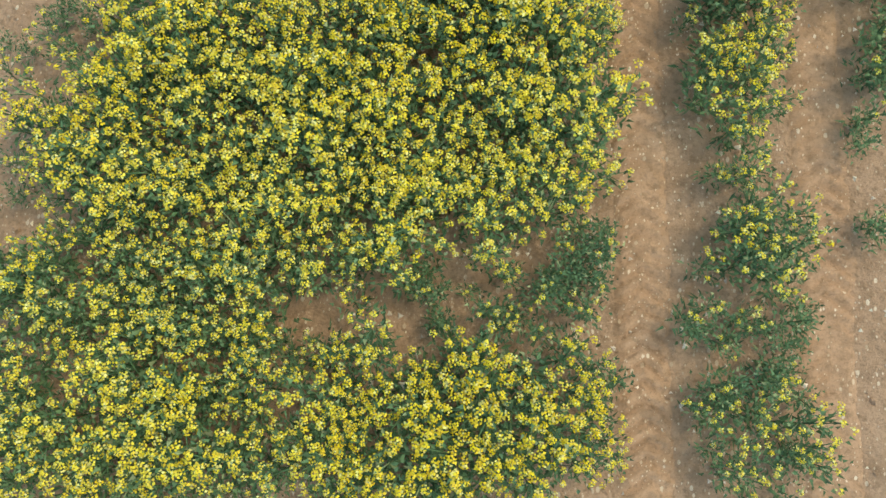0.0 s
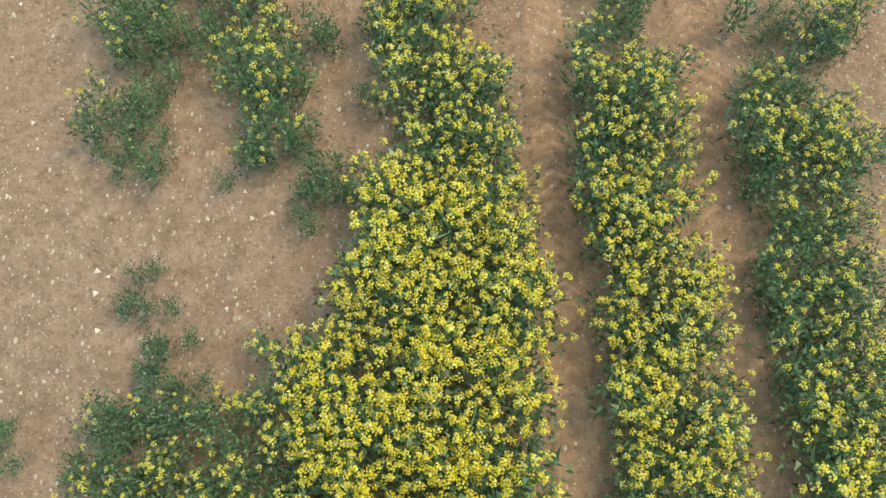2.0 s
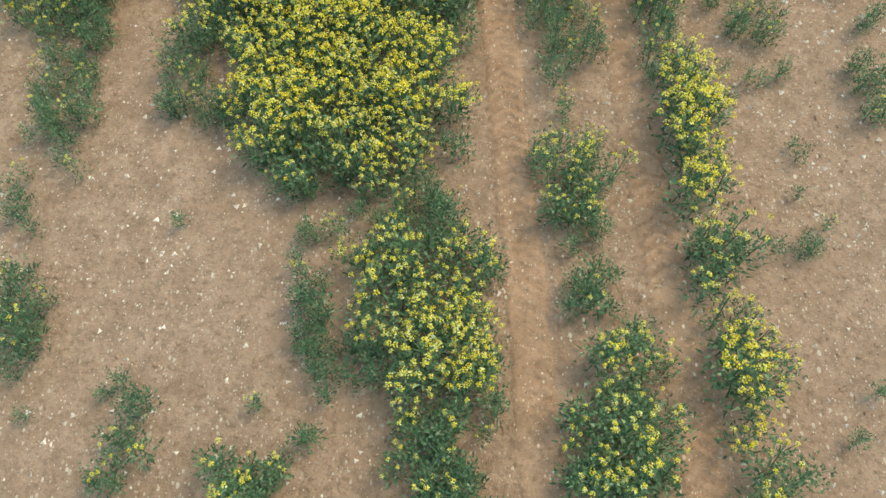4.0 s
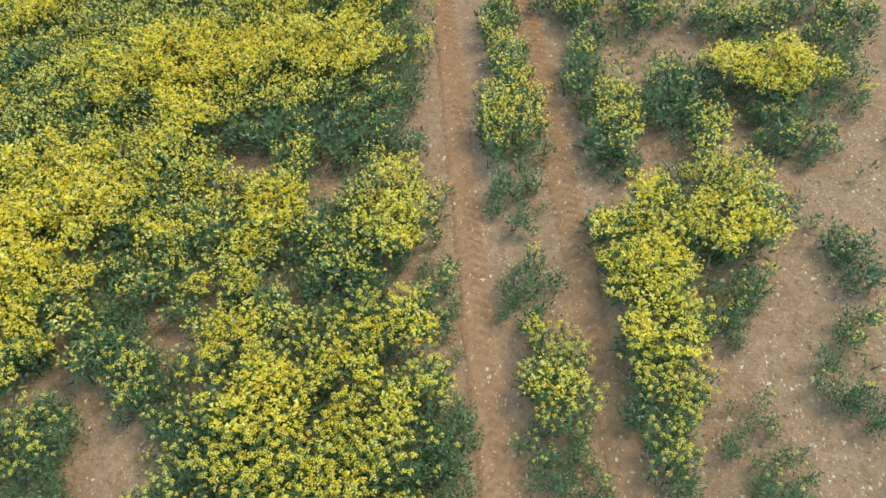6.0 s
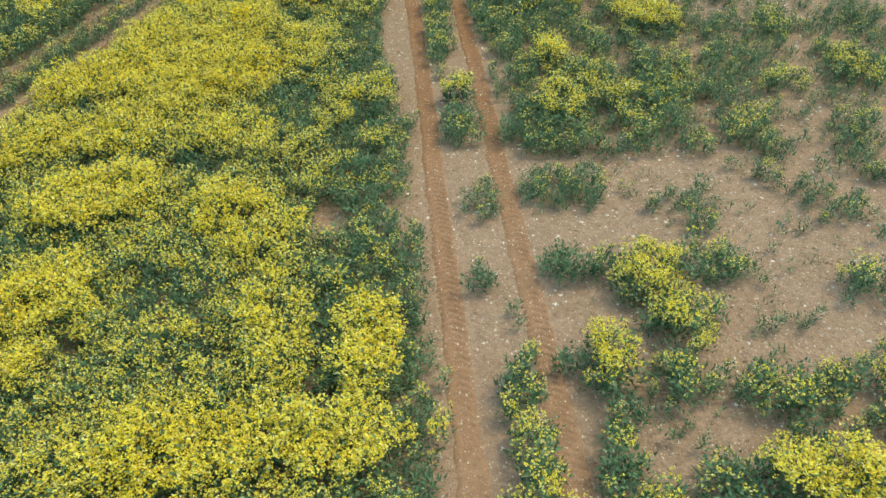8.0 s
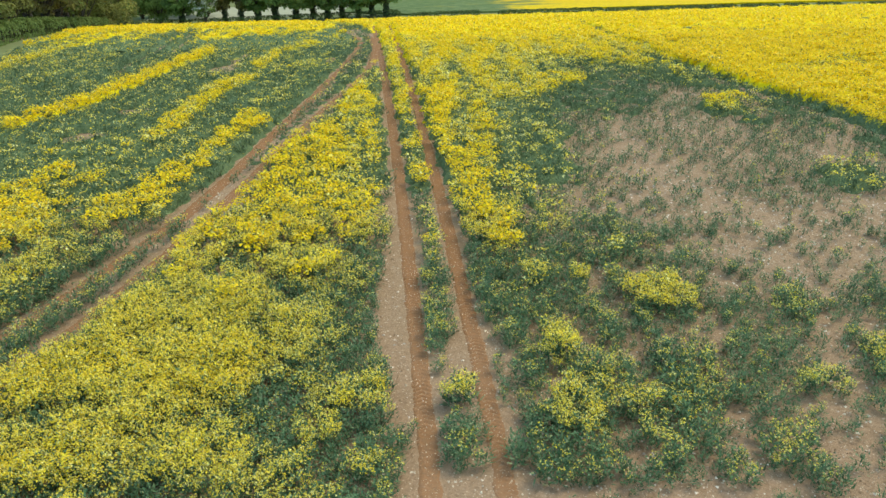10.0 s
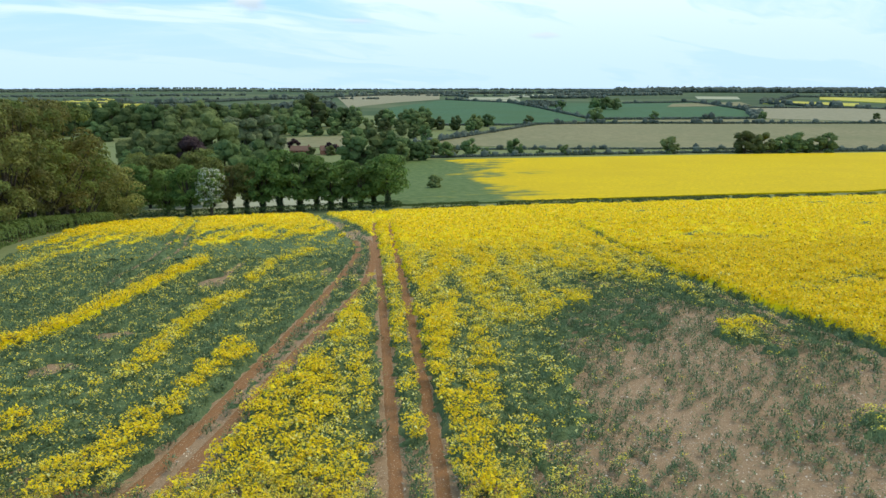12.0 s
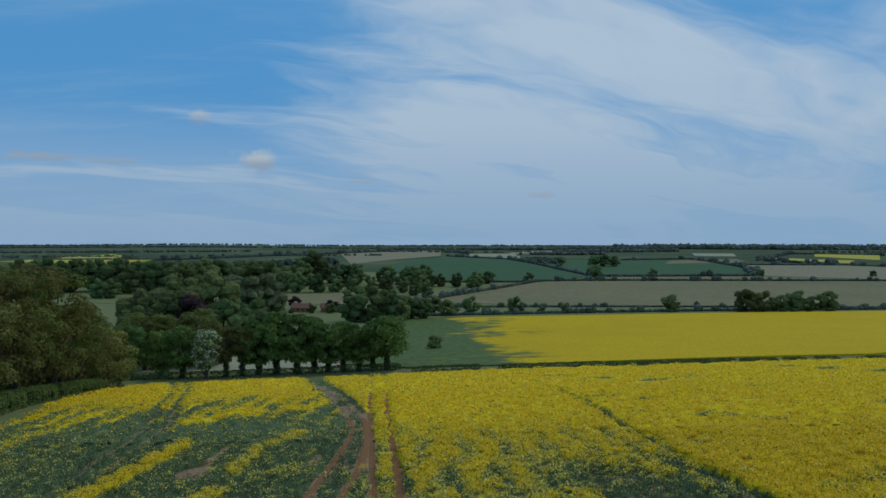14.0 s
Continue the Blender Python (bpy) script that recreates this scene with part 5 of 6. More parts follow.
crop("flowering yellow rapeseed plants in ragged patches on dry soil", -7.0, 9.5, -5.5, 23.5, 0.225, NEAR, 1.05, 11, keep=lambda x, y: y < 18.5 + 5 * dither(x, y), singles=280)
crop("rapeseed plants in yellow and green beds beside tracks", -21, 23, 18.5, 58.0, 0.295, MID, 1.1, 12, keep=lambda x, y: (np.abs(x - 1) < 5 + y * 0.42) & ((y > 18.5 + 5 * dither(x, y)) | ((np.abs(x - 1.2) > 8.2) & (y > 20 + 3 * wobble(x, y, 0.9, 2.0)))) & (y < 47 + 11 * dither(x, y)))
crop("thick yellow rapeseed with green gaps", -54, 62, 47.0, 106.0, 0.60, FAR, 1.1, 13, deep=PETAL_GOLD, leafy=LEAF_THICK, keep=lambda x, y: (np.abs(x - 2) < 8 + y * 0.60) & (y > 47 + 11 * dither(x, y)) & (y < 95 + 11 * dither(y, x)))
crop("thick yellow rapeseed towards the edge of the field", -64, 96, 95.0, 152.0, 1.1, LAST, 0.98, 14, petal=PETAL_GOLD, deep=PETAL_GOLD, leafy=LEAF_THICK, keep=lambda x, y: (np.abs(x - 2) < 8 + y * 0.60) & (y > 95 + 11 * dither(x, y)) & (y < 140 + 12 * dither(y, x)))
crop("thick yellow rapeseed running down behind the brow", -72, 160, 140.0, 250.0, 2.4, EDGE, 0.98, 15, petal=PETAL_GOLD, deep=PETAL_GOLD, leafy=LEAF_THICK, keep=lambda x, y: (np.abs(x - 2) < 8 + y * 0.62) & (y > 140 + 12 * dither(x, y)))


def outlying(x, y):
    """Places round about the beds that the plan lays out."""
    near = (x > -7) & (x < 9.5) & (y > -5.5) & (y < 23.5)
    mid = (np.abs(x - 1) < 5 + y * 0.42) & (y > 18.5) & (y < 58)
    return ~near & ~mid & (np.abs(x - track_x(y) - 0.97) > 1.6) & (y < 47) & (wobble(x, y, 0.5, 9.0) + 0.5 * wobble(x, y, 1.6, 4.0) > -0.32)


def outlying_crop():
    rng = np.random.default_rng(19)
    gx, gy = np.meshgrid(np.arange(-34, 36, 0.95), np.arange(-14, 47, 0.95))
    x, y = (gx + rng.uniform(-0.4, 0.4, gx.shape)).ravel(), (gy + rng.uniform(-0.4, 0.4, gx.shape)).ravel()
    ok = outlying(x, y)
    x, y = x[ok], y[ok]
    level = np.clip(np.round(1.2 + 2.2 * wobble(x, y, 0.4, 2.0) + rng.normal(0, 0.5, len(x))), 0, 3).astype(int)
    s, yaw, xyz = rng.uniform(0.85, 1.2, len(x)), rng.uniform(0, 6.28, len(x)), np.stack([x, y, land(x, y)], 1)
    green, yellow = Soup(), Soup()
    for lv in range(4):
        m = level == lv
        for soup, (v, f) in zip((green, yellow), LAST[lv][0]):
            if len(v) and m.any():
                soup.add(*repeat(v, f, xyz[m], yaw[m], s[m]))
    root = tagged(new("rapeseed_crop"), "patchy rapeseed on the rest of the field", "rapeseed crop", kind="stuff")
    part("foliage", np_mesh("foliage", *green.arrays(), (LEAF,)), root, "blue-green leaves and stems")
    part("blossom", np_mesh("blossom", *yellow.arrays(), (PETAL,)), root, "bright yellow flower heads")


outlying_crop()
TUFT = [[rape_plant(prng, 0, 0.42, 9, 0, 0.02, 0.15, 0.05, 0.17, False) for _ in range(3)] for _ in LEVELS]


def tufts():
    """Low green seedlings and weeds thinly over the bare hollow."""
    rng = np.random.default_rng(17)
    n = 19000
    y = 20 + 70 * rng.random(n) ** 0.62
    x = track_x(y) + 2.6 + rng.random(n) * (line3_x(y) - track_x(y) - 2.6)
    thin = 0.5 + 0.5 * wobble(x, y, 0.55, 3.0) + 0.3 * wobble(x, y, 1.9, 1.0)
    ok = thin + 0.3 * np.clip((y - 68) / 8, 0, 1) > rng.uniform(0.15, 1.1, n)
    x, y = x[ok], y[ok]
    s = (0.20 + 0.70 * rng.random(len(x)) ** 2) * np.clip(0.8 + y / 110, 1, 1.6)
    green = Soup()
    for k in range(3):
        m = np.arange(len(x)) % 3 == k
        green.add(*repeat(*TUFT[0][k][0], np.stack([x, y, land(x, y)], 1)[m], rng.uniform(0, 6.28, m.sum()), s[m]))
    tagged(new("seedling_tufts", np_mesh("seedling_tufts", *green.arrays(), (LEAF,))), "small green seedlings thinly scattered over bare soil", "seedlings", kind="stuff")


tufts()


def canopy(label, x0, x1, y0, y1, gap, low, share, keep):
    """The closed, bushy surface of the thick crop below the single heads."""
    gx, gy = np.meshgrid(np.arange(x0, x1, gap), np.arange(y0, y1 + gap, gap))
    gx = gx + RNG.uniform(-0.3, 0.3, gx.shape) * gap
    c, b = plan(gx.ravel(), gy.ravel())
    c, b = c.reshape(gx.shape), b.reshape(gx.shape)
    rise = np.clip((c - 0.60) / 0.30, 0, 1) * np.clip((gy - 55) / 8, 0, 1)
    bush = 0.10 * wobble(gx, gy, 3.1) + 0.07 * wobble(gx, gy, 7.3, 2.0) + 0.11 * RNG.normal(0, 1, gx.shape)
    gz = land(gx, gy) - 0.12 + rise * (low * (0.45 + 0.55 * np.clip(b / 0.3, 0, 1)) + 0.22 * b * share + bush)
    ny, nx = gx.shape
    i = np.arange((ny - 1) * nx).reshape(ny - 1, nx)[:, :-1].ravel()
    f = np.stack([i, i + 1, i + nx + 1, i + nx], 1)
    on = (rise.ravel()[f].max(1) > 0.05) & keep(gx, gy).ravel()[i]
    f = f[on]
    used, inv = np.unique(f, return_inverse=True)
    me = np_mesh("crop_canopy", np.stack([gx, gy, gz], 2).reshape(-1, 3)[used], inv.reshape(f.shape), (FLECKED,), None, False)
    me.attributes.new("bloom", "FLOAT", "POINT").data.foreach_set("value", (share * b * np.clip((gy - 56) / 20, 0, 1)).ravel()[used].astype(np.float32))
    tagged(new("crop_canopy", me), label, "rapeseed crop", kind="stuff")


canopy("leafy understorey of the thick rapeseed crop", -60, 62, 54, 101, 0.40, 0.46, 1.0, lambda x, y: np.abs(x - 2) < 8 + y * 0.60)
canopy("closed yellow surface of the rapeseed crop", -66, 98, 100, 150, 0.6, 0.58, 1.0, lambda x, y: np.abs(x - 2) < 10 + y * 0.60)
canopy("yellow surface of the crop behind the brow", -74, 162, 149.4, 252, 1.2, 0.62, 1.0, lambda x, y: np.abs(x - 2) < 10 + y * 0.62)


# ---- flints ----
def flints():
    rng = np.random.default_rng(5)
    n = 15000
    x, y = rng.uniform(-7, 10, n), -5 + 65 * rng.random(n) ** 1.2
    x = np.where(y > 18, x * 1.4 + 2, x) * np.where(y > 36, 1.4, 1)
    s = (0.010 + 0.030 * rng.random(n) ** 3) * np.clip(0.8 + y / 40, 0.9, 2.4)
    v = np.array([(1, 0.1, -0.5), (-0.6, 0.9, -0.5), (-0.5, -0.9, -0.5), (0.1, 0.1, 0.7)], float)
    f = np.array([(0, 1, 3), (1, 2, 3), (2, 0, 3)])
    sc = np.stack([s * rng.uniform(0.7, 1.6, n), s * rng.uniform(0.7, 1.6, n), s * 0.7], 1)
    v, f = repeat(v, f, np.stack([x, y, land(x, y) + 0.012], 1), rng.uniform(0, 6.28, n), sc)
    tagged(new("flint_gravel", np_mesh("flint_gravel", v, f, (FLINT,))), "scattered pale flints lying on the dry soil", "gravel", kind="stuff")


flints()


def clods():
    """Crumbs and clods of the tilled soil."""
    rng = np.random.default_rng(8)
    n = 15000
    y = -4 + 62 * rng.random(n) ** 0.8
    x = 1.2 + rng.uniform(-1, 1, n) * (7.5 + 0.28 * np.clip(y, 0, 60))
    c = plan(x, y)[0]
    t = track_x(y)
    ok = (c < 0.3) & (np.abs(x - t) > 0.36) & (np.abs(x - t - 1.95) > 0.36)
    x, y = x[ok], y[ok]
    n = len(x)
    s = (0.014 + 0.030 * rng.random(n) ** 3) * np.clip(0.9 + y / 45, 0.9, 2.0)
    v = np.array([(1, 0, -0.5), (0.2, 1, -0.5), (-1, 0.3, -0.5), (-0.3, -0.9, -0.5), (0.4, 0.2, 0.5), (-0.4, -0.1, 0.6)], float)
    f = np.array([(0, 1, 4), (1, 2, 5), (1, 5, 4), (2, 3, 5), (3, 0, 4), (3, 4, 5)])
    sc = np.stack([s * rng.uniform(0.7, 1.5, n), s * rng.uniform(0.7, 1.5, n), s * rng.uniform(0.6, 1.0, n)], 1)
    v, f = repeat(v, f, np.stack([x, y, land(x, y) + 0.01], 1), rng.uniform(0, 6.28, n), sc)
    tagged(new("soil_clods", np_mesh("soil_clods", v, f, (SOIL,))), "dry crumbs and clods of pinkish tilled soil", "clods", kind="stuff")


clods()


def far_flints():
    rng = np.random.default_rng(6)
    n = 17000
    y = 24 + 66 * np.sqrt(rng.random(n))
    x = track_x(y) + 2.5 + rng.random(n) * (line3_x(y) - track_x(y) - 2.8)
    s = 0.016 + 0.042 * rng.random(n) ** 3
    v = np.array([(1, 0.1, -0.5), (-0.6, 0.9, -0.5), (-0.5, -0.9, -0.5), (0.1, 0.1, 0.7)], float)
    f = np.array([(0, 1, 3), (1, 2, 3), (2, 0, 3)])
    sc = np.stack([s * rng.uniform(0.7, 1.6, n), s * rng.uniform(0.7, 1.6, n), s * 0.8], 1)
    v, f = repeat(v, f, np.stack([x, y, land(x, y) + 0.012], 1), rng.uniform(0, 6.28, n), sc)
    tagged(new("flint_gravel", np_mesh("flint_gravel", v, f, (FLINT,))), "larger pale flints strewn over the bare hollow", "gravel", kind="stuff")


far_flints()


# ---- trees ----
def leaf_cloud(soup, centres, radii, per, size, rng, squash=0.8):
    """Small leaf sprays laid over clumps, facing outwards."""
    n = len(centres) * per
    d = rng.normal(0, 1, (n, 3))
    d /= np.linalg.norm(d, axis=1)[:, None]
    d[:, 2] = np.where(d[:, 2] < -0.4, -d[:, 2], d[:, 2])
    c = np.repeat(centres, per, 0)
    r = np.repeat(radii, per)[:, None]
    p = c + d * r * rng.uniform(0.84, 1.06, (n, 1)) * np.array([1, 1, squash])
    nrm = d + np.array([0, 0, 0.15]) + rng.normal(0, 0.24, (n, 3))
    sprays(soup, p, nrm, size, rng)


def sprays(soup, p, nrm, size, rng):
    """Slightly folded leaf sprays at places p, facing along nrm."""
    n = len(p)
    nrm = nrm / np.linalg.norm(nrm, axis=1)[:, None]
    a = np.cross(nrm, rng.normal(0, 1, (n, 3)))
    a /= np.linalg.norm(a, axis=1)[:, None]
    b = np.cross(nrm, a)
    s = size * rng.uniform(0.6, 1.4, (n, 1))
    v = np.stack([p + a * s, p + b * s * 0.7 + nrm * s * 0.2, p - a * s, p - b * s * 0.7 + nrm * s * 0.2], 1).reshape(-1, 3)
    i = np.arange(n)[:, None] * 4
    f = np.concatenate([np.concatenate([i, i + 1, i + 2], 1), np.concatenate([i, i + 2, i + 3], 1)])
    soup.add(v, f)


def lobes(soup, centres, radii, rng, squash, fine=2):
    """Uneven leafy masses that fill the inside of a far crown."""
    bm = bmesh.new()
    bmesh.ops.create_icosphere(bm, subdivisions=fine, radius=1.0)
    bm.verts.ensure_lookup_table()
    v = np.array([p.co[:] for p in bm.verts])
    f = np.array([[p.index for p in q.verts] for q in bm.faces])
    bm.free()
    for c, r in zip(centres, radii):
        soup.add(c + v * r * (1 + rng.normal(0, 0.15, (len(v), 1))) * np.array([1, 1, squash]), f)


def tree(name, label, seed, h, spread, trunk_h, leaves, clumps=46, per=60, size=0.30, lobe=1.0, lean=0.0, blossom=None, core=False, ivy=False):
    """Tapered trunk, limbs that fork into the crown, and a crown of many leaf sprays on uneven clumps."""
    rng = np.random.default_rng(seed)
    root = tagged(new(name), label, "tree", "trees")
    wood = Soup()
    top = np.array([lean, 0, h * 0.72])
    tube(wood, [(0, 0, -0.5), (0.02, 0, trunk_h * 0.5), top * 0.55, top], [h * 0.042, h * 0.034, h * 0.021, h * 0.005], 8)
    cs, rs = [], []
    for k in range(clumps):
        a, e = k * 2.4 + rng.uniform(-0.4, 0.4), rng.uniform(-0.95, 1.0)
        wide = math.sqrt(max(0.05, 1 - e * e)) ** 0.75
        rad = spread * wide * rng.uniform(0.40, 0.95)
        z = trunk_h + (h - trunk_h) * (0.5 + 0.46 * e)
        cs.append((math.cos(a) * rad + lean * z / h, math.sin(a) * rad, z))
        rs.append(spread * lobe * rng.uniform(0.24, 0.42))
    cs, rs = np.array(cs), np.array(rs)
    for k in range(0, clumps, 3):
        b = np.array([lean * 0.4, 0, trunk_h * rng.uniform(0.8, 1.6)])
        tube(wood, [b, (b + cs[k]) / 2 + rng.normal(0, 0.2, 3), cs[k]], [h * 0.011, h * 0.007, h * 0.002], 4)
    part("trunk", np_mesh("trunk", *wood.arrays(), (BARK,), None, True), root)
    crown = Soup()
    leaf_cloud(crown, cs, rs, per, size, rng)
    if core:
        lobes(crown, cs, rs * 0.94, rng, 0.8, 1)
    part("crown", np_mesh("crown", *crown.arrays(), (leaves,)), root)
    if ivy:
        sheath = Soup()
        zs = np.linspace(0.2, trunk_h * 1.25, 9)
        leaf_cloud(sheath, np.stack([rng.normal(0, 0.12, 9), rng.normal(0, 0.12, 9), zs], 1), h * rng.uniform(0.046, 0.066, 9), 60, size * 0.8, rng, 1.2)
        part("ivy", np_mesh("ivy", *sheath.arrays(), (IVY,)), root, "dark ivy round the trunk")
    if blossom:
        bl = Soup()
        leaf_cloud(bl, cs, rs * 1.08, per * 2 // 3, size * 0.7, rng)
        part("blossom", np_mesh("blossom", *bl.arrays(), (blossom,)), root, "white blossom")
    return root


def stand(ob, x, y, s=1.0, turn=0.0, sink=0.0, sz=None):
    m = pose(x, y, float(land(x, y)) - sink, 0, 0, turn)
    ob.matrix_basis = m @ Matrix.Diagonal((s, s, sz or s, 1))
    return ob


def again(ob, x, y, s=1.0, turn=0.0, sink=0.0, sz=None):
    return stand(copy_thing(ob, Matrix()), x, y, s, turn, sink, sz)


UNIT = 15.0     # height of every pattern tree
lime_a = tree("lime_tree", "dark green rounded tree with an ivy-clad trunk in a row", 21, UNIT, 5.5, 2.8, CROWN, 60, 110, 0.32, 0.82, ivy=True)
lime_b = tree("lime_tree", "dark green rounded tree with an ivy-clad trunk in a row", 22, UNIT, 5.2, 3.0, CROWN, 58, 110, 0.32, 0.82, ivy=True)
lime_c = tree("lime_tree", "dark green broad tree at the end of the row", 23, UNIT, 6.6, 3.2, CROWN, 60, 100, 0.36, ivy=True)
slim = tree("hornbeam_tree", "slim olive-brown tree with an ivy-clad trunk in a row", 24, UNIT, 3.6, 3.0, CROWN_OLIVE, 44, 90, 0.32, ivy=True)
oak_a = tree("oak_tree", "tall olive-brown oak coming into leaf", 31, UNIT, 6.4, 1.9, CROWN_OLIVE, 50, 130, 0.19, 0.66)
oak_b = tree("oak_tree", "tall olive-green tree in the wood beside the hedge", 32, UNIT, 6.0, 1.9, CROWN_OLIVE, 50, 130, 0.19, 0.66)
oak_c = tree("oak_tree", "yellow-green oak in fresh leaf beside the hedge", 30, UNIT, 5.6, 1.9, CROWN_FRESH, 50, 130, 0.19, 0.66)
maple = tree("maple_tree", "fresh green tree beside the wood", 33, UNIT, 5.6, 0.8, CROWN_LIGHT, 52, 100, 0.32, 1.0)
may = tree("hawthorn_tree", "tree covered in white blossom at the field's edge", 34, UNIT, 4.4, 2.6, CROWN_LIGHT, 46, 90, 0.34, blossom=MAY)
copper = tree("copper_beech", "dark purple copper beech among green trees", 35, UNIT, 6.4, 0.8, CROWN_COPPER, 34, 44, 0.42, 1.05, core=True)
pale = tree("willow_tree", "pale grey-green rounded tree in the valley", 36, UNIT, 5.6, 0.8, CROWN_PALE, 20, 44, 0.44, 1.3, core=True)
green = tree("ash_tree", "mid green rounded tree in the valley", 37, UNIT, 6.4, 0.6, CROWN_FAR, 28, 34, 0.42, 1.24, core=True)
olive = tree("field_maple", "olive-green rounded tree behind the row", 39, UNIT, 5.6, 0.6, CROWN_FRESH, 34, 90, 0.36, 1.15)
thorn = tree("field_bush", "dark green bushy tree in a hedgerow", 38, UNIT, 8.5, 0.2, CROWN_FAR, 26, 40, 0.46, 1.0, core=True)
ROOTED = set()


def grove(kinds, *places):
    """Trees of the given kinds in turn, at places of the plan, with their heights."""
    for k, (x, y, h) in enumerate(places):
        proto = kinds[k % len(kinds)]
        put = again if proto.name in ROOTED else stand
        ROOTED.add(proto.name)
        put(proto, x, y, h / UNIT, (x * 37 + y * 11) % 360, 0.25)


# the row at the field's edge, and the end of the wood beside it
grove((lime_a, lime_b), (-50.6, 242.9, 15.6), (-45.6, 242.9, 17.1), (-39.6, 241.9, 16.8), (-35.1, 243.9, 14.9), (-30.7, 241.9, 13.8), (-26.7, 242.9, 13.6), (-22.1, 241.9, 13.3), (-18.6, 246.5, 13.2))
grove((lime_c,), (-14.3, 242.9, 14.3))
grove((slim,), (-55.0, 241.9, 15.0), (-59.6, 241.9, 14.4))
grove((lime_a,), (-71.6, 241.0, 14.6), (-87.5, 241.5, 15.0))
grove((may,), (-64.0, 238.0, 13.4))
grove((olive,), (-85.3, 264.9, 16.1), (-77.6, 264.9, 16.2), (-89.8, 259.9, 15.6), (-70.5, 262, 14.0), (-84.6, 299.9, 16.1), (-85.2, 291.9, 14.5), (-102.6, 289.9, 14.5), (-96, 280, 13), (-110, 300, 15))
grove((maple,), (-79.5, 246.0, 13.0), (-98, 246, 13.0))
# the wood along the field's side
grove((oak_c, oak_a, oak_b, oak_c), (-53.5, 110.5, 14.5), (-56.5, 121.0, 17.0), (-59.5, 131.5, 18.5), (-52.0, 99.0, 14.0), (-62.0, 142.0, 20.2), (-64.0, 151.0, 21.3), (-66.0, 128.0, 20.7), (-66.0, 160.0, 22.3), (-73.0, 153.0, 24.0), (-70.0, 138.0, 21.8), (-69.5, 170.0, 21.8), (-77.0, 162.0, 24.0), (-71.5, 181.0, 20.7), (-73.0, 191.0, 19.6), (-80.0, 174.0, 22.9), (-74.0, 118.0, 19.0), (-64.0, 108.0, 17.0), (-82.0, 190.0, 21.8), (-86.0, 165.0, 22.9), (-76.5, 203.0, 18.0), (-88.0, 205.0, 19.6))
# the valley
grove((green,), (-131.5, 399.9, 26.0), (-114.6, 409.9, 27.3), (-141.4, 384.9, 20.4), (-134.7, 375.9, 17.0), (-85.9, 329.9, 17.8), (-76.9, 339.9, 17.2), (-80.2, 329.9, 16.0), (-122, 405, 24), (-45.5, 429.9, 18.2), (-33.6, 434.9, 17.8), (-25.8, 434.9, 16.1), (-16.6, 439.9, 11.8), (-8.7, 439.9, 10.9), (-38.9, 424.9, 10.0), (-20.1, 429.9, 10.9), (-119, 330, 15), (-128, 345, 15))
grove((green,), (-126.0, 380.0, 19.0))
grove((copper,), (-113.5, 374.9, 17.5), (-90.8, 499.9, 8.9), (-68.3, 494.9, 7.1), (-64.5, 493, 6.2))
grove((pale,), (-110.9, 459.9, 23.1), (-104.1, 469.9, 24.6), (-119.4, 469.9, 23.5), (-97, 474, 19))
grove((green,), (-320.4, 649.9, 26.4), (-301.2, 639.9, 25.2), (-284.8, 649.9, 25.7), (-268.1, 649.9, 26.4), (-248.2, 629.9, 21.6), (-231.2, 639.9, 23.3), (-211.2, 649.9, 24.0), (-200.0, 659.9, 25.9), (-188.5, 669.9, 24.2), (-255.6, 589.9, 14.2), (-245.9, 589.9, 14.2), (-355.3, 669.9, 24.2), (-338, 660, 24), (-176, 672, 23))
grove((green,), (-115.9, 719.9, 29.6), (-129.2, 719.9, 23.0), (-130.4, 649.9, 20.4), (-116.6, 639.9, 16.3), (-90.9, 709.9, 18.2), (-76.7, 699.9, 15.0), (-144.1, 679.9, 22.4), (-161.6, 679.9, 23.7), (-44.7, 649.9, 13.2), (-10.1, 589.9, 12.0), (-100, 640, 14.5), (-86, 645, 14), (-72, 648, 13.5), (-58, 650, 13), (-30, 640, 12), (-20, 615, 11))
grove((thorn,), (-3.2, 469.9, 10.4), (18.0, 469.9, 10.2), (44.6, 474.9, 9.8), (140.6, 484.9, 10.1), (185.9, 484.9, 13.2), (197.0, 485.9, 12.3), (208.7, 487.9, 9.6), (217.5, 485.9, 12.3), (226.7, 487.9, 9.0), (237.7, 487.9, 11.9), (75.0, 474.9, 6.2), (60.5, 476.9, 4.4), (92.7, 479.9, 3.6), (115.6, 479.9, 3.4), (28, 472, 5), (8, 471, 6))
grove((thorn,), (157.9, 789.9, 14.1), (227.0, 829.9, 9.0), (85.3, 749.9, 9.2), (44.8, 729.9, 11.3), (36, 727, 9), (342.4, 829.9, 8.4), (462.7, 829.9, 6.9), (158.7, 1029.9, 11.7), (205, 1030, 15), (218.9, 1029.9, 15.7), (232, 1030, 14.5))
grove((thorn,), (-1.4, 296, 5.0), (-101, 483, 4.4), (-78, 486, 5.2), (-66, 486, 6.0), (-90, 484, 3.0))


def wood(proto, x, y, rx, ry, n, s0, s1, seed):
    """A stand of like trees over an oval of the plan."""
    rng = np.random.default_rng(seed)
    for _ in range(n):
        a, r = rng.uniform(0, 6.28), math.sqrt(rng.random())
        again(proto, x + math.cos(a) * r * rx, y + math.sin(a) * r * ry, rng.uniform(s0, s1), rng.uniform(0, 360), 0.3)


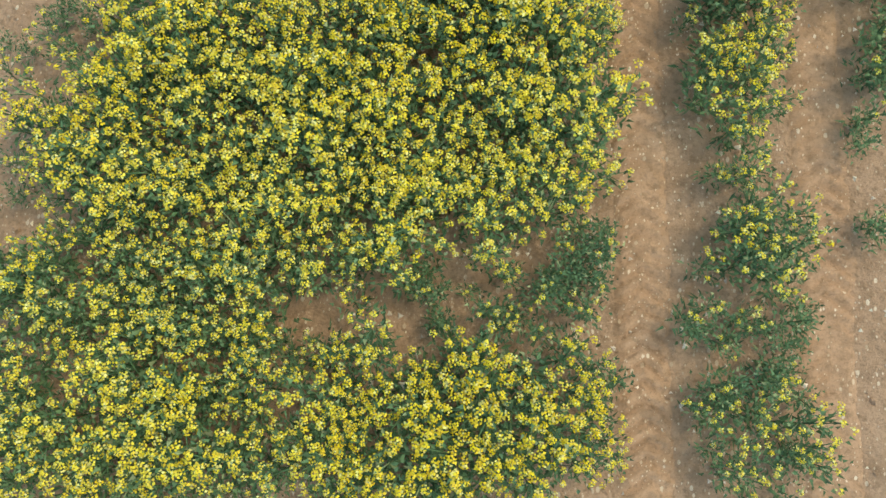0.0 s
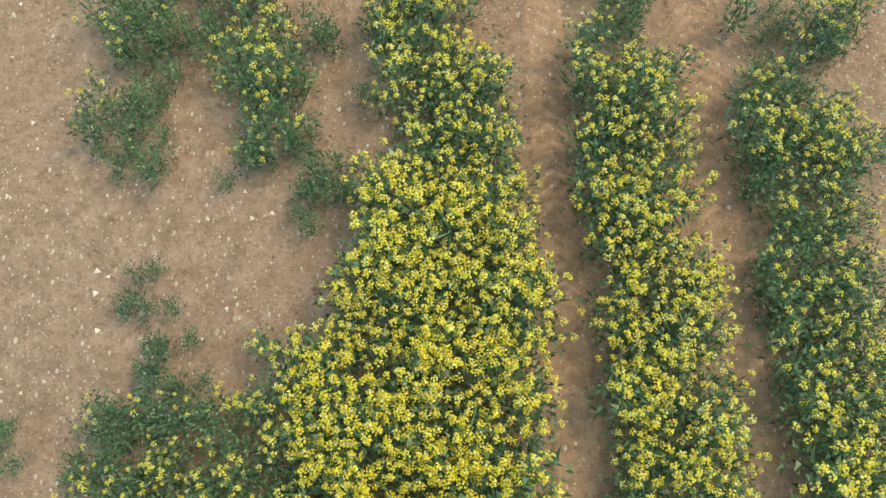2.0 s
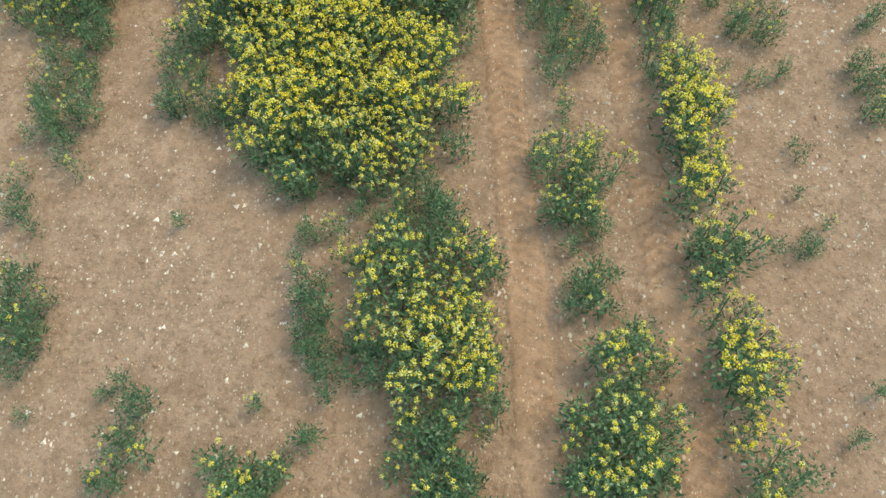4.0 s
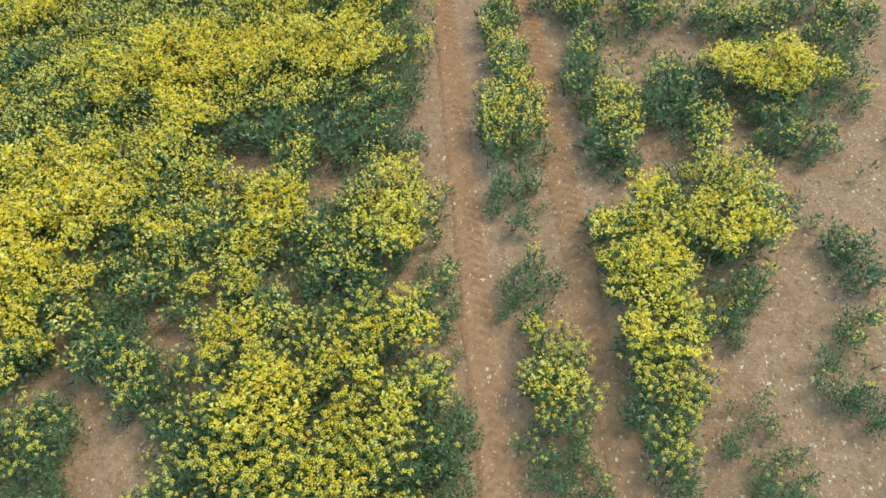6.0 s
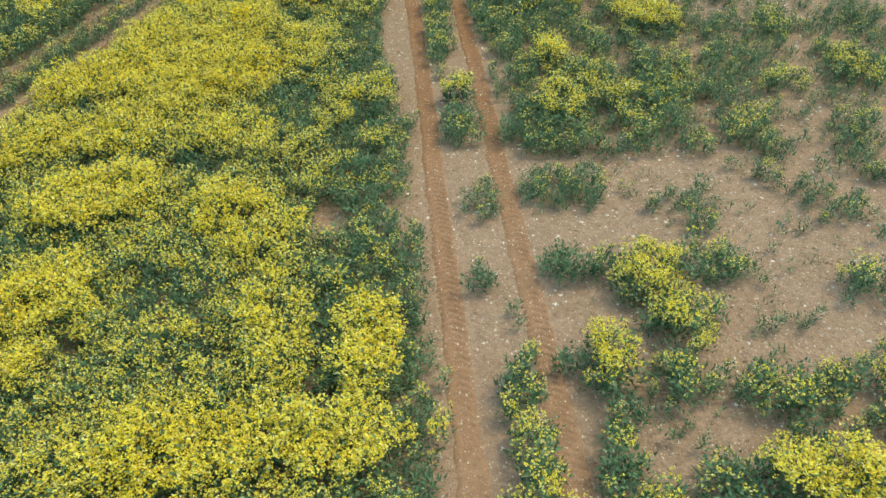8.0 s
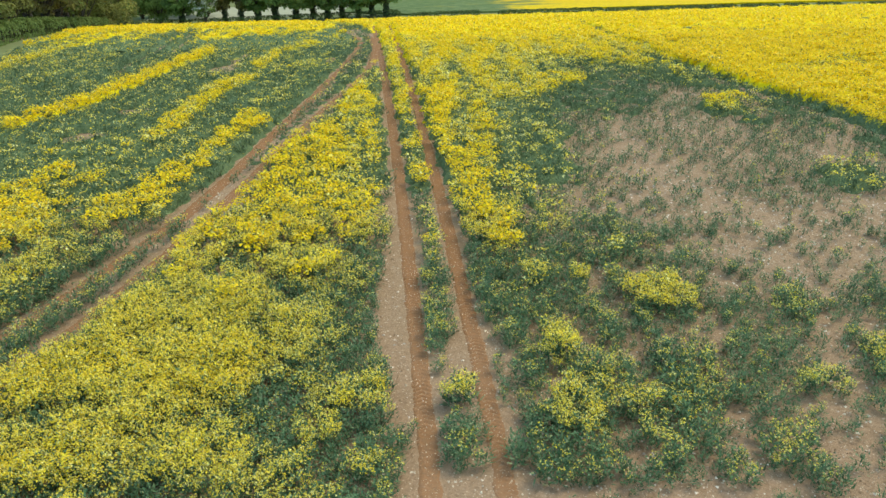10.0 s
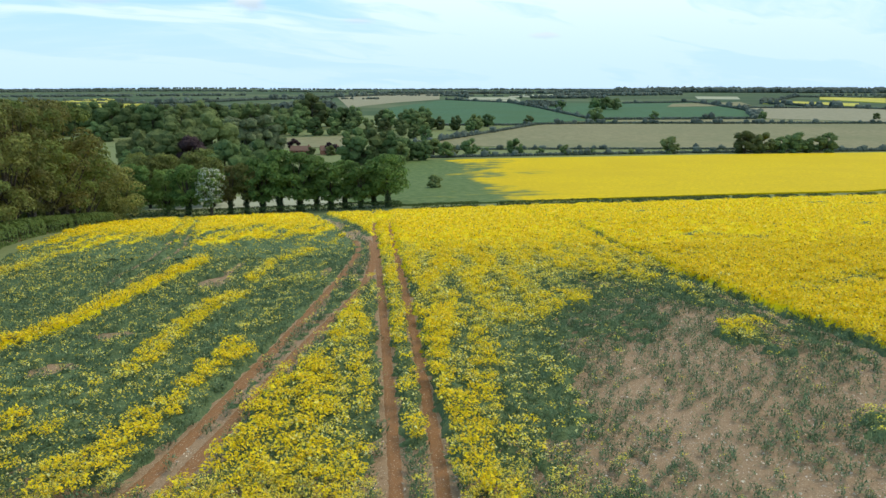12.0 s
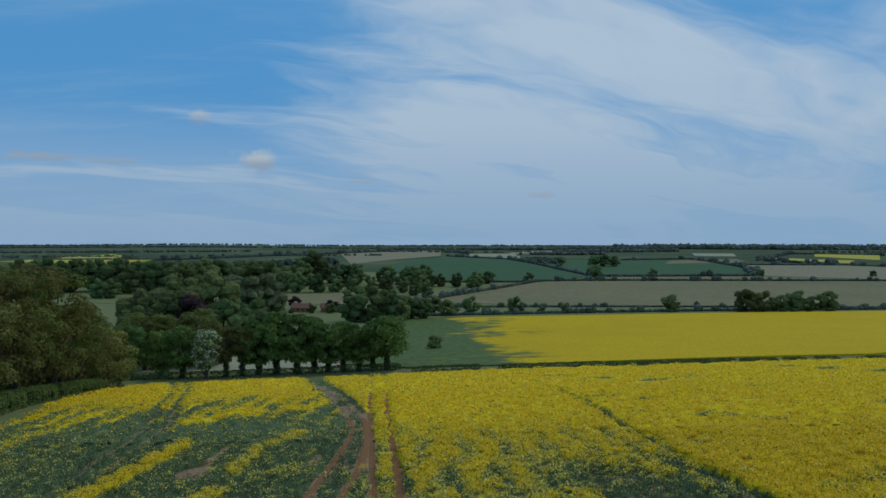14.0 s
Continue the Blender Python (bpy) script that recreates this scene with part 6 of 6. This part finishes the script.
wood(green, -136, 432, 16, 12, 5, 0.9, 1.2, 1)
wood(olive, -128, 312, 30, 14, 7, 0.75, 0.95, 3)
wood(thorn, -14, 462, 20, 6, 6, 0.45, 0.7, 7)
wood(green, -340, 600, 60, 24, 10, 1.0, 1.4, 8)
wood(green, -69, 726, 60, 14, 12, 0.9, 1.2, 9)
wood(green, -195, 705, 80, 20, 22, 1.1, 1.5, 10)
wood(green, -352, 735, 110, 24, 20, 1.1, 1.5, 11)
wood(green, 0, 690, 36, 9, 8, 0.7, 1.0, 12)


# ---- hedges ----
def hedge(label, x0, y0, x1, y1, h, w, seed, per=70, size=0.13, leaves=None):
    """A clipped hedge: leaf sprays over a rounded bank, uneven along its length, on rows of stems."""
    rng = np.random.default_rng(seed)
    length = math.hypot(x1 - x0, y1 - y0)
    n = max(60, int(length * per))
    ux, uy = (x1 - x0) / length, (y1 - y0) / length
    t = rng.random(n) * length
    a = rng.uniform(-0.15, 1.15, n) * np.pi
    swell = 1 + 0.06 * np.sin(t * 1.3 + seed) + 0.05 * np.sin(t * 3.7 + 2 * seed)
    c, s = np.sign(np.cos(a)) * np.abs(np.cos(a)) ** 0.55, np.sign(np.sin(a)) * np.abs(np.sin(a)) ** 0.55
    end = np.clip(np.minimum(t, length - t) / (w * 0.4), 0.35, 1) ** 0.5
    off, up = c * w / 2 * swell * end, np.maximum(0.05, h * (0.34 + 0.64 * s * swell * end))
    x, y = x0 + ux * t - uy * off, y0 + uy * t + ux * off
    soup = Soup()
    spots = np.stack([x, y, land(x, y) + up], 1)
    nrm = np.stack([-uy * np.cos(a), ux * np.cos(a), np.maximum(np.sin(a), 0) + 0.2], 1) + rng.normal(0, 0.3, (n, 3))
    sprays(soup, spots, nrm, size, rng)
    ob = tagged(new("hedge"), label, "hedge", "hedges")
    part("foliage", np_mesh("foliage", *soup.arrays(), (leaves or HEDGE,)), ob)
    stem = Soup()
    for k in np.arange(0.3, length, 0.9):
        p = np.array([x0 + ux * k, y0 + uy * k, float(land(x0 + ux * k, y0 + uy * k))])
        tube(stem, [p - (0, 0, 0.1), p + (0, 0, h * 0.5)], [0.04, 0.02], 4)
    tagged(part("stems", np_mesh("stems", *stem.arrays(), (BARK,)), ob), "bare woody stems", kind="stuff")


HEDGES = ((-7.1, 235.9, 12.1, 238.3, 2.77), (17, 238.9, 46.6, 241.2, 2.37), (47.3, 241.4, 85.2, 244.4, 1.86), (86.4, 244.4, 97.1, 244.8, 1.82), (98.8, 244.8, 105.8, 245.1, 2.00), (108, 245.2, 115.6, 245.5, 2.18), (120.8, 245.8, 122, 246, 2.17), (123.1, 246, 129.8, 246.4, 2.35), (131.3, 246.6, 163.7, 250, 2.35))
for k, (x0, y0, x1, y1, h) in enumerate(HEDGES):
    hedge("low clipped hedge between two yellow fields", x0, y0, x1, y1, h * 0.52, 1.6, 41 + k, 60, 0.20)
for y0, y1 in ((70, 90), (90, 109), (109, 134), (134, 150), (150, 182)):
    hedge("green hedge along the wood at the field's side", float(hedge_x(y0)), y0, float(hedge_x(y1)), y1, 2.5, 2.8, 58 + y0, 240, 0.17, HEDGE_FRESH)
hedge("low hedge under the row of trees", -90, 238.5, -10.2, 241.4, 1.9, 2.4, 59, 45, 0.22)


def hedgerow(label, pts, h, seed):
    rng = np.random.default_rng(seed)
    s, core = Soup(), []
    for (x0, y0), (x1, y1) in zip(pts, pts[1:]):
        n = max(2, int(math.hypot(x1 - x0, y1 - y0) / (h * 0.36)))
        t = (np.arange(n) + rng.random(n)) / n
        x, y = x0 + (x1 - x0) * t, y0 + (y1 - y0) * t
        r = h * rng.uniform(0.28, 0.42, n) * np.where(rng.random(n) < 0.07, 2.3, 1)
        core.append((np.stack([x, y, land(x, y) + r * 0.8], 1), r))
    for c, r in core:
        leaf_cloud(s, c, r, 5, h * 0.18, rng, 0.9)
        lobes(s, c, r, rng, 0.95, 1)
    ob = tagged(new("hedgerow", np_mesh("hedgerow", *s.arrays(), (FARWOOD_HAZED,))), label, "hedgerow", kind="stuff")
    return ob


ROWS_FAR = (
    (((-19.7, 456.8), (143.6, 485.5), (290.2, 505.2), (438.3, 520.2)), 2.8),
    (((-18.4, 518.5), (101, 522), (159.6, 520.2), (287.8, 513.1)), 2.2),
    (((-33.6, 742), (69.8, 743.8), (144.5, 766.4), (438.4, 766.4), (796.1, 779.1)), 3.4),
    (((-22.8, 554.8), (60.7, 693.2), (92.5, 750.9)), 3.9),
    (((158.6, 822.8), (337.8, 837.4), (387.1, 944.3)), 4.5),
    (((337.4, 843.2), (418, 1072.7), (563.4, 1070.7), (728.6, 852)), 4.5),
    (((10.7, 1469.4), (114.2, 1293.3), (160.9, 822.8)), 4.7),
    (((298, 1266.8), (430.5, 1325.5), (390, 953.1)), 5.3),
    (((522, 1264.9), (765.4, 1665.4), (884.1, 1521.5)), 6.4),
    (((522, 1264.9), (552.5, 1072.7)), 6.4),
    (((-223.1, 1666.3), (-1.3, 2255.1), (61.4, 1670.1)), 7.2),
    (((-671.1, 1263), (-465.4, 1237.5), (-223.1, 1666.3)), 7.4),
)
for k, (pts, h) in enumerate(ROWS_FAR):
    hedgerow("dark green hedgerow along a distant field", pts, h, 60 + k)


# ---- distant fields ----
def field(label, mat, lift, *pts):
    """A field of the far slope: a sheet laid over the land, its edges brought down to the ground."""
    bm = bmesh.new()
    bm.faces.new([bm.verts.new((x, y, 0)) for x, y in pts])
    bmesh.ops.triangulate(bm, faces=bm.faces[:])
    for _ in range(5):
        bmesh.ops.subdivide_edges(bm, edges=bm.edges[:], cuts=1, use_grid_fill=True)
    for v in bm.verts:
        v.co.z = float(land(v.co.x, v.co.y)) + lift
    rim = [e for e in bm.edges if e.is_boundary]
    for v in [g for g in bmesh.ops.extrude_edge_only(bm, edges=rim)["geom"] if isinstance(g, bmesh.types.BMVert)]:
        v.co.z -= lift + 0.5
    bmesh.ops.recalc_face_normals(bm, faces=bm.faces[:])
    me = bpy.data.meshes.new("farm_field")
    bm.to_mesh(me)
    bm.free()
    me.materials.append(mat)
    tagged(new("farm_field", me), label, "field", "distant fields", "structure")


field("even yellow rapeseed field breaking into green streaks", patchy_field(), 0.5, (-28.8, 256.6), (-8.3, 242.5), (15.7, 242.5), (83.5, 248.9), (127.5, 251.1), (230.2, 284), (353.7, 498.1), (267.5, 486.5), (102.8, 456.8), (-20, 439.8))
field("pale stubble field in the valley", BEIGE, 0.3, (-17.5, 560.2), (60.6, 695.9), (103.7, 758), (439.2, 759.8), (797.9, 769.3), (699.9, 591.2), (435.3, 527.3), (284, 516.7), (100.6, 526.5))
field("dark green cereal field on a far slope", GREENCROP, 0.4, (-34.5, 754.4), (46.7, 750.9), (155.6, 810.2), (114.2, 1289.5), (10.6, 1464.7), (-71.1, 1070.7))
field("green cereal field on a far slope", GREENCROP, 0.4, (165.2, 829.6), (337.2, 847.1), (386.7, 952.1), (426.6, 1317.9), (298.1, 1261.1), (120.5, 1294.3))
field("pale field below a green slope", BEIGE, 0.4, (171.4, 779.1), (437.5, 775.2), (338.3, 829.6), (181.4, 816))
field("pale brown field on a far slope", PINK, 0.4, (351.1, 839.3), (454.9, 783.9), (782.3, 793.7), (729.2, 847.1), (565.9, 1065.9), (424.6, 1070.7))
field("distant yellow rapeseed field", FARYELLOW, 1.2, (518, 1248), (603, 1121), (669, 1241), (590, 1417))
field("distant yellow rapeseed field", FARYELLOW, 1.2, (712, 1455), (725, 1264), (893, 1552), (820, 1673))
field("far pale field under a wood", PALE, 1.2, (61, 1476), (148, 1486), (165, 1699), (63, 1684))
field("far pale field under a wood", PALE, 1.2, (153, 1729), (347, 1818), (403, 2111), (190, 2055))
field("far pale field under a wood", PALE, 1.2, (507, 1525), (571, 1475), (646, 1682), (569, 1728))
field("narrow pale field on a green slope", BEIGE, 0.8, (319, 1097), (468, 1170), (517, 1338), (373, 1248))
field("distant yellow rapeseed field", FARYELLOW, 2.2, (-671.1, 1163), (-695.3, 1611.4), (-465.4, 1237.5), (-448.6, 1070.7))
field("distant pale field", PINK, 0.5, (-219, 1658.7), (-1.3, 2250.4), (-0.7, 1514.8), (-84.1, 1264), (-126.3, 1080.5))
field("distant pale field", PALE, 0.5, (61.4, 1668.2), (156.3, 1518.6), (137.1, 1328.3), (54.5, 1477))
field("green meadow among trees", GRASS, 0.2, (-269.8, 635.6), (-253.6, 688.8), (-202.3, 564.6), (-220.6, 542.4), (-313.8, 582.3))
field("grassy verge between hedge and crop", GRASS, 0.06, *[(float(hedge_x(q)) + 1.0, q) for q in (72, 90, 109, 117, 134, 150, 176)], *[(float(hedge_x(q)) + 6.5, q) for q in (176, 150, 134, 117, 109, 90, 72)])
field("pale grass behind the row of trees", PALE, 0.1, (-89.1, 254.4), (-6.1, 252.2), (-20.3, 285.1), (-73.9, 289.5))
field("pale field beyond the houses", BEIGE, 0.3, (-149.9, 609), (-72.1, 635.6), (-64.8, 539.8), (-121.9, 530.9))


# ---- far woods ----
def far_wood(label, x, y, rx, ry, n, h, seed):
    rng = np.random.default_rng(seed)
    a, r = rng.uniform(0, 6.28, n), np.sqrt(rng.random(n))
    px, py = x + np.cos(a) * r * rx, y + np.sin(a) * r * ry
    s = h * rng.uniform(0.22, 0.42, n)
    soup = Soup()
    if y < 1500:
        leaf_cloud(soup, np.stack([px, py, land(px, py) + s], 1), s * 1.3, 12, h * 0.26, rng, 0.8)
    else:
        lobes(soup, np.stack([px, py, land(px, py) + s * 0.8], 1), s * 1.25, rng, 0.75, 1)
        leaf_cloud(soup, np.stack([px, py, land(px, py) + s * 0.9], 1), s * 1.25, 3, h * 0.16, rng, 0.75)
    tagged(new("distant_wood", np_mesh("distant_wood", *soup.arrays(), (FARWOOD_HAZED,))), label, "woodland", kind="stuff")


for k, (x, y, rx, ry, n, h) in enumerate((
        (-1298, 2454, 701, 50, 420, 10.0), (-397, 2407, 501, 40, 320, 9.0), (306, 2312, 503, 40, 360, 15.0), (958, 2359, 440, 60, 460, 24.0),
        (441, 1933, 163, 51, 160, 13.2), (1512, 2312, 503, 60, 300, 12.1), (-815, 1839, 358, 41, 240, 9.2), (261, 1649, 93, 31, 90, 11.3),
        (152, 1129, 28, 54, 60, 10.8), (718, 847, 45, 13, 40, 10.1), (-466, 886, 156, 22, 160, 8.9), (-282, 1042, 98, 33, 110, 8.7),
        (-173, 1042, 37, 17, 60, 14.1), (1181, 1791, 307, 41, 160, 9.2), (-894, 3300, 1100, 60, 360, 10.0), (606, 3300, 1200, 60, 420, 11.0), (-1895, 2900, 700, 60, 260, 11.0),
        (2005, 3000, 800, 60, 280, 11.0), (-731, 1413, 168, 13, 60, 7.3), (-310, 1507, 229, 12, 80, 7.3), (64, 1886, 265, 14, 90, 8.2))):
    far_wood("dark band of distant woodland", x, y, rx, ry, n, h, 90 + k)


# ---- houses ----
def house(label, x, y, turn, length, depth, eaves, ridge, wall, windows):
    root = tagged(new("house"), label, "house", "village houses")
    bm = bmesh.new()
    l, d = length / 2, depth / 2
    prof = [(-d, 0), (d, 0), (d, eaves), (0, ridge), (-d, eaves)]
    a, b = [bm.verts.new((-l, p, z)) for p, z in prof], [bm.verts.new((l, p, z)) for p, z in prof]
    bm.faces.new(a[::-1])
    bm.faces.new(b)
    for i in range(5):
        bm.faces.new((a[i], a[(i + 1) % 5], b[(i + 1) % 5], b[i]))
    me = bpy.data.meshes.new("wall")
    bm.to_mesh(me)
    bm.free()
    me.materials.append(wall)
    part("wall", me, root)

    def box(name, x0, x1, y0, y1, z0, z1, mat, label=""):
        v = np.array([(i, j, k) for i in (x0, x1) for j in (y0, y1) for k in (z0, z1)], float)
        f = np.array([(0, 1, 3, 2), (4, 6, 7, 5), (0, 4, 5, 1), (2, 3, 7, 6), (0, 2, 6, 4), (1, 5, 7, 3)])
        return part(name, np_mesh(name, v, f, (mat,)), root, label)

    for sgn in (-1, 1):
        e = 0.35
        drop = (ridge - eaves) / d * e
        v = np.array([(-l - e, sgn * (d + e), eaves - drop + 0.03), (l + e, sgn * (d + e), eaves - drop + 0.03), (l + e, 0, ridge + 0.03), (-l - e, 0, ridge + 0.03)])
        v = np.concatenate([v, v + (0, 0, 0.18)])
        f = np.array([(0, 1, 2, 3), (7, 6, 5, 4), (0, 4, 5, 1), (1, 5, 6, 2), (2, 6, 7, 3), (3, 7, 4, 0)])
        part("roof", np_mesh("roof", v, f, (TILE,)), root, "clay tiled roof slope")
    box("chimney", l - 1.3, l - 0.6, -0.35, 0.35, ridge - 0.6, ridge + 1.1, BRICK)
    for k in range(windows):
        cx = -l + (k + 0.5) * length / windows
        for z in (1.0, 3.4):
            if z + 1.2 < eaves:
                box("window", cx - 0.5, cx + 0.5, -d - 0.05, -d + 0.1, z, z + 1.2, GLASS, "dark glazed window")
    root.matrix_basis = pose(x, y, float(land(x, y)) - 0.2, 0, 0, turn)


house("red brick house with a clay tile roof among trees", -105.3, 491.9, 8, 11.0, 7.0, 3.2, 5.6, BRICK, 4)
house("long low brick house with a clay tile roof", -85.7, 495.4, -6, 12.0, 7.0, 2.8, 5.2, BRICK, 4)
house("red brick barn with a clay tile roof", -68, 495.4, 15, 11.0, 7.0, 2.8, 5.4, BRICK, 2)
house("red brick house half hidden by trees", -165.9, 457.9, 20, 14.1, 9.8, 6.2, 10.7, BRICK, 3)
